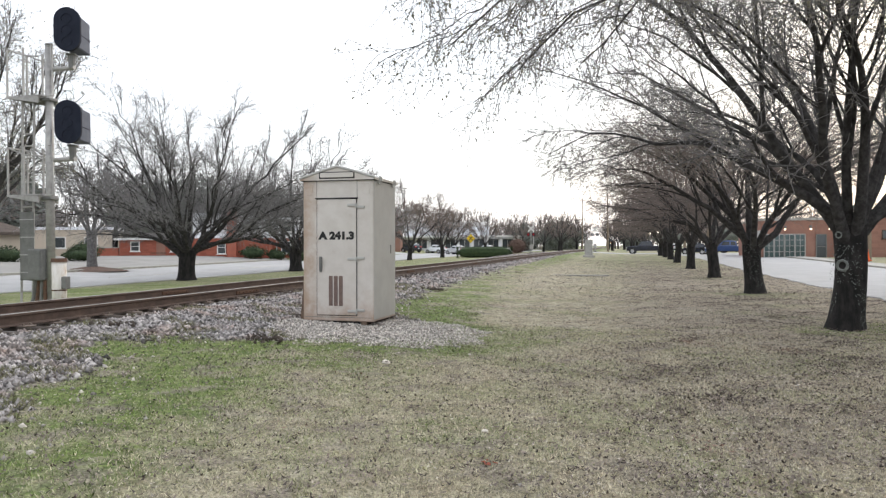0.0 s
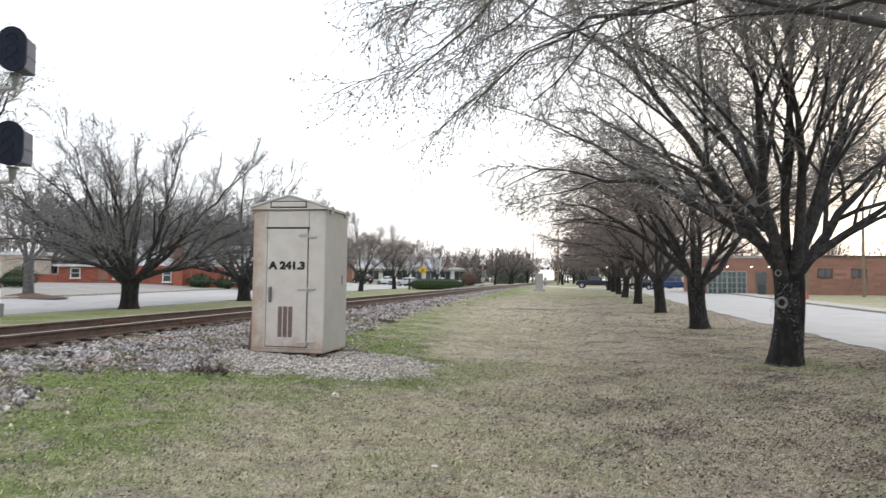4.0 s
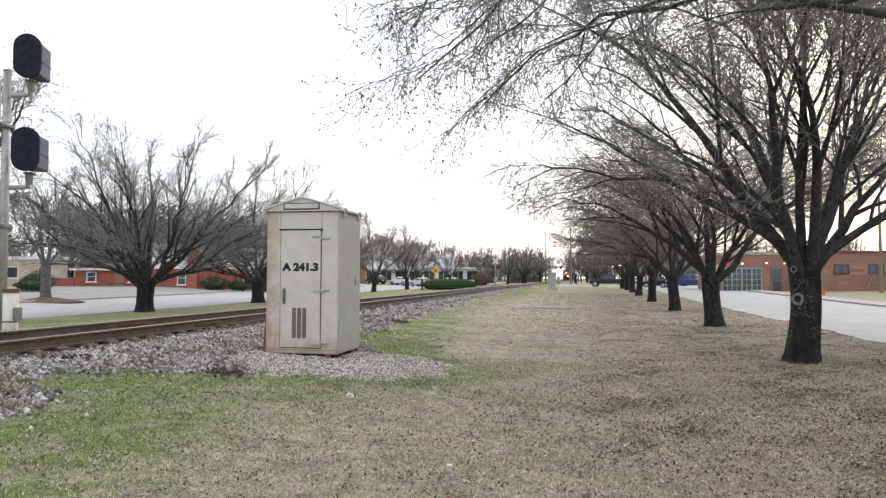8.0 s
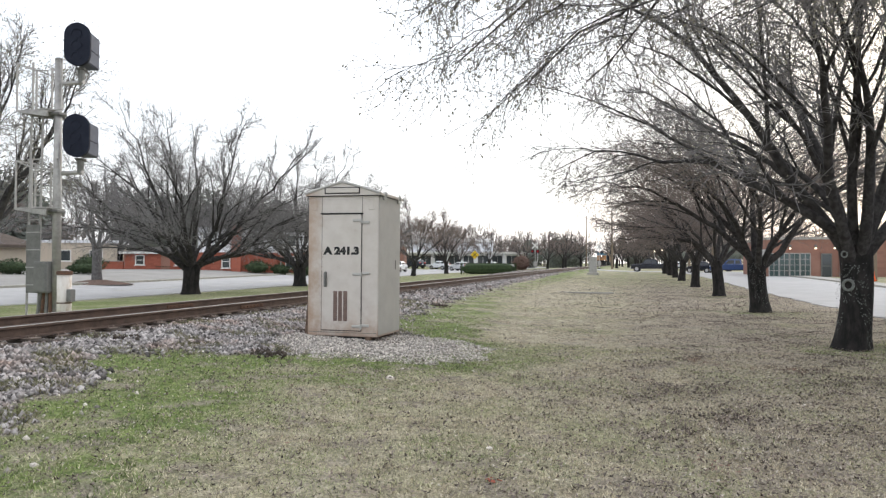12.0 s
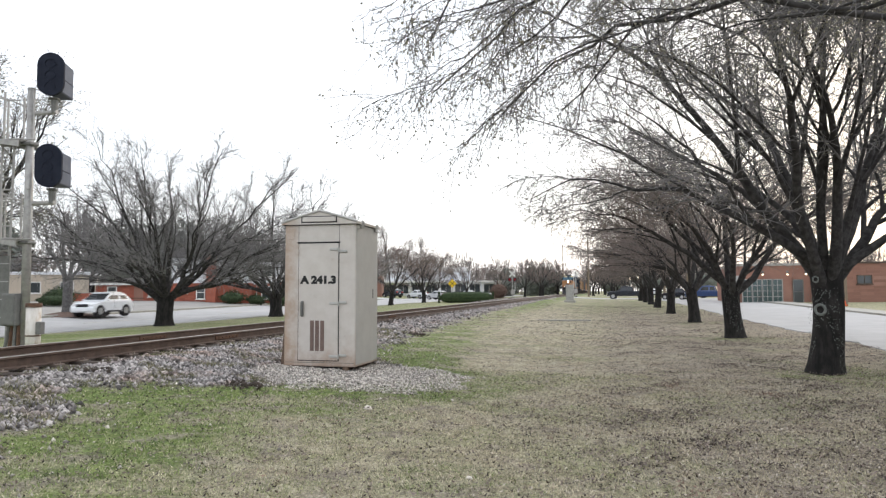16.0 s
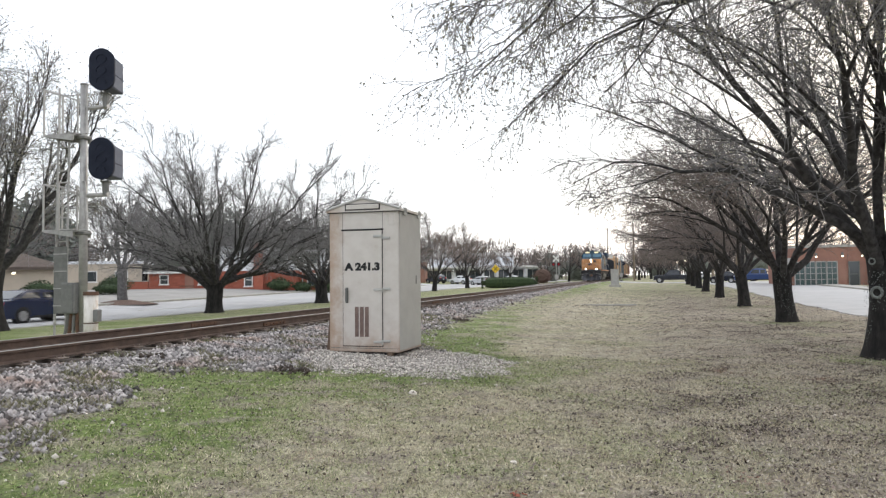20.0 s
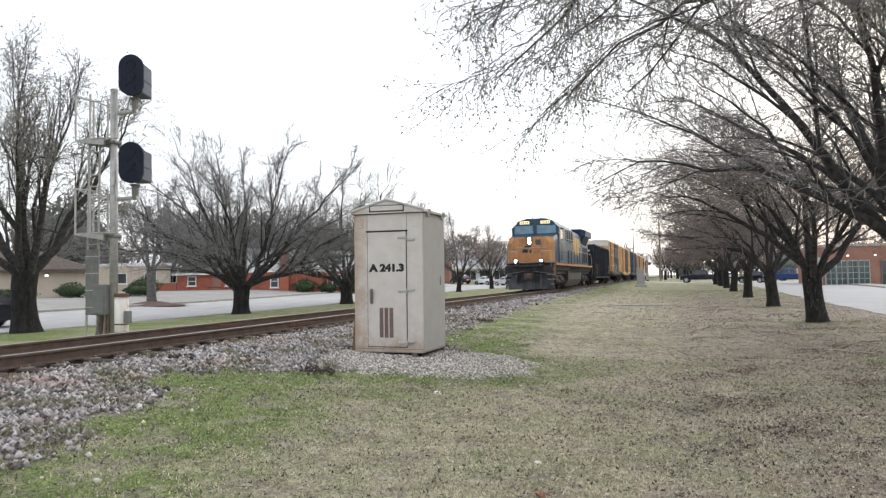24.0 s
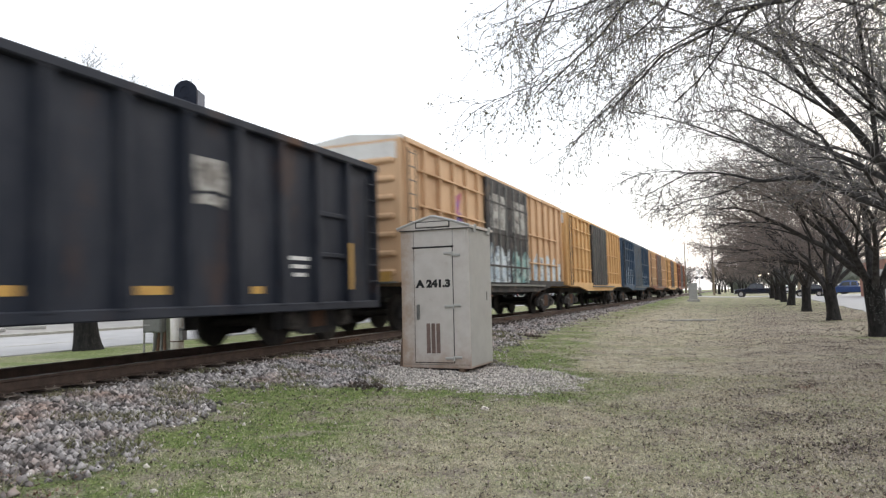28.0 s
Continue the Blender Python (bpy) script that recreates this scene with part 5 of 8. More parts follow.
for k in range(3):
    cx = -0.125 + 0.094 * k
    lv = B()
    box(lv, (cx, -D / 2 - 0.026, 0.56), (0.072, 0.006, 0.52), 0.003)
    louvre = part("louvre_column", lv, M_louvre, door, "brown louvred vent")
    for j in range(13):
        bm = B()
        prism(bm, [(-D / 2 - 0.028, 0.315 + j * 0.039), (-D / 2 - 0.04, 0.318 + j * 0.039), (-D / 2 - 0.028, 0.345 + j * 0.039)], "x", cx - 0.032, cx + 0.032)
        part("slat", bm, M_louvre, louvre)
words("A 241.3", 0.122, M_letter, door, pose(-0.34, -D / 2 - 0.0245, 1.46, 90) @ Matrix.Diagonal((1.18, 1, 1, 1)), bold=0.011)
# skids and rusted foot
for sx in (-0.48, 0.48):
    bm = B()
    box(bm, (sx, 0, -0.015), (0.1, D + 0.02, 0.12), 0.01)
    part("skid", bm, M_case_rust, case, "rusty steel skid")
bm = B()
box(bm, (0, 0, -0.01), (W - 0.25, D - 0.1, 0.07))
part("underside", bm, M_black, case)
for sx in (DX0 - 0.012, DX1 + 0.012):
    part("panel_seam", box(B(), (sx, -D / 2 - 0.001, (DZ1 + H) / 2), (0.007, 0.006, H - DZ1 - 0.06)), M_galv_dark, case, "thin vertical sheet joint")
part("panel_seam", box(B(), (0, -D / 2 - 0.001, 0.1), (W - 0.04, 0.006, 0.008)), M_galv_dark, case)
bm = B()
prism(bm, [(-W / 2 - 0.003, 0.02), (-W / 2 - 0.07, 0.0), (-W / 2 - 0.003, 0.75)], "y", -D / 2 + 0.02, D / 2 - 0.02)
part("cable_cover", bm, M_case_rust, case, "rusted sloping cable cover")
bm = B()
for k in range(5):
    box(bm, (-5.75 - 0.1 * k, 11.5 + 0.02 * k, float(gz(-5.75, 11.5)) + 0.02), (0.14, 0.24, 0.05), 0.02, pose(0, 0, 0, 4 * k, 0, 10 * k))
tagged(part("old_sleeper_end", bm, M_tie), "dark rotten sleeper end lying in the gravel", "timber")

# ---- signal mast ----
SX, SY = -14.13, 14.55
SZ = float(gz(SX, SY))
mast = thing("signal_mast", "galvanised railway signal mast with ladder, platforms and two black heads", "signal", at=pose(SX, SY, SZ))
MT = 6.6 - SZ
bm = B()
rod(bm, (0, 0, 0), (0, 0, MT), 0.11, 0.09, 14)
rod(bm, (0, 0, MT), (0, 0, MT + 0.04), 0.1, 0.1, 14)
pole = part("pole", bm, M_galv, mast, smooth=True)
bm = B()
box(bm, (0, 0, 0.06), (0.5, 0.5, 0.3), 0.03)
part("footing", bm, M_concrete, mast)
R_H, R_V = Vector((1, 0, 0)), Vector((0, 1, 0))
for hz in (6.27 - SZ, 3.98 - SZ):
    head = part("signal_head", rod(B(), (0.1, -0.02, hz - 0.3), (0.8, -0.02, hz - 0.3), 0.06, 0.055, 10), M_galv, mast, "twin-bracketed colour-light head")
    bm = B()
    rod(bm, (0.72, -0.02, hz - 0.32), (0.72, -0.02, hz + 0.06), 0.075, 0.09, 10)
    box(bm, (0.72, -0.02, hz + 0.03), (0.22, 0.22, 0.06), 0.02)
    part("bracket_elbow", bm, M_galv_dark, head)
    # black backboard with rounded ends
    prof = [(0.72 + 0.31 * math.cos(a), hz + 0.82 + 0.31 * math.sin(a)) for a in np.linspace(0, math.pi, 13)] + [(0.72 + 0.31 * math.cos(a), hz + 0.36 + 0.31 * math.sin(a)) for a in np.linspace(math.pi, 2 * math.pi, 13)]
    part("backboard", prism(B(), prof, "y", -0.33, -0.24), M_sig_black, head, "black oval backboard")
    for k in range(3):
        bm = B()
        cz = hz + 0.26 + 0.29 * k
        for j in range(10):
            a0, a1 = math.radians(-20 + 22 * j), math.radians(-20 + 22 * (j + 1))
            v = [(0.72 + 0.13 * math.cos(a), y, cz + 0.13 * math.sin(a)) for a, y in ((a0, -0.33), (a1, -0.33), (a1, -0.345), (a0, -0.345))]
            bm.faces.new([bm.verts.new(q) for q in v])
        bmesh.ops.remove_doubles(bm, verts=bm.verts[:], dist=0.001)
        bmesh.ops.solidify(bm, geom=bm.faces[:], thickness=0.008)
        part("hood", bm, M_sig_black, head, "black lamp hood")
        bm = B()
        rod(bm, (0.72, -0.338, cz), (0.72, -0.33, cz), 0.105, n=16)
        part("lens", bm, M_sig_black, head, "unlit lens")
    bm = B()
    box(bm, (0.78, 0.12, hz + 0.55), (0.4, 0.72, 0.82), 0.03)
    hb_ = part("housing", bm, M_sig_grey, head, "dark grey lamp housing")
    part("housing_seam", box(B(), (0.78, 0.12, hz + 0.5), (0.41, 0.73, 0.02)), M_sig_black, hb_)
    turn = Matrix.Translation((0.72, -0.02, 0)) @ Matrix.Rotation(radians(22), 4, "Z") @ Matrix.Translation((-0.72, 0.02, 0))
    for ob_ in head.children:
        ob_.matrix_basis = turn
# platforms with cage rails on the side away from the track
for pz in (5.25 - SZ, 2.75 - SZ):
    bm = B()
    box(bm, (-0.52, 0, pz + 0.035), (0.98, 0.62, 0.03), 0.006)
    pf = part("platform", bm, M_galv, mast, "galvanised service platform")
    for q in (-0.32, 0.28):
        part("side_plate", prism(B(), [(-1.0, pz), (-0.05, pz - 0.16), (-0.05, pz), (-1.0, pz + 0.03)], "y", q, q + 0.04), M_galv, pf)
    for k in range(9):
        part("slat", box(B(), (-0.95 + k * 0.11, 0, pz + 0.0), (0.03, 0.6, 0.03)), M_galv, pf)
    for a, b in ((-1.0, -0.3), (-1.0, 0.3), (-0.5, -0.3), (-0.5, 0.3)):
        part("rail_post", rod(B(), (a, b, pz), (a, b, pz + 1.25), 0.028, n=6), M_galv, pf)
    bm = B()
    pipe(bm, [(-0.05, -0.3, pz + 1.0), (-0.5, -0.3, pz + 1.05), (-1.0, -0.3, pz + 1.25), (-1.0, 0.3, pz + 1.25), (-0.5, 0.3, pz + 1.05), (-0.05, 0.3, pz + 1.0)], 0.02)
    part("hand_rail", bm, M_galv, pf)
    part("clamp", box(B(), (0, 0, pz - 0.05), (0.3, 0.3, 0.08), 0.02), M_galv_dark, pf)
    bm = B()
    pipe(bm, [(0.02, -0.2, pz + 0.02), (0.32, -0.2, pz + 0.02), (0.2, -0.15, pz + 1.3), (0.05, -0.1, pz + 1.3)], 0.02)
    part("stay", bm, M_galv, pf)
# ladder
bm = B()
for sx in (-0.78, -0.42):
    rod(bm, (sx - 0.1, -0.05, -0.1), (sx, -0.05, 5.3 - SZ), 0.03, n=6)
ladder = part("ladder", bm, M_galv, mast)
for k in range(17):
    z = 0.15 + 0.31 * k
    dx = -0.1 * (1 - z / 5.2)
    part("rung", rod(B(), (-0.78 + dx, -0.05, z), (-0.42 + dx, -0.05, z), 0.019, n=6), M_galv, ladder)
part("climb_guard", box(B(), (-0.65, -0.085, 1.62), (0.44, 0.015, 1.75), 0.006), M_galv_dark, ladder, "grey anti-climb sheet")
for k in range(4):
    part("guard_rib", box(B(), (-0.65, -0.1, 0.95 + 0.45 * k), (0.44, 0.02, 0.025)), M_galv, ladder)
jb = part("junction_box", box(B(), (-0.25, -0.12, 1.15), (0.42, 0.3, 0.8), 0.02), M_galv_dark, mast, "dull grey junction box")
part("box_door", box(B(), (-0.25, -0.28, 1.15), (0.36, 0.015, 0.72), 0.006), M_galv_dark, jb)
for k in range(4):
    part("cable_hose", pipe(B(), [(-0.35 + 0.09 * k, -0.1, 0.8), (-0.42 + 0.12 * k, -0.12, 0.35), (-0.5 + 0.17 * k, -0.16, -0.12)], 0.045, 8), M_rust if k % 2 else M_galv_dark, mast, "brown cable hose")
wp = thing("junction_post", "white rust-streaked steel junction post beside the signal", "post", at=pose(-13.35, 14.0, float(gz(-13.35, 14.0)) - 0.1))
part("post", rod(B(), (0, 0, 0), (0, 0, 1.25), 0.165, 0.165, 14), M_white_rust, wp, smooth=True)
part("cap", rod(B(), (0, 0, 1.25), (0, 0, 1.34), 0.185, 0.175, 14), M_rust, wp, "rusty brown cap")
part("terminal_box", box(B(), (0.24, -0.05, 0.75), (0.14, 0.16, 0.3), 0.015), M_galv_dark, wp, "small grey terminal box")
part("band", rod(B(), (0, 0, 0.55), (0, 0, 0.58), 0.172, 0.172, 14), M_rust, wp, "rusty strap")

# ---- small equipment ahead ----
bx = thing("equipment_box", "pale grey metal equipment box on a concrete pad by the track", "cabinet", at=ground_at(-3.4, 70))
part("body", box(B(), (0, 0, 0.95), (0.75, 0.6, 1.5), 0.02), M_galv, bx)
part("pad", box(B(), (0, 0, 0.08), (1.1, 1.0, 0.3), 0.03), M_concrete, bx)
part("door", box(B(), (0, -0.31, 0.95), (0.62, 0.02, 1.35), 0.01), M_galv, bx)
part("lid", box(B(), (0, 0, 1.73), (0.85, 0.7, 0.07), 0.02), M_galv, bx)
pv = thing("drain_slab", "thin pale concrete strip lying in the turf", "slab", at=ground_at(-2.65, 34.3))
part("strip", box(B(), (0, 0, 0.03), (3.9, 0.2, 0.07), 0.012), M_concrete, pv)


def crossing_signal(x, y, rz):
    ob = thing("crossing_signal", "level-crossing post with crossbuck, red lamps and gate mechanism", "signal", "level-crossing posts", ground_at(x, y, rz))
    part("post", rod(B(), (0, 0, -0.1), (0, 0, 4.2), 0.06, n=8), M_galv, ob)
    part("base", box(B(), (0, 0, 0.1), (0.5, 0.5, 0.3), 0.03), M_galv_dark, ob)
    for s in (-1, 1):
        part("crossbuck_blade", box(B(), (0, -0.08, 3.7), (1.2, 0.02, 0.2), 0.005, pose(0, 0, 0, 0, 45 * s, 0)), M_white, ob)
        lm = part("lamp", rod(B(), (0.38 * s, -0.05, 2.85), (0.38 * s, -0.12, 2.85), 0.26, n=14), M_sig_black, ob)
        part("lens", rod(B(), (0.38 * s, -0.12, 2.85), (0.38 * s, -0.14, 2.85), 0.14, n=12), M_red, lm)
    part("cross_arm", box(B(), (0, 0, 2.85), (0.9, 0.05, 0.06)), M_galv, ob)
    part("gate_box", box(B(), (0.0, 0.25, 1.0), (0.5, 0.4, 0.7), 0.03), M_galv, ob)
    part("gate_arm", box(B(), (0.35, 0.25, 4.0), (0.06, 0.05, 5.6)), M_white, ob)
    return ob


crossing_signal(-13.2, 101.5, 0)
crossing_signal(-4.6, 115.5, 180)
sg = thing("warning_sign", "yellow diamond railway warning sign on a steel post", "sign", at=ground_at(-20.8, 95))
part("post", rod(B(), (0, 0, -0.1), (0, 0, 2.9), 0.035, n=6), M_galv, sg)
part("plate", box(B(), (0, -0.05, 2.45), (0.9, 0.015, 0.9), 0, pose(0, 0, 0, 0, 45, 0)), M_sign_yellow, sg)
for s in (-1, 1):
    part("cross_bar", box(B(), (0, -0.062, 2.45), (0.1, 0.006, 0.8), 0, pose(0, 0, 0, 0, 45 * s, 0)), M_black, sg)
sg = thing("street_sign", "small pale rectangular sign on a post by the street", "sign", at=ground_at(-34.25, 64.0))
part("post", rod(B(), (0, 0, -0.1), (0, 0, 2.9), 0.04, n=6), M_galv, sg)
part("plate", box(B(), (0, -0.05, 2.5), (0.6, 0.02, 0.75), 0.01), M_siding, sg)
# poles
for x, y, h in ((18.9, 62.0, 9.0), (25.5, 68.0, 8.5), (-3.0, 135, 11), (-12.0, 210, 15), (9.5, 118, 9), (14.0, 127, 9.5)):
    up = thing("utility_pole", "weathered wooden utility pole", "pole", "utility poles", ground_at(x, y))
    part("shaft", rod(B(), (0, 0, -0.2), (0, 0, h), 0.16 if y < 100 else 0.2, 0.11, 8), M_pole, up)
    if y > 100:
        part("cross_arm", box(B(), (0, 0, h - 0.6), (2.2, 0.12, 0.12)), M_pole, up)
cn = thing("traffic_cone", "orange traffic cone at the foot of a pole", "cone", at=ground_at(18.3, 60.5))
part("cone", rod(B(), (0, 0, 0.04), (0, 0, 1.0), 0.2, 0.04, 12), M_cone, cn)
part("base", box(B(), (0, 0, 0.02 + 0.12), (0.5, 0.5, 0.05), 0.01), M_cone, cn)
for x, y, z in ((7.5, 165, 4.2), (5.2, 150, 3.6)):
    lp = thing("street_lamp", "lit street lamp far down the street", "lamp", "far street lamps", ground_at(x, y))
    part("post", rod(B(), (0, 0, -0.1), (0, 0, z), 0.08, n=6), M_galv, lp)
    part("lantern", rod(B(), (0, 0, z), (0, 0, z + 0.45), 0.22, 0.16, 10), M_warm_lamp, lp, "glowing lantern")


# ---- train: each vehicle points its front to -y; rail top is z = 0, its front coupler y = 0 ----
WHEELS = []


def wheelset(parent, y, r, label=""):
    ob = part("wheelset", rod(B(), (-0.72, 0, 0), (0.72, 0, 0), 0.09, n=8), M_rim_steel, parent, label)
    ob.matrix_basis = pose(0, y, r)
    for s in (-1, 1):
        bm = B()
        rod(bm, (s * 0.69, 0, 0), (s * 0.82, 0, 0), r, n=24)
        rod(bm, (s * 0.67, 0, 0), (s * 0.7, 0, 0), r + 0.028, n=24)
        w = part("wheel", bm, M_rim_steel, ob)
        bm = B()
        for k in range(5):
            a = k * 2 * math.pi / 5
            rod(bm, (s * 0.82, math.cos(a) * r * 0.55, math.sin(a) * r * 0.55), (s * 0.828, math.cos(a) * r * 0.55, math.sin(a) * r * 0.55), r * 0.14, n=8)
        rod(bm, (s * 0.82, 0, 0), (s * 0.86, 0, 0), r * 0.26, n=10)
        part("hub", bm, M_loco_under, ob)
    WHEELS.append((ob, y, r))
    return ob


def bogie(parent, y, base, r, three=False):
    """Side frames, springs and wheels of one bogie."""
    ys = (-base / 2, 0, base / 2) if three else (-base / 2, base / 2)
    half = base / 2 + 0.45
    ob = part("bogie", box(B(), (0, y, r + 0.12), (1.9, 0.5, 0.3), 0.03), M_loco_under, parent, "four-wheel bogie" if not three else "six-wheel bogie")
    for s in (-1, 1):
        bm = B()
        if three:
            prof = [(y - half, r - 0.12), (y - half, r + 0.28), (y - base / 4 - 0.3, r + 0.45), (y + base / 4 + 0.3, r + 0.45), (y + half, r + 0.28), (y + half, r - 0.12),
                    (y + base / 2 - 0.35, r - 0.1), (y + 0.5, r + 0.12), (y + 0.3, r - 0.15), (y - 0.3, r - 0.15), (y - 0.5, r + 0.12), (y - base / 2 + 0.35, r - 0.1)]
        else:
            prof = [(y - half, r - 0.15), (y - half, r + 0.15), (y - 0.45, r + 0.38), (y + 0.45, r + 0.38), (y + half, r + 0.15), (y + half, r - 0.15), (y + half - 0.35, r - 0.12),
                    (y + 0.4, r - 0.28), (y - 0.4, r - 0.28), (y - half + 0.35, r - 0.12)]
        prism(bm, prof, "x", s * 0.98, s * 1.12)
        sf = part("side_frame", bm, M_loco_frame if three else M_loco_under, ob)
        for dy in ys:
            bm = B()
            box(bm, (s * 1.16, y + dy, r), (0.12, 0.34, 0.32), 0.04)
            rod(bm, (s * 1.2, y + dy, r), (s * 1.27, y + dy, r), 0.11, n=10)
            part("axle_box", bm, M_loco_frame, sf)
        for dy in ((-0.95, 0.95) if three else (-0.17, 0.0, 0.17)):
            bm = B()
            rod(bm, (s * 1.1, y + dy, r - 0.15 if not three else r - 0.05), (s * 1.1, y + dy, r + 0.3), 0.08 if not three else 0.1, n=8)
            part("spring", bm, M_rust if not three else M_loco_under, sf)
        if three:
            bm = B()
            pipe(bm, [(s * 1.16, y - 1.7, r + 0.3), (s * 1.18, y - 0.9, r + 0.1), (s * 1.16, y - 0.2, r + 0.35)], 0.05)
            part("brake_gear", bm, M_loco_frame, sf)
            part("brake_gear", pipe(B(), [(s * 1.16, y + 0.3, r + 0.35), (s * 1.18, y + 1.0, r + 0.05), (s * 1.16, y + 1.8, r + 0.3)], 0.05), M_loco_frame, sf)
    for dy in ys:
        wheelset(parent, y + dy, r)
    return ob


def coupler(parent, y, s):
    bm = B()
    box(bm, (0, y - s * 0.35, 0.86), (0.2, 0.7, 0.2), 0.03)
    box(bm, (0.05, y - s * 0.02, 0.86), (0.34, 0.26, 0.3), 0.06)
    return part("coupler", bm, M_rust, parent)


def logo_blocks(parent, y0, z0, h, flip=1):
    """Bold slanted yellow blocks on the hood side."""
    x = 1.262
    for ya, label, out in ((y0, "faded yellow painted block with cut corners", [(0.3, 0), (0.95, 0), (1.25, 0.25), (1.25, 0.75), (0.95, 1.02), (0.3, 1.02), (0, 0.75), (0, 0.25)]),
                           (y0 + 1.45, "faded yellow slanted block", [(0.2, 0), (1.15, 0), (0.95, 1), (0, 1)]),
                           (y0 + 2.75, "faded yellow painted block", [(0, 0), (1.1, 0), (1.0, 0.5), (1.1, 1), (0, 1), (0.1, 0.5)])):
        part("emblem_block", prism(B(), [(ya + a * 1.05, z0 + c * h) for a, c in out], "x", x, x + 0.005), M_logo_yellow, parent, label)
    for ya, zz in ((y0 + 0.7, z0 + h * 0.62), (y0 + 4.15, z0 + h * 0.6)):
        part("notice_plate", box(B(), (x + 0.01, ya, zz), (0.012, 0.26, 0.17)), M_plate_white, parent, "small white notice plate")
    for k in range(5):
        part("door_latch", box(B(), (x + 0.012, y0 - 0.6 + k * 1.5, z0 - 0.45 - 0.1 * (k % 2)), (0.02, 0.22, 0.06)), M_galv, parent, "pale latch")


loco = thing("locomotive", "dark blue diesel locomotive with orange-yellow nose and lit headlamps", "locomotive", "freight train")
RW = 0.53
bogie(loco, 4.35, 4.1, RW, True)
bogie(loco, 17.75, 4.1, RW, True)
for gy in (4.35, 17.75):
    part("traction_motor", box(B(), (0, gy, 0.62), (1.2, 5.2, 0.62), 0.04), M_loco_under, loco, "dark traction gear between the wheels")
    part("bolster", box(B(), (0, gy, 1.13), (2.5, 5.6, 0.24), 0.03), M_loco_under, loco)
fr = part("frame", box(B(), (0, 11.0, 1.42), (2.7, 20.6, 0.36), 0.03), M_loco_under, loco)
for s in (-1, 1):
    part("sill_stripe", box(B(), (s * 1.5, 11.2, 1.66), (0.08, 19.2, 0.16), 0.01), M_loco_orange, fr, "orange-yellow sill stripe")
part("walkway", box(B(), (0, 11.0, 1.7), (2.98, 20.6, 0.07), 0.01), M_loco_dark, fr)
tk = part("fuel_tank", prism(B(), [(-1.35, 0.62), (-1.05, 0.15), (1.05, 0.15), (1.35, 0.62), (1.35, 1.2), (-1.35, 1.2)], "y", 7.6, 14.6), M_tank, loco, "dusty grey fuel tank")
for s in (-1, 1):
    part("tank_rail", box(B(), (s * 1.37, 11.1, 1.12), (0.04, 6.8, 0.05)), M_loco_under, tk)
# front: plough, anti-climber, steps
part("plough", loft(B(), [[(-1.38, 0.7, 0.1), (1.38, 0.7, 0.1), (1.46, 0.8, 1.15), (-1.46, 0.8, 1.15)], [(-1.3, 0.42, 0.1), (1.3, 0.42, 0.1), (1.42, 0.58, 1.05), (-1.42, 0.58, 1.05)], [(-0.5, 0.22, 0.1), (0.5, 0.22, 0.1), (0.6, 0.44, 1.02), (-0.6, 0.44, 1.02)]]), M_plough, loco, "grimy black snow plough with skylight painted as pale patches")
part("front_beam", box(B(), (0, 0.55, 1.32), (3.0, 0.3, 0.42), 0.03), M_loco_under, loco)
part("anti_climber", box(B(), (0, 0.42, 1.55), (1.9, 0.35, 0.14), 0.02), M_loco_under, loco)
coupler(loco, 0.15, -1)
for s in (-1, 1):
    st = part("step_well", box(B(), (s * 1.3, 0.75, 0.85), (0.36, 0.7, 0.05)), M_loco_under, loco)
    for k in range(4):
        part("step", box(B(), (s * 1.32, 0.72, 0.4 + 0.3 * k), (0.36, 0.5, 0.035)), M_galv, st, "bright step edge")
    part("step_side", box(B(), (s * 1.49, 0.95, 0.95), (0.03, 0.12, 1.3)), M_loco_under, st)
    part("corner_post", box(B(), (s * 1.47, 1.15, 1.25), (0.05, 0.3, 0.75), 0.01), M_loco_orange, st, "grimy orange-yellow step corner")
    bm = B()
    pipe(bm, [(s * 1.4, 0.5, 1.5), (s * 1.4, 0.42, 2.45), (s * 0.75, 0.42, 2.45), (s * 0.7, 0.55, 1.6)], 0.02)
    part("front_rail", bm, M_galv, loco)
    dl = part("ditch_lamp", box(B(), (s * 0.8, 0.42, 1.83), (0.3, 0.2, 0.26), 0.03), M_loco_dark, loco)
    part("lamp_lens", rod(B(), (s * 0.8, 0.325, 1.84), (s * 0.8, 0.31, 1.84), 0.074, n=14), M_headlamp, dl, "lit ditch lamp")
for k in range(3):
    for q in (-1, 1):
        part("brake_hose", pipe(B(), [(q * (0.35 + 0.16 * k), 0.4, 1.3), (q * (0.36 + 0.16 * k), 0.22, 0.9), (q * (0.25 + 0.16 * k), 0.28, 0.5)], 0.03), M_black, loco)
for q in (-1, 1):
    part("plough_rib", box(B(), (q * 0.75, 0.33, 0.62), (0.06, 0.12, 0.9), 0.01, None), M_loco_frame, loco)
    part("cut_lever", rod(B(), (q * 0.3, 0.3, 1.2), (q * 1.45, 0.3, 1.05), 0.02, n=6), M_galv_dark, loco)
part("coupler_pocket", box(B(), (0, 0.36, 0.86), (0.6, 0.2, 0.5), 0.04), M_loco_frame, loco)
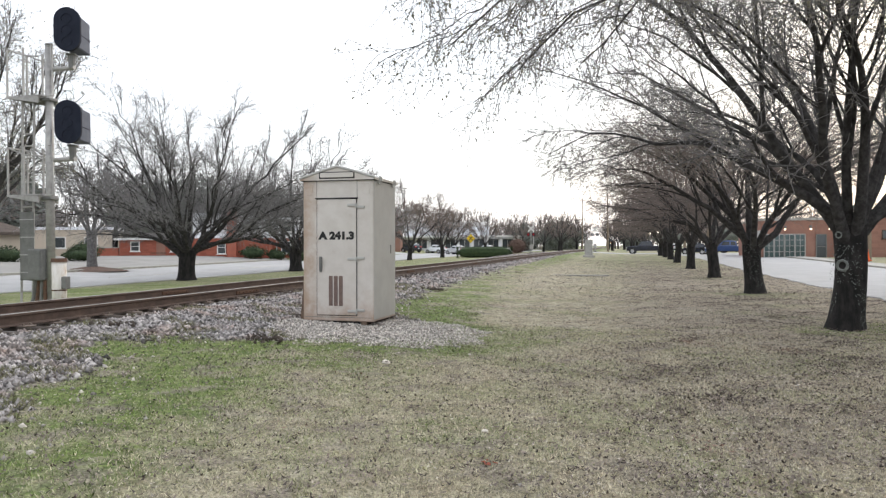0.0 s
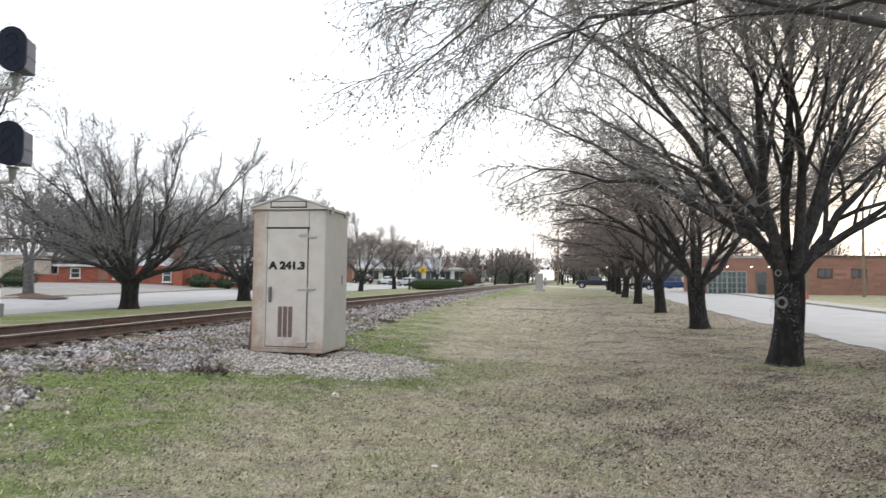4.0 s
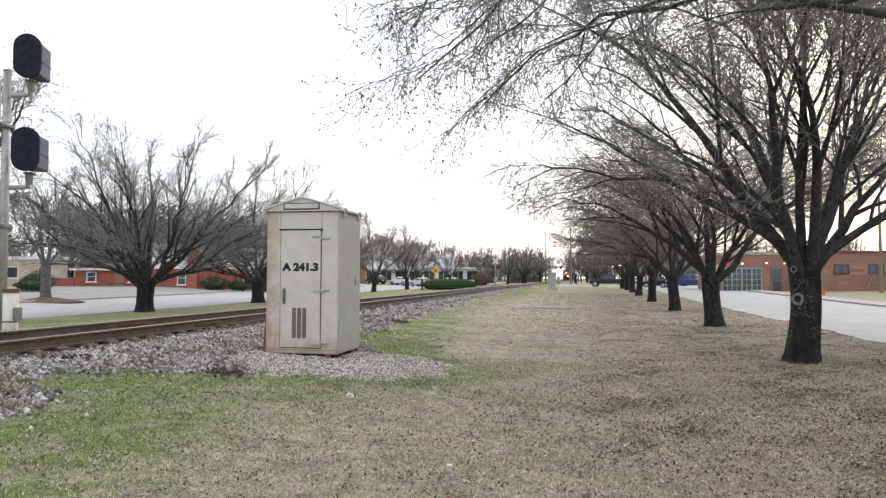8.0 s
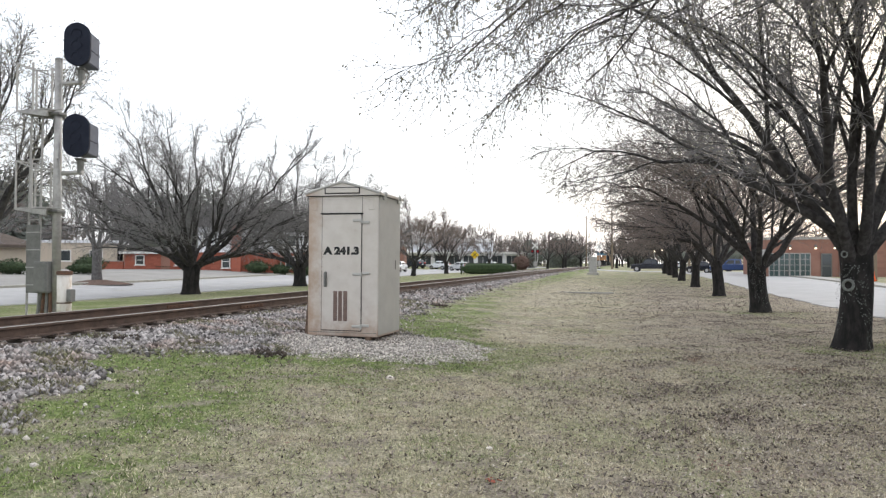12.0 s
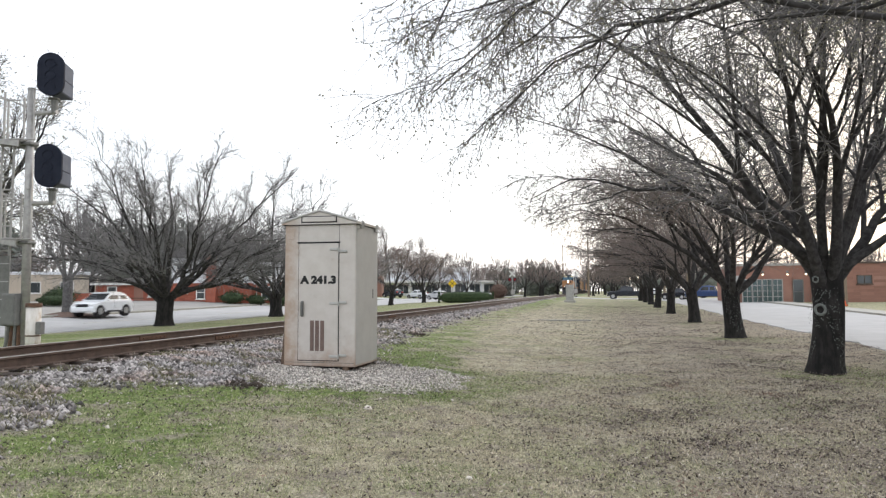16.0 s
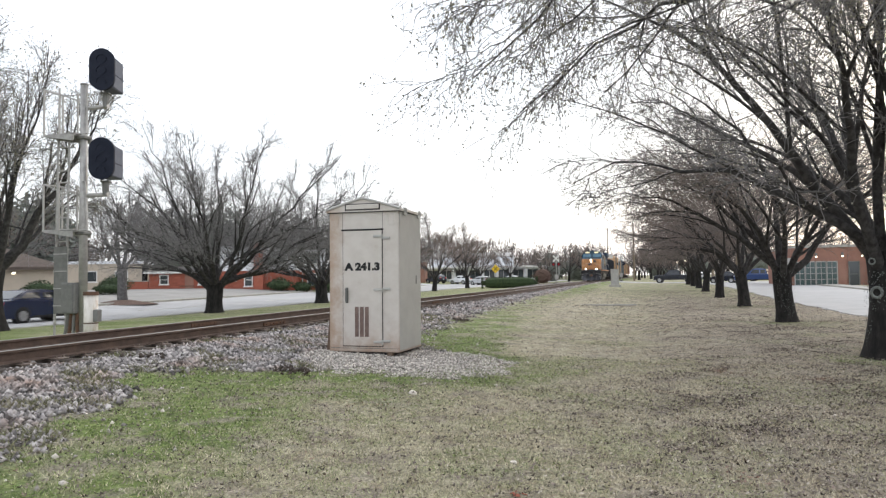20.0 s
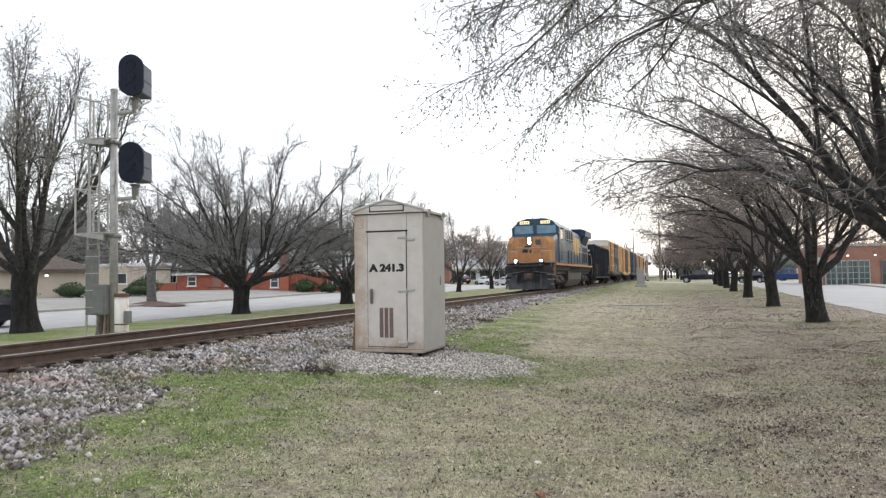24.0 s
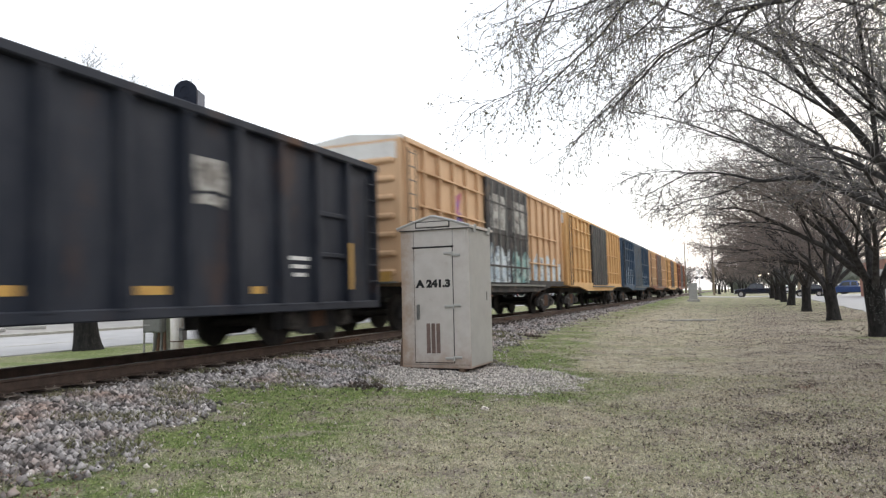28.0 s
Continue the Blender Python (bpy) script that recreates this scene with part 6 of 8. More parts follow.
# nose: wide, with chamfered corners, the front painted orange
nose = part("nose", loft(B(), [
    [(-1.2, 0.95, 1.7), (1.2, 0.95, 1.7), (1.2, 0.95, 2.98), (0.95, 0.98, 3.38), (-0.95, 0.98, 3.38), (-1.2, 0.95, 2.98)],
    [(-1.48, 1.3, 1.7), (1.48, 1.3, 1.7), (1.48, 1.3, 3.04), (1.4, 1.38, 3.34), (-1.4, 1.38, 3.34), (-1.48, 1.3, 3.04)],
    [(-1.5, 2.75, 1.7), (1.5, 2.75, 1.7), (1.5, 2.75, 3.4), (1.45, 2.75, 3.62), (-1.45, 2.75, 3.62), (-1.5, 2.75, 3.4)]]), M_loco_blue, loco)
part("nose_front", loft(B(), [
    [(-1.19, 0.935, 1.72), (1.19, 0.935, 1.72), (1.19, 0.935, 2.98), (0.94, 0.965, 3.37), (-0.94, 0.965, 3.37), (-1.19, 0.935, 2.98)],
    [(-1.49, 1.29, 1.72), (1.49, 1.29, 1.72), (1.49, 1.29, 3.05), (1.41, 1.36, 3.355), (-1.41, 1.36, 3.355), (-1.49, 1.29, 3.05)]]), M_loco_orange, nose, "weathered orange-yellow nose front")
part("nose_door", box(B(), (-0.35 + 0.75, 0.925, 2.3), (0.62, 0.02, 1.1), 0.01), M_loco_orange, nose)
part("nose_window", box(B(), (0.52, 0.925, 3.02), (0.32, 0.03, 0.36), 0.02), M_pane, nose, "small dark nose-door window")
for out in ([(-0.4, 2.7), (0.5, 2.7), (0.62, 2.8), (-0.25, 2.82)], [(-0.5, 2.4), (-0.14, 2.36), (-0.1, 2.58), (-0.42, 2.6)], [(-0.04, 2.36), (0.3, 2.38), (0.34, 2.56), (0.0, 2.58)], [(0.38, 2.38), (0.62, 2.4), (0.6, 2.58), (0.42, 2.56)]):
    part("emblem_block", prism(B(), out, "y", 0.926, 0.934), M_loco_dark, nose, "dark blue painted block")
hl = part("headlamp_box", box(B(), (-0.02, 0.93, 3.12), (0.34, 0.06, 0.5), 0.03), M_loco_dark, nose)
for dz in (0.11, -0.11):
    part("lamp_lens", rod(B(), (-0.02, 0.895, 3.12 + dz), (-0.02, 0.88, 3.12 + dz), 0.088, n=16), M_headlamp, hl, "lit headlamp")
bm = B()
pipe(bm, [(-1.0, 0.88, 2.68), (0.3, 0.86, 2.68), (1.05, 0.88, 2.66)], 0.018)
part("nose_rail", bm, M_galv, nose)
# cab with sloped roof shoulders
cab_ring = [(-1.55, 1.72), (1.55, 1.72), (1.55, 4.05), (1.1, 4.52), (0.55, 4.66), (-0.55, 4.66), (-1.1, 4.52), (-1.55, 4.05)]
cab_front = [(-1.5, 2.7, 3.4), (1.5, 2.7, 3.4), (1.5, 2.72, 3.7), (1.48, 2.78, 4.02), (0.98, 2.85, 4.5), (-0.98, 2.85, 4.5), (-1.48, 2.78, 4.02), (-1.5, 2.72, 3.7)]
cabm = part("cab", prism(B(), cab_ring, "y", 2.75, 5.35), M_loco_blue, loco)
for s in (-1, 1):
    part("windscreen", box(B(), (s * 0.74, 2.735, 3.93), (1.24, 0.03, 0.56), 0.03), M_cab_glass, cabm, "windscreen with a painted reflection of the pale sky")
    part("number_board", box(B(), (s * 0.68, 2.73, 4.4), (0.62, 0.05, 0.19), 0.02), M_numberlamp, cabm, "lit number board")
    for k in range(4):
        part("number_bar", box(B(), (s * 0.68 - 0.21 + 0.14 * k, 2.702, 4.4), (0.07, 0.006, 0.12)), M_letter, cabm)
    part("side_window", box(B(), (s * 1.553, 3.75, 3.62), (0.02, 1.0, 0.68), 0.03), M_auto_glass, cabm)
    part("window_frame", box(B(), (s * 1.556, 3.22, 3.62), (0.03, 0.08, 0.76), 0.01), M_galv, cabm)
    part("window_frame", box(B(), (s * 1.556, 4.3, 3.62), (0.03, 0.08, 0.76), 0.01), M_galv, cabm)
    part("window_awning", box(B(), (s * 1.62, 3.8, 4.04), (0.16, 1.4, 0.03)), M_galv, cabm)
    for k in range(4):
        part("number_bar", box(B(), (s * 1.556, 3.5 + 0.17 * k, 2.9), (0.006, 0.11, 0.26)), M_cab_mark, cabm, "dull yellow number bar")
    for k in range(5):
        part("lettering_bar", box(B(), (s * 1.556, 3.4 + 0.18 * k, 2.62), (0.006, 0.13, 0.07)), M_cab_mark, cabm, "dull yellow lettering bar")
    part("lower_window", box(B(), (s * 1.5, 3.7, 2.1), (0.12, 0.4, 0.5), 0.03), M_pane, cabm)
    part("grab_rail", rod(B(), (s * 1.6, 3.0, 2.44), (s * 1.6, 4.5, 2.44), 0.018, n=6), M_loco_dark, cabm)
    part("grab_rail", rod(B(), (s * 1.6, 3.0, 1.86), (s * 1.6, 4.4, 1.86), 0.018, n=6), M_galv, cabm)
bm = B()
box(bm, (0.3, 4.2, 4.7), (0.5, 0.7, 0.1), 0.03)
rod(bm, (-0.4, 4.0, 4.66), (-0.4, 4.0, 4.95), 0.02, n=6)
rod(bm, (0.0, 4.9, 4.66), (0.0, 4.9, 4.85), 0.12, n=10)
part("roof_gear", bm, M_loco_dark, cabm)
# equipment block behind the cab, with screened openings along its top
eq = part("equipment_hood", prism(B(), [(-1.45, 1.72), (1.45, 1.72), (1.45, 4.1), (1.2, 4.42), (-1.2, 4.42), (-1.45, 4.1)], "y", 5.35, 9.9), M_loco_blue, loco)
for s in (-1, 1):
    for k in range(4):
        yy = 5.95 + k * 1.02
        fm = part("screen_opening", box(B(), (s * 1.455, yy, 3.72), (0.03, 0.6, 0.78), 0.02), M_screen, eq, "dark rusty screened opening")
        for j in range(4):
            part("screen_bar", box(B(), (s * 1.475, yy, 3.45 + 0.18 * j), (0.012, 0.58, 0.02)), M_loco_under, fm)
        part("bleached_panel", box(B(), (s * 1.456, yy + 0.51, 3.72), (0.016, 0.34, 0.82), 0.006), M_loco_pale, eq, "pale grey-blue panel")
    part("grab_rail", rod(B(), (s * 1.56, 5.6, 3.42), (s * 1.56, 9.6, 3.42), 0.018, n=6), M_galv, eq)
    for k in range(5):
        part("panel_seam", box(B(), (s * 1.453, 5.75 + k * 0.95, 2.6), (0.012, 0.02, 1.5)), M_loco_dark, eq)
    part("louvre_line", box(B(), (s * 1.455, 7.4, 2.5), (0.012, 3.8, 0.025)), M_loco_dark, eq)
eh = part("engine_hood", prism(B(), [(-1.25, 1.72), (1.25, 1.72), (1.25, 4.02), (1.05, 4.3), (-1.05, 4.3), (-1.25, 4.02)], "y", 9.9, 20.2), M_loco_blue, loco)
for s in (-1, 1):
    for k in range(9):
        part("hood_door", box(B(), (s * 1.254, 10.5 + k * 0.72, 2.65), (0.014, 0.66, 1.55), 0.01), M_loco_blue, eh)
    for k in range(5):
        lp_ = part("louvre_panel", box(B(), (s * 1.256, 16.7 + k * 0.66, 2.6), (0.02, 0.5, 1.3), 0.01), M_loco_dark, eh)
        for j in range(6):
            part("louvre_slat", box(B(), (s * 1.27, 16.7 + k * 0.66, 2.1 + 0.2 * j), (0.012, 0.5, 0.03)), M_loco_under, lp_)
logo_blocks(eh, 10.35, 2.5, 1.3)
bm = B()
rod(bm, (0, 12.2, 4.3), (0, 12.2, 4.52), 0.35, 0.3, 12)
box(bm, (0, 13.6, 4.36), (0.9, 1.2, 0.16), 0.03)
part("exhaust", bm, M_loco_dark, eh)
# radiator wings overhanging at the rear
rad = part("radiator_wing", loft(B(), [[(-1.25, y, za), (-w, y, zb), (-w, y, 4.62), (-1.4, y, 4.7), (1.4, y, 4.7), (w, y, 4.62), (w, y, zb), (1.25, y, za)] for y, za, zb, w in ((15.3, 4.0, 4.25, 1.3), (15.8, 3.5, 4.14, 1.6), (18.8, 3.4, 4.1, 1.6), (20.15, 4.06, 4.1, 1.6))]), M_loco_dark, loco, "dark overhanging radiator section")
# pale strips: sunlight on the outer wing faces, put into colour
for s in (-1, 1):
    part("wing_edge", box(B(), (s * 1.61, 17.95, 4.36), (0.02, 4.3, 0.44), 0.01), M_loco_pale, rad, "grey-blue wing side with sunlight painted pale")
# handrails along the walkways
for s in (-1, 1):
    hr = part("hand_rail", pipe(B(), [(s * 1.47, 5.5, 2.72), (s * 1.47, 12.0, 2.72), (s * 1.47, 20.4, 2.72), (s * 1.47, 21.1, 2.3)], 0.02), M_galv, loco)
    for k in range(11):
        part("stanchion", rod(B(), (s * 1.47, 5.7 + k * 1.48, 1.7), (s * 1.47, 5.7 + k * 1.48, 2.72), 0.016, n=6), M_loco_dark, hr)
    bm = B()
    pipe(bm, [(s * 1.42, 20.6, 2.6), (s * 1.42, 21.25, 2.5), (s * 1.42, 21.3, 0.6)], 0.025)
    part("end_rail", bm, M_galv, loco)
    for k in range(4):
        part("step", box(B(), (s * 1.32, 21.0, 0.45 + 0.3 * k), (0.36, 0.5, 0.035)), M_loco_under, loco)
    part("step_side", box(B(), (s * 1.49, 20.75, 1.0), (0.03, 0.1, 1.35)), M_loco_under, loco)
part("rear_beam", box(B(), (0, 21.3, 1.3), (3.0, 0.25, 0.5), 0.03), M_loco_under, loco)
coupler(loco, 22.15, 1)
for k in range(6):
    part("air_tank", box(B(), (1.25, 8.9 + k * 0.9, 1.42), (0.3, 0.6, 0.22), 0.03), M_loco_under, loco)
LOCO_L = 22.3


def wagon_base(ob, length, sill, r=0.46):
    bogie(ob, 2.6, 1.75, r)
    bogie(ob, length - 2.6, 1.75, r)
    part("centre_sill", box(B(), (0, length / 2, 0.98), (0.5, length - 1.2, 0.3), 0.02), M_loco_under, ob)
    coupler(ob, 0.15, -1)
    coupler(ob, length - 0.15, 1)


def rungs(parent, x, y, z0, z1, n, axis="y", rung_m=None):
    dx, dy = (0, 0.22) if axis == "y" else (0.22, 0)
    bm = B()
    for q in (-1, 1):
        rod(bm, (x + q * dx, y + q * dy, z0 - 0.1), (x + q * dx, y + q * dy, z1 + 0.1), 0.018, n=5)
    ob = part("ladder", bm, M_loco_under, parent)
    for k in range(n):
        z = z0 + (z1 - z0) * k / (n - 1)
        if axis == "y":
            part("rung", rod(B(), (x, y - 0.22, z), (x, y + 0.22, z), 0.014, n=5), rung_m or M_galv_dark, ob)
        else:
            part("rung", rod(B(), (x - 0.22, y, z), (x + 0.22, y, z), 0.014, n=5), rung_m or M_galv_dark, ob)
    return ob


# high-sided gondola
G_L = 15.4
gond = thing("gondola_wagon", "high-sided black gondola wagon with steel side ribs and faded markings", "wagon", "freight train")
wagon_base(gond, G_L, 1.05)
y0, y1, zb, zt = 0.75, 14.65, 0.71, 3.72
part("floor", box(B(), (0, G_L / 2, 1.15), (2.7, y1 - y0, 0.2)), M_gond, gond)
for s in (-1, 1):
    sd = part("side_sheet", box(B(), (s * 1.4, (y0 + y1) / 2, (zb + zt) / 2), (0.05, y1 - y0, zt - zb)), M_gond, gond)
    part("top_chord", box(B(), (s * 1.47, (y0 + y1) / 2, zt - 0.02), (0.2, y1 - y0 + 0.1, 0.14), 0.02), M_gond, gond)
    part("side_sill", box(B(), (s * 1.46, (y0 + y1) / 2, zb), (0.16, y1 - y0, 0.16), 0.02), M_gond, gond)
    for k in range(13):
        yy = y0 + 0.1 + k * (y1 - y0 - 0.2) / 12
        part("rib", box(B(), (s * 1.49, yy, (zb + zt) / 2), (0.14, 0.14, zt - zb - 0.05), 0.02), M_gond, sd)
    for k in (1, 10):
        for z in (1.7, 2.5):
            part("panel_rib", box(B(), (s * 1.45, y0 + 0.1 + (k + 0.5) * (y1 - y0 - 0.2) / 12, z), (0.07, 1.0, 0.1), 0.02), M_gond, sd)
    for k, (a, b, w, m_) in enumerate(((1, 1.5, 0.12, M_logo_yellow), (4, 1.02, 0.7, M_logo_yellow), (6, 1.02, 0.55, M_logo_yellow), (8, 1.02, 0.3, M_logo_yellow), (11, 1.5, 0.12, M_logo_yellow))):
        h_ = 0.95 if w < 0.2 else 0.12
        yy = y0 + 0.1 + a * (y1 - y0 - 0.2) / 12
        if w < 0.2:
            part("yellow_mark", box(B(), (s * 1.565, yy, b), (0.006, w, h_)), m_, sd, "worn yellow reflective mark")
        else:
            part("yellow_mark", box(B(), (s * 1.43, yy + 0.55, b), (0.012, w, h_)), m_, sd, "worn yellow reflective mark")
    for a, z in ((1.22, 2.3), (1.22, 1.4), (9.3, 1.6)):
        for j in range(3):
            m_ = M_logo_yellow if j == 1 and z > 2 else M_white
            part("lettering_bar", box(B(), (s * 1.43, y0 + 0.1 + a * (y1 - y0 - 0.2) / 12 + 0.3, z - 0.15 * j), (0.012, 0.58 - 0.1 * j, 0.07)), m_, sd, "faded lettering bar")
    yp = y0 + 0.1 + 7.5 * (y1 - y0 - 0.2) / 12
    for out in ([(-0.3, 2.5), (0.1, 2.56), (0.34, 2.5), (0.36, 2.72), (0.3, 3.05), (-0.34, 3.04), (-0.36, 2.7)], [(-0.34, 2.3), (-0.05, 2.34), (0.3, 2.28), (0.33, 2.46), (0.0, 2.5), (-0.33, 2.44)]):
        part("repair_patch", prism(B(), [(yp + a, z) for a, z in out], "x", s * 1.424, s * 1.436), M_door_pale, sd, "pale scraped repair patch")
    rungs(gond, s * 1.58, y1 - 0.35, 1.2, 3.3, 7, rung_m=M_gond)
    rungs(gond, s * 1.58, y0 + 0.45, 1.2, 3.3, 7, rung_m=M_gond)
for yy, s in ((y0, -1), (y1, 1)):
    en = part("end_sheet", box(B(), (0, yy, (zb + zt) / 2), (2.85, 0.05, zt - zb)), M_gond, gond)
    for z in (1.3, 1.95, 2.75, zt - 0.05):
        part("end_rib", box(B(), (0, yy + s * 0.07, z), (2.9, 0.14, 0.2), 0.03), M_gond, en)
    for x in (-1.38, 1.38):
        part("corner_post", box(B(), (x, yy + s * 0.05, (zb + zt) / 2), (0.18, 0.14, zt - zb), 0.02), M_gond, en)
    part("end_plate", box(B(), (0.85, yy + s * 0.035, 3.2), (0.5, 0.02, 0.12)), M_white, en)
    bm = B()
    pipe(bm, [(-0.9, yy + s * 0.3, 1.1), (-0.9, yy + s * 0.3, 1.6), (-0.6, yy + s * 0.3, 1.6)], 0.03)
    part("brake_stand", bm, M_loco_under, gond)

B_L = 18.2


def boxcar(label, paint_m, end_m, door_m, graf=(), pale_door=False):
    ob = thing("boxcar", label, "wagon", "freight train")
    wagon_base(ob, B_L, 1.05)
    a0, a1, zb, ze = 0.75, 17.45, 1.0, 4.74
    bd = part("body", box(B(), (0, (a0 + a1) / 2, (zb + 0.2 + ze) / 2), (2.9, a1 - a0, ze - zb - 0.2), 0.01), paint_m, ob)
    part("roof", prism(B(), [(-1.52, ze), (1.52, ze), (1.5, ze + 0.07), (0, ze + 0.24), (-1.5, ze + 0.07)], "y", a0 - 0.03, a1 + 0.03), M_box_roof, ob, "pale galvanised roof")
    bm = B()
    for k in range(16):
        box(bm, (0, a0 + 0.4 + k * 1.06, ze + 0.16), (2.6, 0.07, 0.1), 0.01)
    part("roof_ribs", bm, M_box_roof, ob)
    d0, d1 = (a0 + a1) / 2 - 2.45, (a0 + a1) / 2 + 2.45
    for s in (-1, 1):
        part("eave_rail", box(B(), (s * 1.5, (a0 + a1) / 2, ze - 0.03), (0.1, a1 - a0, 0.12), 0.01), paint_m, bd)
        part("side_sill", prism(B(), [(a0, zb + 0.15), (a0 + 2.2, zb + 0.15), (a0 + 4.5, zb - 0.08), (a1 - 4.5, zb - 0.08), (a1 - 2.2, zb + 0.15), (a1, zb + 0.15), (a1, zb + 0.36), (a0, zb + 0.36)], "x", s * 1.42, s * 1.54), door_m if graf else paint_m, bd)
        for k in range(17):
            yy = a0 + 0.12 + k * (a1 - a0 - 0.24) / 16
            if d0 - 0.1 < yy < d1 + 0.1:
                continue
            part("post", box(B(), (s * 1.5, yy, (zb + ze) / 2 + 0.15), (0.11, 0.1, ze - zb - 0.4), 0.015), paint_m, bd)
        for z in (2.05, 3.15, 4.05):
            for p0, p1 in ((a0 + 0.9, d0 - 0.1), (d1 + 0.1, a1 - 0.9)):
                if z > 4 and p0 > d0:
                    continue
                part("belt_rail", box(B(), (s * 1.51, (p0 + p1) / 2, z), (0.1, p1 - p0, 0.05), 0.01), paint_m, bd)
        for dd in (0, 1):
            dy = d0 + 1.225 + dd * 2.45
            dr = part("door", box(B(), (s * 1.53, dy, (zb + ze) / 2 + 0.1), (0.09, 2.4, ze - zb - 0.3), 0.02), door_m, bd, "grimy sliding plug door")
            for j in range(3):
                part("lock_bar", rod(B(), (s * 1.6, dy - 0.75 + 0.75 * j, zb + 0.25), (s * 1.6, dy - 0.75 + 0.75 * j, ze - 0.15), 0.03, n=6), M_galv_dark, dr)
            if pale_door:
                part("door_panel", box(B(), (s * 1.583, dy, 3.62), (0.01, 1.7, 1.15)), M_door_pale, dr, "grimy pale upper door panel")
                rd = random.Random(int(dy * 7))
                top = [(dy - 1.1 + 2.2 * j / 8, 2.3 + rd.uniform(-0.35, 0.3)) for j in range(9)]
                part("spray_painting", prism(B(), [(dy - 1.1, 1.25), (dy + 1.1, 1.25)] + top[::-1], "x", s * 1.577, s * 1.581), M_graf1 if dd else M_graf2, dr, "overlapping spray-painted shapes")
            for z in (1.8, 2.9, 3.9):
                part("door_rib", box(B(), (s * 1.585, dy, z), (0.04, 2.3, 0.06)), door_m, dr)
        part("door_track", box(B(), (s * 1.58, (d0 + d1) / 2 + 1.0, zb + 0.16), (0.12, 7.2, 0.07)), M_galv_dark, bd)
        rungs(ob, s * 1.58, a0 + 0.3, 1.3, 3.4 if s < 0 else 4.4, 7 if s < 0 else 10)
        for gy0, gy1, gz0, gz1, gm in graf:
            if s > 0:
                bm = B()
                rr = random.Random(int(gy0 * 10))
                k = 9
                top = [(gy0 + (gy1 - gy0) * j / k, gz1 + rr.uniform(-0.25, 0.2)) for j in range(k + 1)]
                prism(bm, [(gy0, gz0), (gy1, gz0)] + top[::-1], "x", 1.453, 1.458)
                part("spray_painting", bm, gm, bd, "overlapping spray-painted shapes")
    for yy, s in ((a0, -1), (a1, 1)):
        en = part("end_wall", box(B(), (0, yy + s * 0.02, (zb + 0.2 + ze) / 2), (2.86, 0.06, ze - zb - 0.2)), end_m, ob)
        for k in range(7):
            part("end_rib", box(B(), (0, yy + s * 0.07, 1.45 + k * 0.46), (2.5, 0.12, 0.16), 0.05), end_m, en)
        part("end_cap", box(B(), (0, yy + s * 0.06, ze - 0.28), (2.8, 0.05, 0.42)), M_box_roof, en, "pale unpainted end cap")
        for x in (-1.4, 1.4):
            part("corner_post", box(B(), (x, yy + s * 0.04, (zb + 0.2 + ze) / 2), (0.14, 0.16, ze - zb - 0.2), 0.02), paint_m, en)
        part("yellow_mark", box(B(), (1.0, yy + s * 0.14, 1.35), (0.3, 0.012, 0.25)), M_logo_yellow, en)
        part("brake_wheel", rod(B(), (-0.7, yy + s * 0.2, 2.9), (-0.7, yy + s * 0.24, 2.9), 0.28, n=14), M_galv_dark, en)
        bm = B()
        box(bm, (0, yy + s * 0.25, 1.2), (2.6, 0.3, 0.04))
        part("crossover_step", bm, M_galv_dark, ob)
    return ob


cars = [
    boxcar("faded tan-orange boxcar with grimy doors and spray-painted lower side", M_box_tan, M_box_tan, M_door_dark, ((0.95, 6.4, 1.25, 2.35, M_graf1), (12.0, 17.3, 1.25, 2.3, M_graf2), (7.0, 8.6, 1.4, 2.6, M_graf1)), True),
    boxcar("faded yellow boxcar with dark plug doors", M_box_yellow, M_box_yellow, M_door_dark),
    boxcar("faded blue boxcar with pale spray-painted lower side", M_box_blue, M_box_blue, M_box_blue, ((1.0, 6.4, 1.25, 2.6, M_graf2), (12.0, 17.2, 1.25, 2.4, M_graf2))),
    boxcar("weathered tan boxcar with rust-brown doors and spray paint", M_box_tan, M_box_brown, M_box_brown, ((1.0, 6.2, 1.25, 2.4, M_graf2),)),
    boxcar("faded orange-yellow boxcar with brown doors", M_box_yellow, M_box_yellow, M_box_brown),
    boxcar("oxide-brown boxcar at the visible end of the train", M_box_brown, M_box_brown, M_box_brown),
]
bm = B()
prism(bm, [(4.0, 3.0), (4.35, 3.0), (4.75, 3.9), (4.2, 3.7)], "x", 1.453, 1.458)
prism(bm, [(4.5, 2.7), (4.9, 2.9), (4.6, 3.3), (4.2, 3.1)], "x", 1.459, 1.462)
part("spray_painting", bm, M_graf3, next(q for q in cars[0].children if q.name.startswith("body")), "small red and blue spray-painted shape")
TRAIN = [(loco, 0.0), (gond, LOCO_L)] + [(c, LOCO_L + G_L + B_L * k) for k, c in enumerate(cars)]


# ---- buildings ----
def wall_pieces(parent, name, material, x0, x1, z0, z1, y, bw, bh, gap, depth, keep=None):
    """Courses of bricks on a wall that faces -y, all on one mesh."""
    bm = B()
    box(bm, (0, 0, 0), (bw - gap, depth, bh - gap))
    me = bpy.data.meshes.new(name)
    bm.to_mesh(me)
    bm.free()
    me.materials.append(material)
    n = 0
    z, row = z0, 0
    while z + bh <= z1 + 0.001:
        x = x0 + (bw / 2 if row % 2 else 0)
        while x + bw <= x1 + 0.001:
            if keep is None or keep(x + bw / 2, z + bh / 2):
                ob = new(name, me)
                ob.parent = parent
                ob.matrix_basis = pose(x + bw / 2, y, z + bh / 2)
                n += 1
            x += bw
        z += bh
        row += 1
    return n


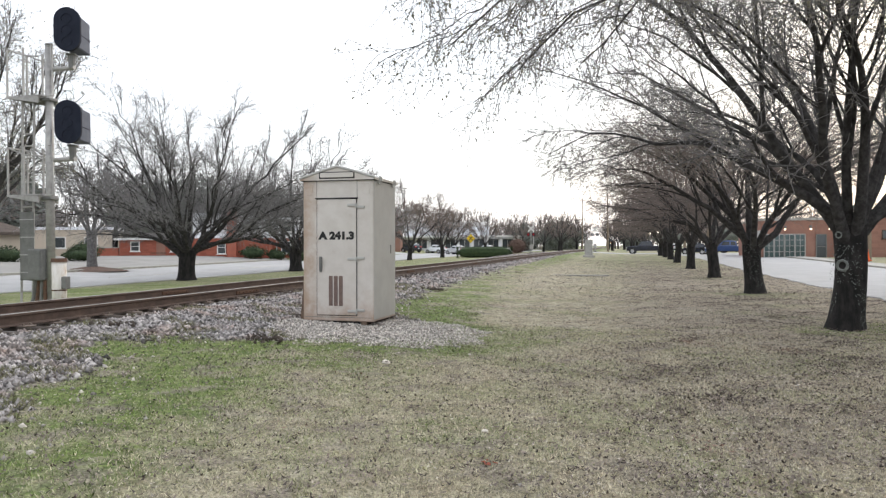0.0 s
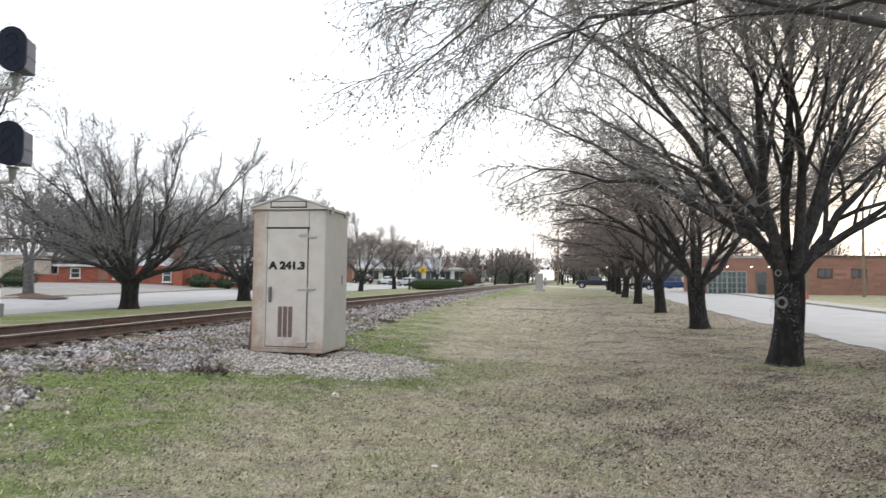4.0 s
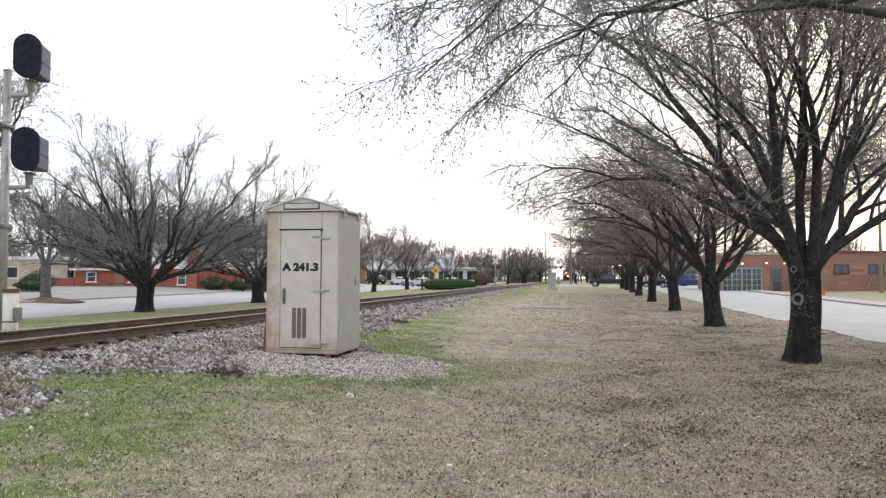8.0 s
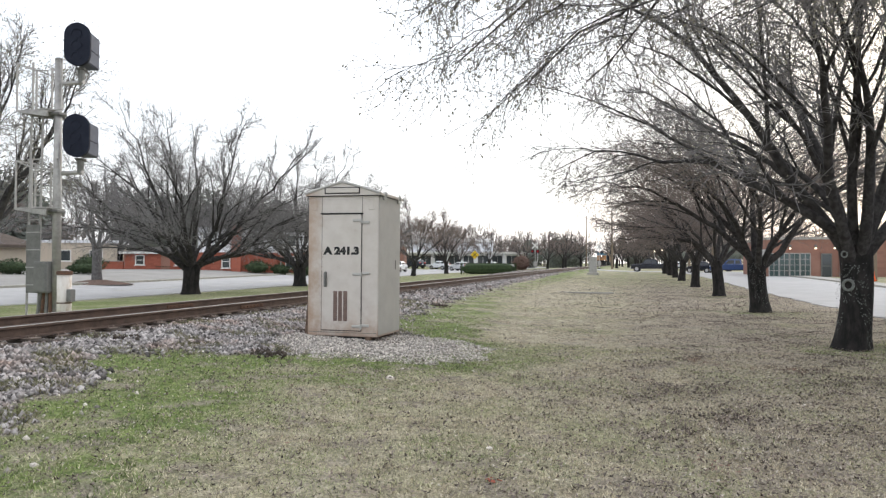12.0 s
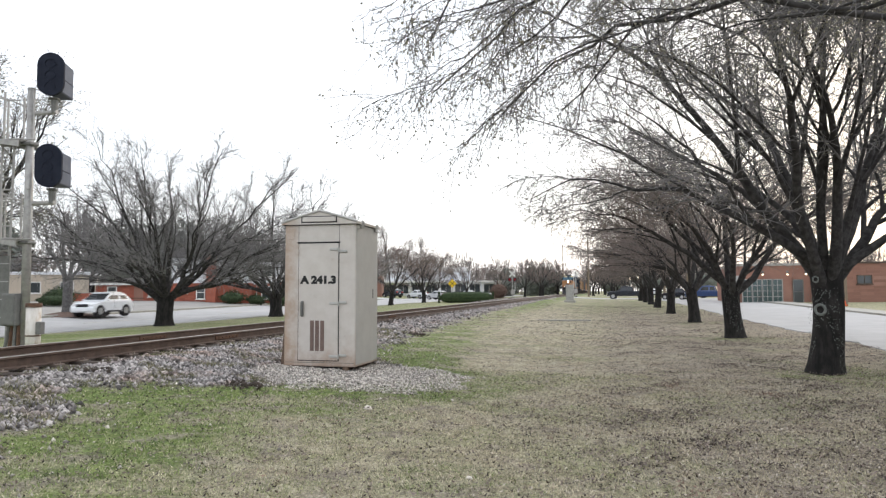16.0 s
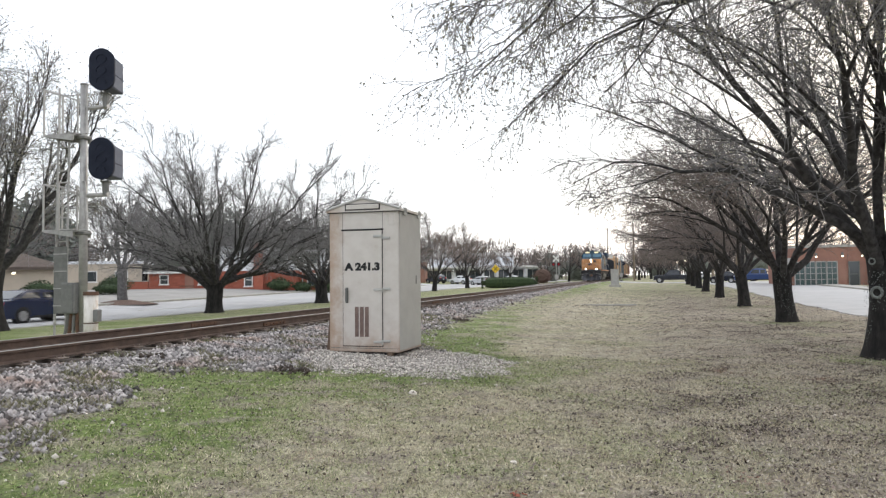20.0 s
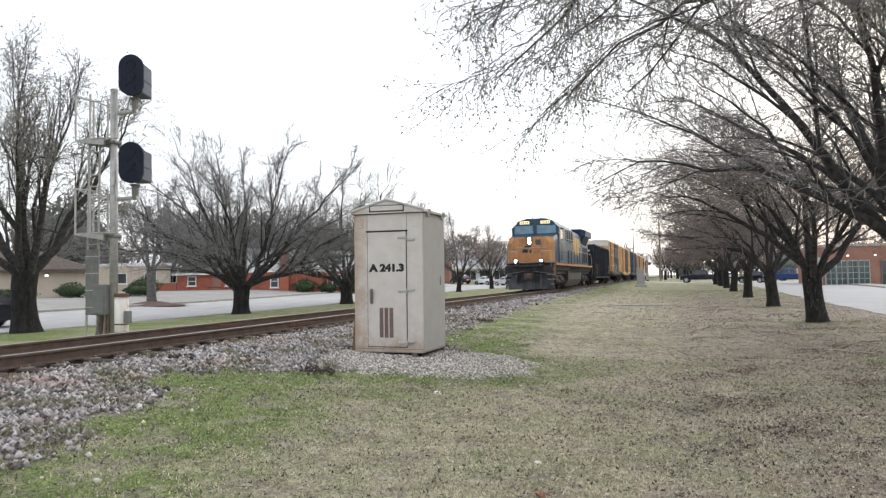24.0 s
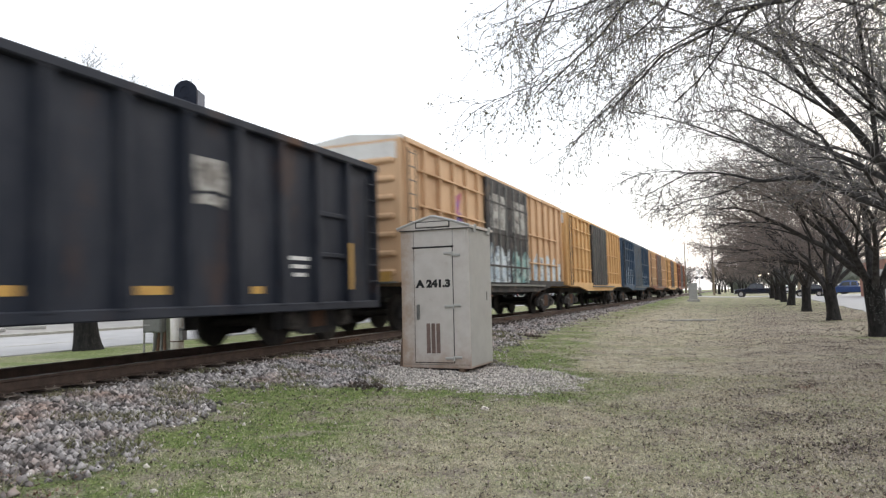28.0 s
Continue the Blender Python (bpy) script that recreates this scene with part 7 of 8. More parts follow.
def window(parent, x, y, z, w, h, n=(1, 2), frame_m=None, pane_m=None, depth=0.08):
    """A framed window on a wall that faces -y, in its parent's space."""
    fm_ = frame_m or M_white
    ob = part("window", box(B(), (x, y, z), (w, depth * 0.5, h)), pane_m or M_pane, parent, "dark glazed window")
    bm = B()
    for s in (-1, 1):
        box(bm, (x + s * w / 2, y - depth / 2, z), (0.09, depth, h + 0.09))
        box(bm, (x, y - depth / 2, z + s * h / 2), (w + 0.09, depth, 0.09))
    part("window_frame", bm, fm_, ob)
    bm = B()
    for i in range(1, n[0]):
        box(bm, (x - w / 2 + w * i / n[0], y - depth / 2, z), (0.05, depth * 0.7, h))
    for i in range(1, n[1]):
        box(bm, (x, y - depth / 2, z - h / 2 + h * i / n[1]), (w, depth * 0.7, 0.05))
    if n != (1, 1):
        part("glazing_bar", bm, fm_, ob)
    else:
        bm.free()
    part("sill", box(B(), (x, y - depth * 0.8, z - h / 2 - 0.07), (w + 0.25, depth * 1.6, 0.08)), fm_, ob)
    return ob


def gable_roof(parent, x0, x1, y0, y1, z, rise, over, material, hip=0.0, label=""):
    ym = (y0 + y1) / 2
    bm = B()
    vs = [(x0 - over, y0 - over, z), (x1 + over, y0 - over, z), (x1 + over, y1 + over, z), (x0 - over, y1 + over, z), (x0 + hip, ym, z + rise), (x1 - hip, ym, z + rise)]
    low = [(v[0], v[1], v[2] - 0.16) for v in vs[:4]]
    v = [bm.verts.new(q) for q in vs + low]
    for f in ((0, 1, 5, 4), (2, 3, 4, 5), (1, 2, 5), (3, 0, 4), (0, 6, 7, 1), (1, 7, 8, 2), (2, 8, 9, 3), (3, 9, 6, 0), (9, 8, 7, 6)):
        bm.faces.new([v[i] for i in f])
    bmesh.ops.recalc_face_normals(bm, faces=bm.faces[:])
    return part("roof", bm, material, parent, label)


# two-storey house: brick below, white boards above
HX, HY = -38.9, 64.1
house = thing("brick_house", "two-storey red-brick building with white-boarded upper floor and a brick chimney", "house", at=pose(HX, HY, 0.35, 0, 0, 20))
hw, hd = 7.6, 8.0
lo_w = part("wall", box(B(), (-0.5, hd / 2, 1.05), (hw, hd, 2.1)), M_brick_red, house, "red brick ground-floor wall")
up_w = part("upper_wall", box(B(), (-0.5, hd / 2 - 0.05, 3.45), (hw + 0.1, hd + 0.1, 2.7)), M_siding, house, "white-boarded upper wall")
for k in range(13):
    part("board", prism(B(), [(-0.1, 2.1 + k * 0.2), (-0.135, 2.105 + k * 0.2), (-0.1, 2.295 + k * 0.2)], "x", -4.35, 3.35), M_siding, up_w)
gable_roof(house, -4.3, 3.3, 0, hd, 4.85, 1.3, 0.4, M_roof)
ch = part("chimney", box(B(), (-0.4, -0.25, 2.55), (0.95, 0.5, 5.1), 0.01), M_brick_red, house, "tall red-brick chimney")
part("chimney_cap", box(B(), (-0.4, -0.25, 5.15), (1.1, 0.65, 0.18), 0.02), M_concrete, ch)
window(lo_w, -1.5, -0.02, 1.15, 0.8, 1.3, (1, 2))
for x in (-3.4, 1.9):
    window(up_w, x, -0.14, 3.5, 0.9, 1.3, (1, 2))
ut = part("utility_door", box(B(), (-2.9, -0.03, 1.2), (0.35, 0.1, 0.4), 0.02), M_white, lo_w)
wall_pieces(lo_w, "brick", M_brick_red, -4.25, -0.9, 0.0, 2.0, -0.012, 0.6, 0.2, 0.02, 0.03, keep=lambda x, z: abs(x + 1.5) > 0.65 or abs(z - 1.15) > 0.8)
# right-hand porch wing, set back
porch = thing("brick_annexe", "set-back red-brick house wing with white-boarded upper floor", "house", at=house.matrix_basis @ pose(3.35, 2.6, 0))
part("wall", box(B(), (1.4, 2.7, 1.05), (2.8, 5.4, 2.1)), M_brick_red, porch)
pu = part("upper_wall", box(B(), (1.4, 2.7, 3.3), (2.8, 5.4, 2.4)), M_siding, porch)
for k in range(11):
    part("board", prism(B(), [(0, 2.1 + k * 0.2), (-0.035, 2.105 + k * 0.2), (0, 2.295 + k * 0.2)], "x", 0.0, 2.8), M_siding, pu)
gable_roof(porch, 0, 2.8, 0, 5.4, 4.5, 1.2, 0.4, M_roof)
window(porch, 1.4, -0.02, 1.1, 1.0, 1.3, (1, 2))
window(pu, 1.5, -0.05, 3.4, 1.0, 1.2, (1, 2))
# low wing
wing = thing("brick_annexe", "low red-brick wing with a shallow grey roof and white-framed windows", "house", at=house.matrix_basis @ pose(-12.2, 1.4, 0))
ww = part("wall", box(B(), (3.9, 3, 1.05), (7.8, 6, 2.1)), M_brick_red, wing)
gable_roof(wing, 0, 7.8, 0, 6, 2.15, 0.6, 0.4, M_roof, 1.5)
part("fascia", box(B(), (1.7, -0.42, 2.06), (4.2, 0.05, 0.22)), M_white, wing)
window(ww, 1.6, -0.02, 1.3, 0.85, 0.95, (1, 2))
window(ww, 5.6, -0.02, 1.35, 0.8, 1.2, (1, 2))
part("door", box(B(), (4.2, -0.03, 1.05), (0.9, 0.06, 2.05), 0.01), M_brick_brown, ww, "dark recessed door")
part("porch_rail", box(B(), (4.2, -0.7, 0.6), (1.6, 0.06, 0.08)), M_rust, wing)
gwall = thing("garden_wall", "low red-brick boundary wall by the car park", "wall", at=house.matrix_basis @ pose(-14.9, 1.6, 0.1))
part("wall", box(B(), (0, 0, 0.5), (5.2, 0.3, 1.1), 0.01), M_brick_red, gwall)
part("coping", box(B(), (0, 0, 1.08), (5.3, 0.4, 0.08), 0.01), M_concrete, gwall)
wall_pieces(ww, "brick", M_brick_red, 0.0, 3.6, 0.0, 2.0, -0.012, 0.6, 0.2, 0.02, 0.03, keep=lambda x, z: abs(x - 1.6) > 0.8 or abs(z - 1.35) > 0.75)
# tan building with a hipped roof
tan = thing("tan_building", "low tan building with brown hipped roof and lit wall lamp", "building", at=pose(-51.45, 37.29, 0.35, 0, 0, 46))
tw = part("wall", box(B(), (3.0, 4, 1.2), (12.5, 8, 2.4)), M_tan, tan)
gable_roof(tan, -3.25, 9.25, 0, 8, 2.4, 1.7, 0.6, M_roof_brown, 4.0)
part("fascia", box(B(), (3.0, -0.62, 2.28), (13.7, 0.06, 0.2)), M_roof_brown, tan)
wl_ = part("wall_lamp", box(B(), (6.2, -0.08, 1.95), (0.3, 0.16, 0.22), 0.02), M_galv_dark, tan)
part("lamp_lens", box(B(), (6.2, -0.17, 1.92), (0.24, 0.02, 0.16)), M_warm_lamp, wl_, "lit lamp lens")
part("white_band", box(B(), (9.0, -0.3, 0.35), (3.2, 0.3, 0.7), 0.02), M_white, tan, "low white wall")
# grey flat building behind
gb = thing("flat_building", "far low grey flat-roofed building", "building", at=pose(-58, 58, 0.5, 0, 0, 30))
part("wall", box(B(), (0, 3, 1.5), (14, 6, 3.0)), M_tan, gb)
part("parapet", box(B(), (0, 3, 3.05), (14.3, 6.3, 0.3)), M_siding, gb)
for x in (-4, -1, 2, 5):
    window(gb, x, -0.02, 1.6, 1.2, 1.1, (1, 1))
# white shops far up the street
sh = thing("shop_row", "long white single-storey shop building with a pale canopy", "building", at=pose(-41, 140, 0.5, 0, 0, 12))
sw = part("wall", box(B(), (8, 5, 1.6), (26, 10, 3.2)), M_siding, sh)
part("canopy", box(B(), (8, -1.0, 3.0), (26.4, 2.2, 0.35)), M_white, sh)
part("upper_storey", box(B(), (5, 6, 4.2), (18, 7, 2.2)), M_siding, sh)
gable_roof(sh, -4, 14, 2.5, 9.5, 5.3, 0.9, 0.3, M_galv, 1.0)
for k in range(8):
    window(sw, -3.2 + k * 3.0, -0.03, 1.5, 2.2, 1.9, (2, 1), pane_m=M_pane)
    part("column", box(B(), (-4.6 + k * 3.0, -1.9, 1.4), (0.18, 0.18, 2.9)), M_white, sh)
bs_ = thing("brick_shop", "brown-brick shop far beyond the street", "building", at=pose(-44, 118, 0.4, 0, 0, 15))
part("wall", box(B(), (0, 4, 2.0), (10, 8, 4.0)), M_brick_brown, bs_)
part("parapet", box(B(), (0, 4, 4.05), (10.3, 8.3, 0.2)), M_concrete, bs_)
for x in (-3, 0, 3):
    window(bs_, x, -0.02, 1.8, 1.8, 1.8, (2, 1))
# right-hand brick building with glazed corner
rb = thing("brick_shop", "long low brown-brick commercial building with a glazed corner and wall lamps", "building", at=pose(12.9, 75.0, -0.1))
rw_ = part("wall", box(B(), (28.0, 7, 2.0), (42, 14, 4.0)), M_brick_brown, rb, "brown-red brick wall")
part("parapet", box(B(), (28.0, 7, 4.05), (42.3, 14.3, 0.16)), M_roof_brown, rb)
shop = part("shopfront", box(B(), (3.7, 7.6, 1.95), (6.6, 14, 3.9)), M_brick_brown, rb, "brick corner with tall shop windows")
part("parapet", box(B(), (3.7, 7.6, 4.0), (6.8, 14.2, 0.25)), M_concrete, shop)
for k in range(4):
    window(shop, 1.15 + k * 0.95, 0.56, 1.35, 0.9, 2.3, (2, 4), M_galv, M_pane_teal)
window(shop, 5.9, 0.56, 1.25, 0.9, 2.4, (1, 2), M_galv_dark, M_pane)
for x in (0.6, 2.6, 4.9, 6.6):
    lm_ = part("wall_lamp", rod(B(), (x, 0.3, 3.05), (x, 0.3, 3.35), 0.1, 0.13, 8), M_galv_dark, shop)
    part("bulb", rod(B(), (x, 0.3, 2.92), (x, 0.3, 3.05), 0.09, 0.09, 8), M_warm_lamp, lm_, "lit wall lamp")
    part("lamp_arm", rod(B(), (x, 0.3, 3.3), (x, 0.62, 3.35), 0.025, n=6), M_galv_dark, lm_)
part("sign_frame", box(B(), (0.1, 0.2, 1.6), (0.5, 0.1, 2.6), 0.02), M_galv, shop, "pale steel corner frame")
part("doorway", box(B(), (7.6, -0.02, 1.2), (1.0, 0.1, 2.3), 0.02), M_pane, rw_, "dark doorway")
for x in (11.7, 14.8, 18.6, 22.4, 28.0):
    window(rw_, x, -0.02, 2.4, 1.25, 0.78, (2, 1), M_roof_brown, M_pane)
wall_pieces(rw_, "brick", M_brick_brown, 8.3, 21.5, 0.0, 3.9, -0.012, 1.2, 0.3, 0.025, 0.03, keep=lambda x, z: min(abs(x - q) for q in (11.7, 14.8, 18.6)) > 1.3 or abs(z - 2.45) > 0.65)
for x in (14.0, 15.3):
    rs = thing("leaning_board", "pale timber prop leaning on the brick wall", "board", "leaning boards", pose(12.9 + x - 0.4, 74.45, -0.05))
    part("board", box(B(), (0.45, 0.2, 0.95), (0.12, 0.06, 2.2), 0.01, pose(0, 0, 0, -12, 28, 0)), M_pole, rs)
for x, y in ((30.2, 60.0), (34.8, 56.0)):
    fp = thing("flag_pole", "thin grey steel pole on the verge", "pole", "thin poles", ground_at(x, y))
    part("shaft", rod(B(), (0, 0, -0.1), (0, 0, 7.5), 0.06, 0.04, 8), M_galv, fp)
for k, (x, y, sx, sz) in enumerate(((-42.6, 60.4, 3.0, 1.3), (-39.0, 61.5, 2.0, 1.1), (-35.2, 63.6, 2.6, 1.3))):
    shrub("shrub", "dark evergreen shrub by the house wall", ground_at(-36.6 + 2.2 * k, 63.4 + 0.8 * k), (sx, 1.6, sz), 1800, 0.12, 30 + k, M_bush, group="foundation shrubs")
for k, (x, y, sx, sz) in enumerate(((-44.4, 41.6, 3.0, 1.15), (-46.8, 38.2, 4.6, 0.75), (-42.0, 46.0, 3.0, 0.95), (-50.5, 34.6, 3.6, 0.8), (-45.5, 50.5, 3.2, 1.5))):
    shrub("shrub", "clipped dark shrub beside the car park", ground_at(x, y), (sx, 1.7, sz), 2200, 0.1, 40 + k, M_bush, group="car-park shrubs")
# mulch bed of the island
bm = B()
bmesh.ops.create_cone(bm, cap_ends=True, segments=28, radius1=1.9, radius2=0.4, depth=0.3)
mb = part("mulch_bed", bm, M_mulch)
mb.matrix_basis = ground_at(-34.5, 39.0) @ pose(0, 0, 0.12)
mb.scale = (1.3, 1.0, 1.0)
tagged(mb, "low mound of red-brown mulch round a tree", "mulch")
# stacked pale kerbs in the near car park
for k in range(3):
    ks = thing("wheel_stop", "pale concrete wheel stop in the car park", "kerb", "wheel stops", ground_at(-36.5 - 0.4 * k, 22 + 2.7 * k, 40))
    part("block", box(B(), (0, 0, 0.14), (2.2, 0.2, 0.2), 0.04), M_concrete, ks)

# evergreens and far woods
for k, (x, y, w, h) in enumerate(((-60, 76, 8, 8), (-55, 82, 9, 9), (-68, 62, 9, 9), (-74, 70, 9, 9.5), (-50, 92, 9, 8), (-82, 56, 10, 9.5), (-63, 86, 9, 8.5))):
    shrub("pine_tree", "ragged dark pine behind the buildings", ground_at(x, y) @ pose(0, 0, 1.0), (w, w, h), 2600, 0.55, 60 + k, M_pine, "round", "pines behind the buildings", core=False)
for k, (x, y, w, h) in enumerate(((-19, 190, 12, 7), (-27, 196, 13, 7), (-17, 225, 14, 8), (-22, 250, 16, 9), (3, 285, 18, 8), (16, 260, 18, 8), (32, 240, 20, 8))):
    shrub("evergreen_tree", "broad dark evergreen far up the street", ground_at(x, y), (w * 0.6, w * 0.6, h), 3500, 0.5, 80 + k, M_pine, "round", "far evergreens")
shrub("shrub", "reddish shrub at the end of the hedge", ground_at(-12.6, 84), (2.4, 2.0, 2.2), 1500, 0.12, 90, M_mulch)


def woods(name, label, pts, h, seed, n):
    """A far belt of bare woodland: slender stems and fine twig strokes."""
    g = np.random.default_rng(seed)
    V, F = [], []
    seg = np.linspace(0, len(pts) - 1.001, n)
    for t in seg:
        i = int(t)
        x = pts[i][0] + (pts[i + 1][0] - pts[i][0]) * (t - i) + g.normal(0, 6)
        y = pts[i][1] + (pts[i + 1][1] - pts[i][1]) * (t - i) + g.normal(0, 6)
        hh = h * (0.65 + 0.5 * g.random())
        z = 0.2
        for k in range(70):
            f = 0.15 + 0.85 * g.random()
            a, el = g.random() * 6.283, g.uniform(0.3, 1.3)
            L = hh * 0.3 * g.random()
            c = np.array([x + g.normal(0, 0.14 * hh * f), y + g.normal(0, 0.14 * hh * f), z + hh * f * 0.9])
            d = np.array([math.cos(a) * math.cos(el), math.sin(a) * math.cos(el), math.sin(el)]) * L
            s = np.array([math.sin(a), -math.cos(a), 0]) * (0.07 + 0.1 * g.random())
            o = len(V)
            V += [c - s, c + s, c + d]
            F.append((o, o + 1, o + 2))
        o = len(V)
        s = 0.16
        V += [(x - s, y, z - 0.5), (x + s, y, z - 0.5), (x, y + s, z - 0.5), (x, y, z + hh)]
        F += [(o, o + 1, o + 3), (o + 1, o + 2, o + 3), (o + 2, o, o + 3)]
    return tagged(tri_mesh(name, V, F, M_haze_tree), label, "woods", kind="stuff")


woods("far_woods", "grey-brown belt of bare woodland in the distance", [(-150, 40), (-130, 110), (-90, 170), (-50, 230), (-15, 300)], 13, 3, 420)
woods("far_woods", "grey-brown belt of bare trees beyond the crossing", [(10, 320), (40, 250), (80, 180), (130, 150), (190, 120)], 11, 4, 300)


# ---- road vehicles: front to +y, ground z = 0 ----
def wheel(parent, x, y, r, w=0.22, rim=None):
    s = 1 if x > 0 else -1
    ob = part("wheel", rod(B(), (-s * w / 2, 0, 0), (s * w / 2, 0, 0), r, n=20), M_tyre, parent)
    ob.matrix_basis = pose(x, y, r)
    bm = B()
    rod(bm, (s * w / 2, 0, 0), (s * (w / 2 + 0.01), 0, 0), r * 0.66, n=18)
    for k in range(5):
        a = k * 2 * math.pi / 5
        box(bm, (s * (w / 2 + 0.016), math.cos(a) * r * 0.33, math.sin(a) * r * 0.33), (0.02, 0.09, r * 0.6), 0, pose(0, 0, 0, math.degrees(a) - 90))
    part("rim", bm, rim or M_rim, ob)
    return ob


def car(name, label, paint_m, kind, group=""):
    """kind: sedan, suv or pickup."""
    ob = thing(name, label, "car" if kind != "pickup" else "truck", group)
    L, Wd, zb, r = {"sedan": (4.8, 1.82, 0.22, 0.33), "suv": (3.8, 1.74, 0.26, 0.33), "pickup": (5.8, 1.98, 0.42, 0.4)}[kind]
    wb = {"sedan": 2.75, "suv": 2.3, "pickup": 3.6}[kind]
    hw = Wd / 2
    if kind == "sedan":
        side = [(-2.4, 0.35), (-2.38, 0.75), (-2.3, 1.0), (-1.75, 1.06), (0.85, 0.98), (1.9, 0.84), (2.32, 0.68), (2.4, 0.4), (2.3, zb), (-2.3, zb)]
        roof = [(-1.95, 1.02), (-1.05, 1.4), (-0.1, 1.46), (0.45, 1.4), (1.15, 0.98)]
    elif kind == "suv":
        side = [(-1.85, 0.4), (-1.87, 0.72), (-1.80, 0.98), (-1.41, 1.02), (0.66, 0.98), (1.43, 0.88), (1.79, 0.74), (1.87, 0.45), (1.79, zb), (-1.79, zb)]
        roof = [(-1.76, 1.0), (-1.28, 1.42), (-0.66, 1.55), (0.13, 1.5), (0.88, 0.97)]
    else:
        side = [(-2.9, 0.55), (-2.9, 1.15), (-0.75, 1.15), (0.95, 1.18), (2.3, 1.12), (2.82, 0.98), (2.9, 0.6), (2.8, zb), (-2.85, zb)]
        roof = [(-0.85, 1.15), (-0.7, 1.78), (0.2, 1.86), (0.75, 1.8), (1.35, 1.17)]
    bm = B()
    prism(bm, side, "x", -hw, hw)
    es = [e for e in bm.edges if abs(e.verts[0].co.x - e.verts[1].co.x) < 1e-4]
    bmesh.ops.bevel(bm, geom=es, offset=0.07, segments=2, affect="EDGES", profile=0.6)
    bd = part("body", bm, paint_m, ob, smooth=False)
    # greenhouse tapers to the roof
    bm = B()
    lo, hi = [], []
    n = len(roof)
    tw = [hw - 0.06, hw - 0.2, hw - 0.23, hw - 0.2, hw - 0.06]
    ring_l = [bm.verts.new((-w, y, z)) for (y, z), w in zip(roof, tw)]
    ring_r = [bm.verts.new((w, y, z)) for (y, z), w in zip(roof, tw)]
    for i in range(n - 1):
        bm.faces.new((ring_l[i], ring_l[i + 1], ring_r[i + 1], ring_r[i]))
    bm.faces.new(ring_l)
    bm.faces.new(ring_r[::-1])
    bm.faces.new((ring_l[0], ring_r[0], ring_r[-1], ring_l[-1]))
    bmesh.ops.recalc_face_normals(bm, faces=bm.faces[:])
    gh = part("cabin", bm, paint_m, ob)

    def quad(nm, pts, m_, par, off=0.006, lab=""):
        bmq = B()
        f = bmq.faces.new([bmq.verts.new(p) for p in pts])
        f.normal_update()
        bmesh.ops.solidify(bmq, geom=[f], thickness=-off)
        bmesh.ops.recalc_face_normals(bmq, faces=bmq.faces[:])
        return part(nm, bmq, m_, par, lab)

    def lerp(a, b, t):
        return tuple(a[i] + (b[i] - a[i]) * t for i in range(3))

    def panel(a0, a1, b0, b1, nm, m_, s, lab=""):
        """a glazed panel inset between the low edge a0-a1 and the high edge b0-b1"""
        p = [lerp(a0, b0, 0.1), lerp(a1, b1, 0.1), lerp(a1, b1, 0.9), lerp(a0, b0, 0.9)]
        c = [sum(q[i] for q in p) / 4 for i in range(3)]
        p = [lerp(q, c, 0.06) for q in p]
        e1, e2 = Vector(p[1]) - Vector(p[0]), Vector(p[3]) - Vector(p[0])
        nn = e1.cross(e2).normalized()
        if nn.dot(Vector(c) - Vector((0, -0.3, 0.9))) < 0:
            nn = -nn
        quad(nm, [tuple(Vector(q) + nn * 0.012) for q in p], m_, gh, 0.006, lab)

    def pt(i, s):
        return (s * tw[i], roof[i][0], roof[i][1])

    panel(pt(4, -1), pt(4, 1), pt(3, -1), pt(3, 1), "windscreen", M_auto_glass, 0)
    panel(pt(0, -1), pt(0, 1), pt(1, -1), pt(1, 1), "rear_window", M_auto_glass, 0)
    for s in (-1, 1):
        zb_ = roof[0][1] + 0.02
        ym = (roof[1][0] + roof[3][0]) / 2
        zt_ = min(roof[1][1], roof[3][1]) - 0.05

        def edge(y, z):
            f = (z - roof[0][1]) / (roof[2][1] - roof[0][1])
            return (s * (hw - 0.06 - (0.17) * f), y, z)
        spans = [(roof[0][0] + 0.35, ym - 0.1, roof[1][0] + 0.05, ym - 0.1), (ym, roof[4][0] - 0.25, ym, roof[3][0] - 0.02)]
        if kind == "pickup":
            spans[0] = (roof[0][0] + 0.15, ym - 0.1, roof[1][0] + 0.1, ym - 0.1)
        for y0_, y1_, y2_, y3_ in spans:
            panel(edge(y0_, zb_), edge(y1_, zb_), edge(y2_, zt_), edge(y3_, zt_), "side_window", M_auto_glass, s)
        for wy in (-wb / 2 - (0.1 if kind == "pickup" else 0), wb / 2 + (0.1 if kind != "pickup" else 0.25)):
            bmw = B()
            rod(bmw, (s * (hw - 0.25), wy, r), (s * (hw + 0.004), wy, r), r + 0.06, n=20)
            part("wheel_arch", bmw, M_black, bd)
            WHEELS_CAR.setdefault(ob.name, []).append((wheel(ob, s * (hw - 0.1), wy, r), s * (hw - 0.1), wy, r))
        part("tail_lamp", box(B(), (s * (hw - 0.24), side[1][0] + 0.02, 0.86 if kind != "suv" else 0.95), (0.4, 0.1, 0.16), 0.02), M_tail, bd)
        part("headlamp", box(B(), (s * (hw - 0.28), side[6][0] - 0.05, 0.7 if kind != "pickup" else 0.92), (0.42, 0.16, 0.14), 0.03), M_lamp_clear, bd)
        part("door_mirror", box(B(), (s * (hw + 0.06), roof[4][0] - 0.25, roof[4][1] + 0.06), (0.16, 0.1, 0.12), 0.03), paint_m, bd)
        part("door_seam", box(B(), (s * (hw + 0.001), 0.0, 0.65), (0.008, 0.012, 0.7)), M_black, bd)
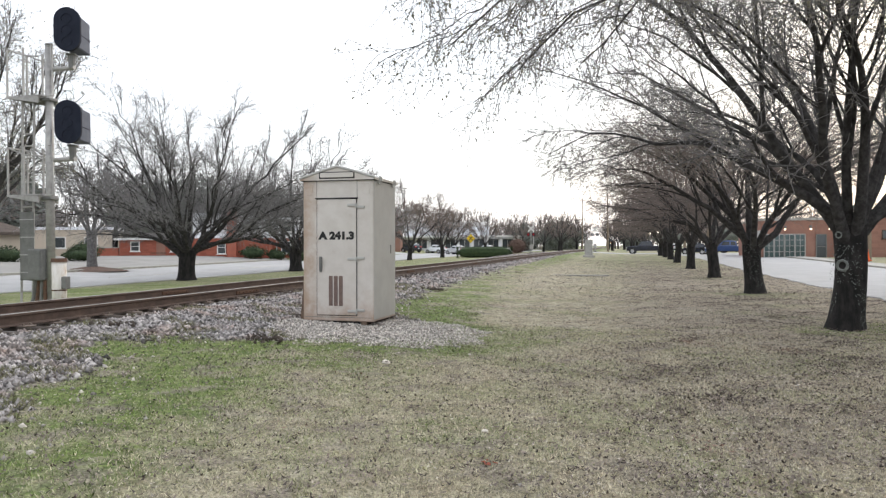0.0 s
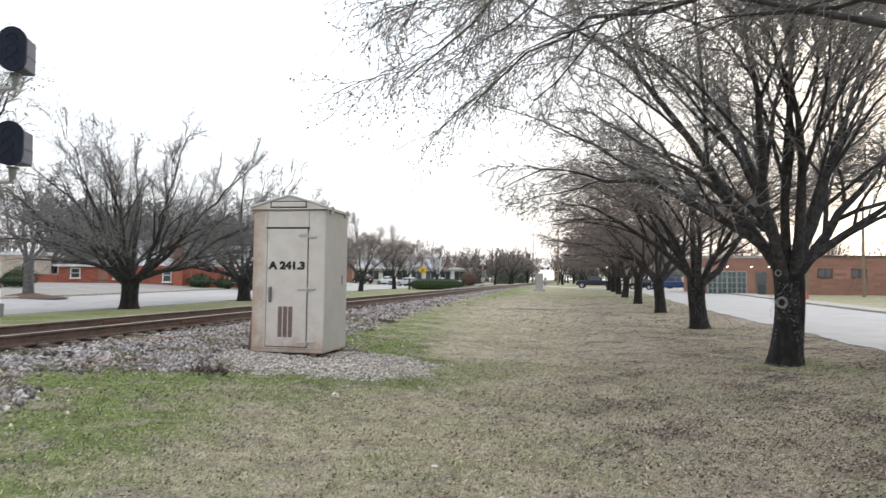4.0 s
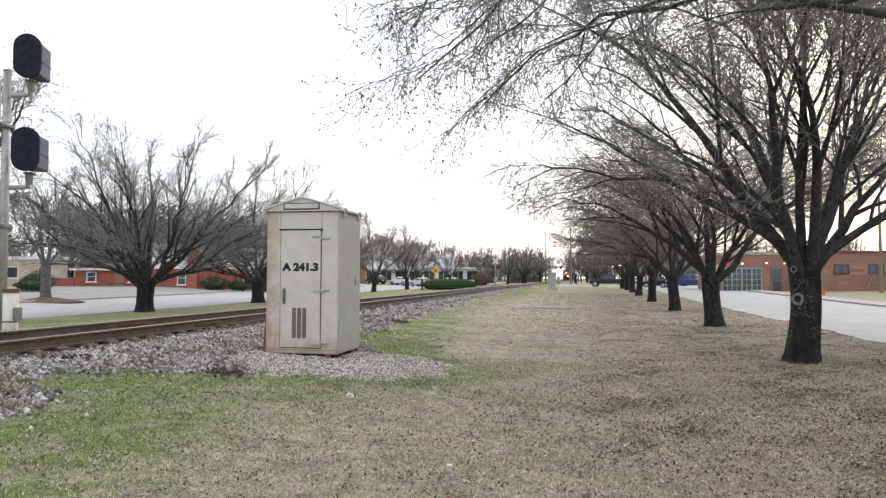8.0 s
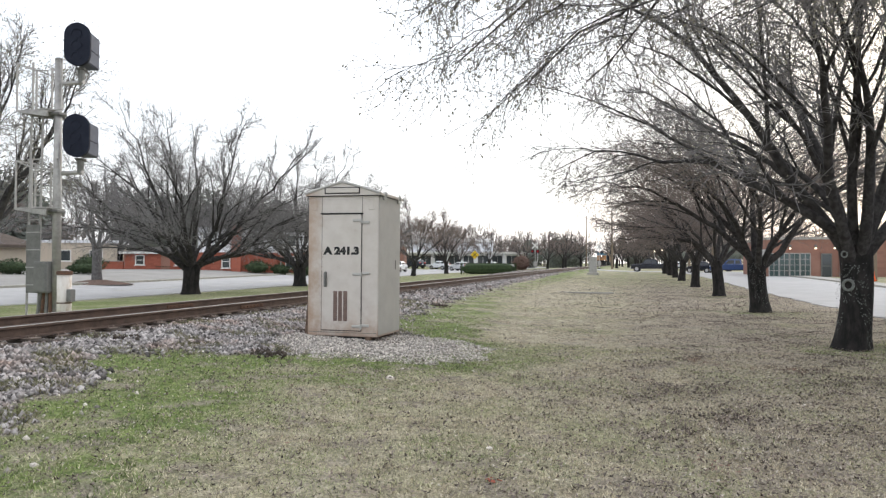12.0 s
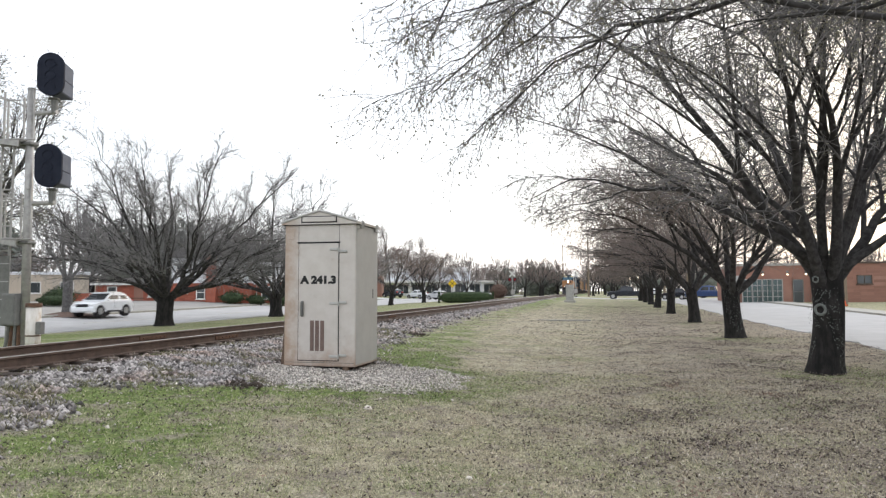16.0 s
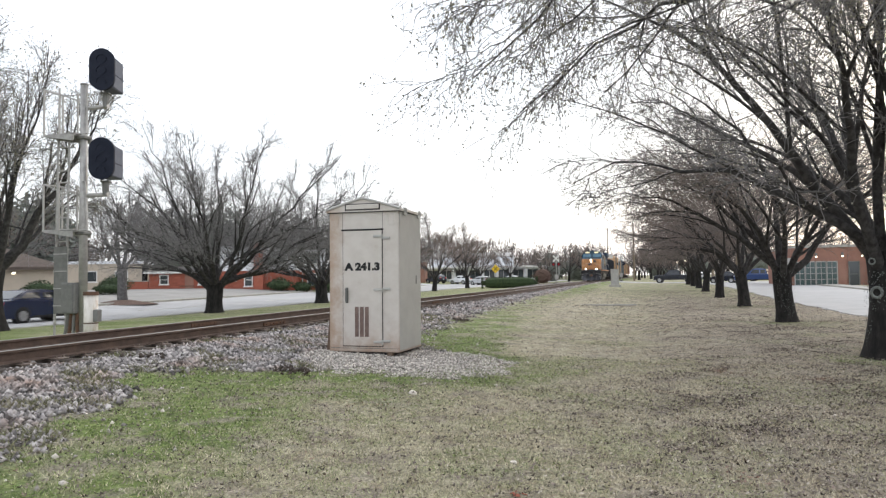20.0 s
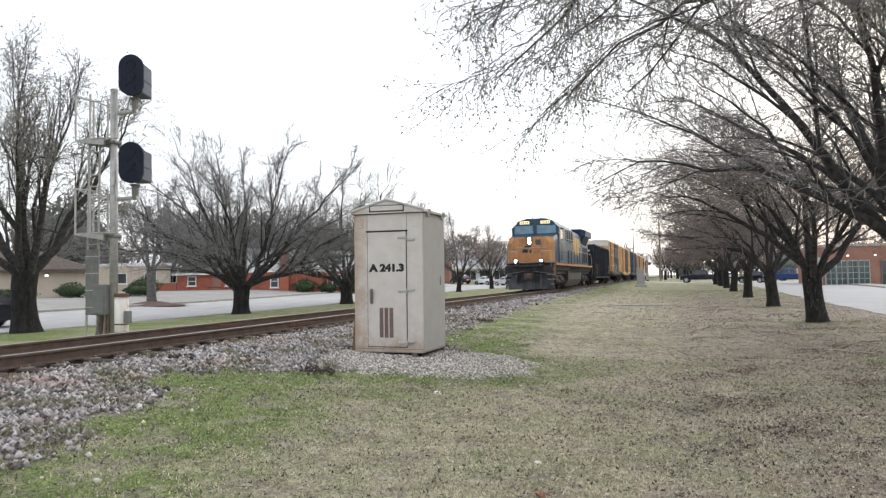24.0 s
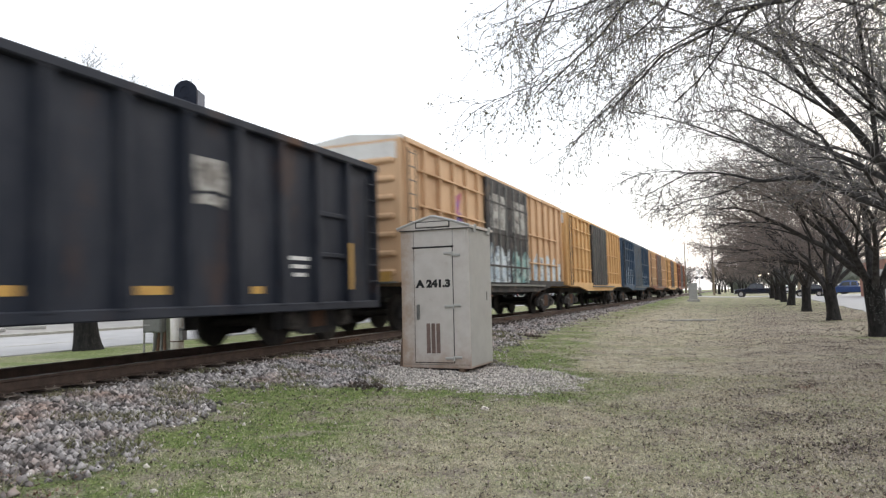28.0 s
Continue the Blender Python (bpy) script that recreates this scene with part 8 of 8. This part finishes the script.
        part("door_handle", box(B(), (s * (hw + 0.012), -0.25, 0.85), (0.03, 0.16, 0.03)), paint_m, bd)
        part("sill_trim", box(B(), (s * (hw - 0.02), 0.0, zb + 0.05), (0.05, wb - 0.9, 0.1)), M_black, bd)
    part("bumper", box(B(), (0, side[0][0] - 0.03, 0.5), (Wd - 0.1, 0.14, 0.24), 0.04), M_black if kind != "sedan" else paint_m, bd)
    part("bumper", box(B(), (0, side[7][0] if kind != "pickup" else 2.9, 0.45), (Wd - 0.1, 0.14, 0.26), 0.04), M_chrome if kind == "pickup" else paint_m, bd)
    part("grille", box(B(), (0, side[6][0] + 0.05, 0.68 if kind != "pickup" else 0.9), (0.9, 0.06, 0.2), 0.02), M_black, bd)
    part("number_plate", box(B(), (0, side[1][0] - 0.06, 0.7), (0.32, 0.04, 0.16)), M_plate_white, bd)
    if kind == "pickup":
        part("bed", box(B(), (0, -1.9, 1.13), (Wd - 0.3, 1.7, 0.06)), M_black, bd, "dark open load bed")
    if kind == "suv":
        for s in (-1, 1):
            part("roof_rail", rod(B(), (s * 0.56, -1.1, 1.52), (s * 0.56, 0.05, 1.54), 0.018, n=6), M_galv, gh)
    return ob


WHEELS_CAR = {}
sedan = car("sedan", "dark blue sedan driving along the street beyond the track", M_car_blue, "sedan")
white_suv = car("suv", "white compact suv driving along the street beyond the track", M_car_white, "suv")
navy_suv = car("suv", "dark navy suv driving along the street beyond the track", M_car_navy, "suv")
crossing_pickup = car("pickup_truck", "black pickup truck standing on the cross street", M_car_navy, "pickup")
crossing_pickup.matrix_basis = pose(3.3, 106.5, float(gz(3.3, 106.5)) + 0.05, 0, 0, 84)
blue_pickup = car("pickup_truck", "bright blue pickup truck parked by the side street", M_car_bluebright, "pickup")
blue_pickup.matrix_basis = pose(12.9, 93.0, float(gz(12.9, 93.0)) + 0.03, 0, 0, 75)
dark_suv = car("suv", "dark suv parked by the side street", M_car_navy, "suv")
dark_suv.matrix_basis = pose(9.6, 101.0, float(gz(9.6, 101.0)) + 0.03, 0, 0, 62)
silver = car("suv", "silver suv parked in the far car park", M_car_silver, "suv", "far parked cars")
silver.matrix_basis = ground_at(-28.5, 118.0, 60) @ pose(0, 0, 0.05)
for x, y, rz, src in ((-33.0, 121, 70, white_suv), (-24.5, 124, 80, white_suv), (-37.0, 119, 60, dark_suv), (-52.5, 68, 60, silver), (8.5, 135, 20, silver), (14.5, 120, 70, white_suv)):
    c = copy_thing(src, ground_at(x, y, rz) @ pose(0, 0, 0.05))
    tagged(c, group="far parked cars")
    c["label"] = {"white_suv": "", }.get("", "") or ("pale parked car far up the street" if src is not dark_suv else "dark parked car far up the street")

# dark service truck standing at the edge of the side street, only its front corner in view
tr = thing("service_truck", "black-green service truck with steel bumper and boom on the street", "truck", at=pose(8.75, 14.8, float(gz(8.5, 14.8)) + 0.03))
part("chassis", box(B(), (0, -1.0, 0.8), (0.9, 8.4, 0.25), 0.02), M_truck_green, tr)
tc_ = part("cab", loft(B(), [[(-1.15, 0.6, 0.95), (1.15, 0.6, 0.95), (1.1, 0.6, 2.7), (-1.1, 0.6, 2.7)], [(-1.15, 3.05, 0.95), (1.15, 3.05, 0.95), (1.1, 2.75, 2.6), (-1.1, 2.75, 2.6)]]), M_truck_green, tr)
part("windscreen", box(B(), (0, 2.95, 2.0), (1.9, 0.04, 0.9), 0.02, pose(0, 0, 0, 10)), M_auto_glass, tc_)
for s in (-1, 1):
    part("side_window", box(B(), (s * 1.14, 1.8, 2.05), (0.04, 1.2, 0.7), 0.02), M_auto_glass, tc_)
    mr = part("mirror", box(B(), (s * 1.45, 2.7, 2.0), (0.08, 0.2, 0.55), 0.03), M_black, tc_)
    part("mirror_arm", rod(B(), (s * 1.15, 2.7, 2.2), (s * 1.42, 2.7, 2.2), 0.02, n=6), M_black, mr)
    for wy in (2.2, -2.6, -3.7):
        wheel(tr, s * 1.05, wy, 0.5, 0.3, M_galv)
    part("tow_hook", pipe(B(), [(s * 0.95, 3.3, 0.66), (s * 0.95, 3.42, 0.66), (s * 0.95, 3.42, 0.54), (s * 0.95, 3.3, 0.52)], 0.025), M_chrome, tr)
part("bumper", box(B(), (0, 3.2, 0.68), (2.4, 0.2, 0.36), 0.03), M_truck_green, tr, "heavy black steel bumper")
part("load_body", box(B(), (0, -2.6, 1.6), (2.3, 6.0, 1.3), 0.03), M_truck_green, tr)
bo = part("boom", box(B(), (0.2, 0.4, 3.1), (0.4, 7.0, 0.4), 0.03), M_truck_green, tr, "folded dark boom over the cab")
part("boom_leg", box(B(), (0.9, 3.4, 2.2), (0.28, 0.28, 2.4), 0.03), M_truck_green, tr, "upright dark steel post")
part("basket", box(B(), (1.4, 2.9, 2.9), (0.8, 0.9, 1.0), 0.03), M_tan, bo, "tan work basket")


# ---- what moves ----
def spin(ob, x, y, r, rows):
    """Turn a wheel by the way its thing goes: rows of frame number and metres gone."""
    walk(ob, [((n - 1) / FPS, pose(x, y, r, math.degrees(s / r))) for n, s in rows])


def motions():
    last = frame(28.0)
    speed = 16.3
    for ob, off in TRAIN:
        walk(ob, [(0.0, pose(TRACK_X, 25.5 + speed * 25.0 + off, RAIL_Z)), (14.0, pose(TRACK_X, 25.5 + speed * 11.0 + off, RAIL_Z)), (28.0, pose(TRACK_X, 25.5 - speed * 3.0 + off, RAIL_Z))])
    for ob, y, r in WHEELS:
        spin(ob, 0, y, r, [(n, speed * (n - 1) / FPS) for n in range(1, last + 1)])

    def drive(ob, x, rz, ys, t0, t1, v):
        """Along the street: ys are (seconds, metres); wheels turn while it is near."""
        z = [float(gz(x, q)) + 0.03 for _, q in ys]
        walk(ob, [(t, pose(x, q, zz, 0, 0, rz)) for (t, q), zz in zip(ys, z)])
        ts, qs = [t for t, _ in ys], [q for _, q in ys]
        for w, wx, wy, r in WHEELS_CAR[ob.name]:
            rows, gone = [], 0.0
            for n in range(1, last + 1):
                t = (n - 1) / FPS
                rows.append((n, -abs(float(np.interp(t, ts, qs)) - qs[0])))
            spin(w, wx, wy, r, rows)

    def straight(y_at, t_at, v):
        return [(t, y_at + v * (t - t_at)) for t in (0.0, 7.0, 14.0, 21.0, 28.0)]

    drive(sedan, -26.8, 0, straight(26.8, 20.2, 10.1), 0, 28, 10.3)
    drive(navy_suv, -27.2, 0, straight(32.4, 25.0, 11.4), 0, 28, 11.4)
    drive(white_suv, -32.0, 180, straight(39.2, 16.0, -13.8), 0, 28, 13.8)


motions()
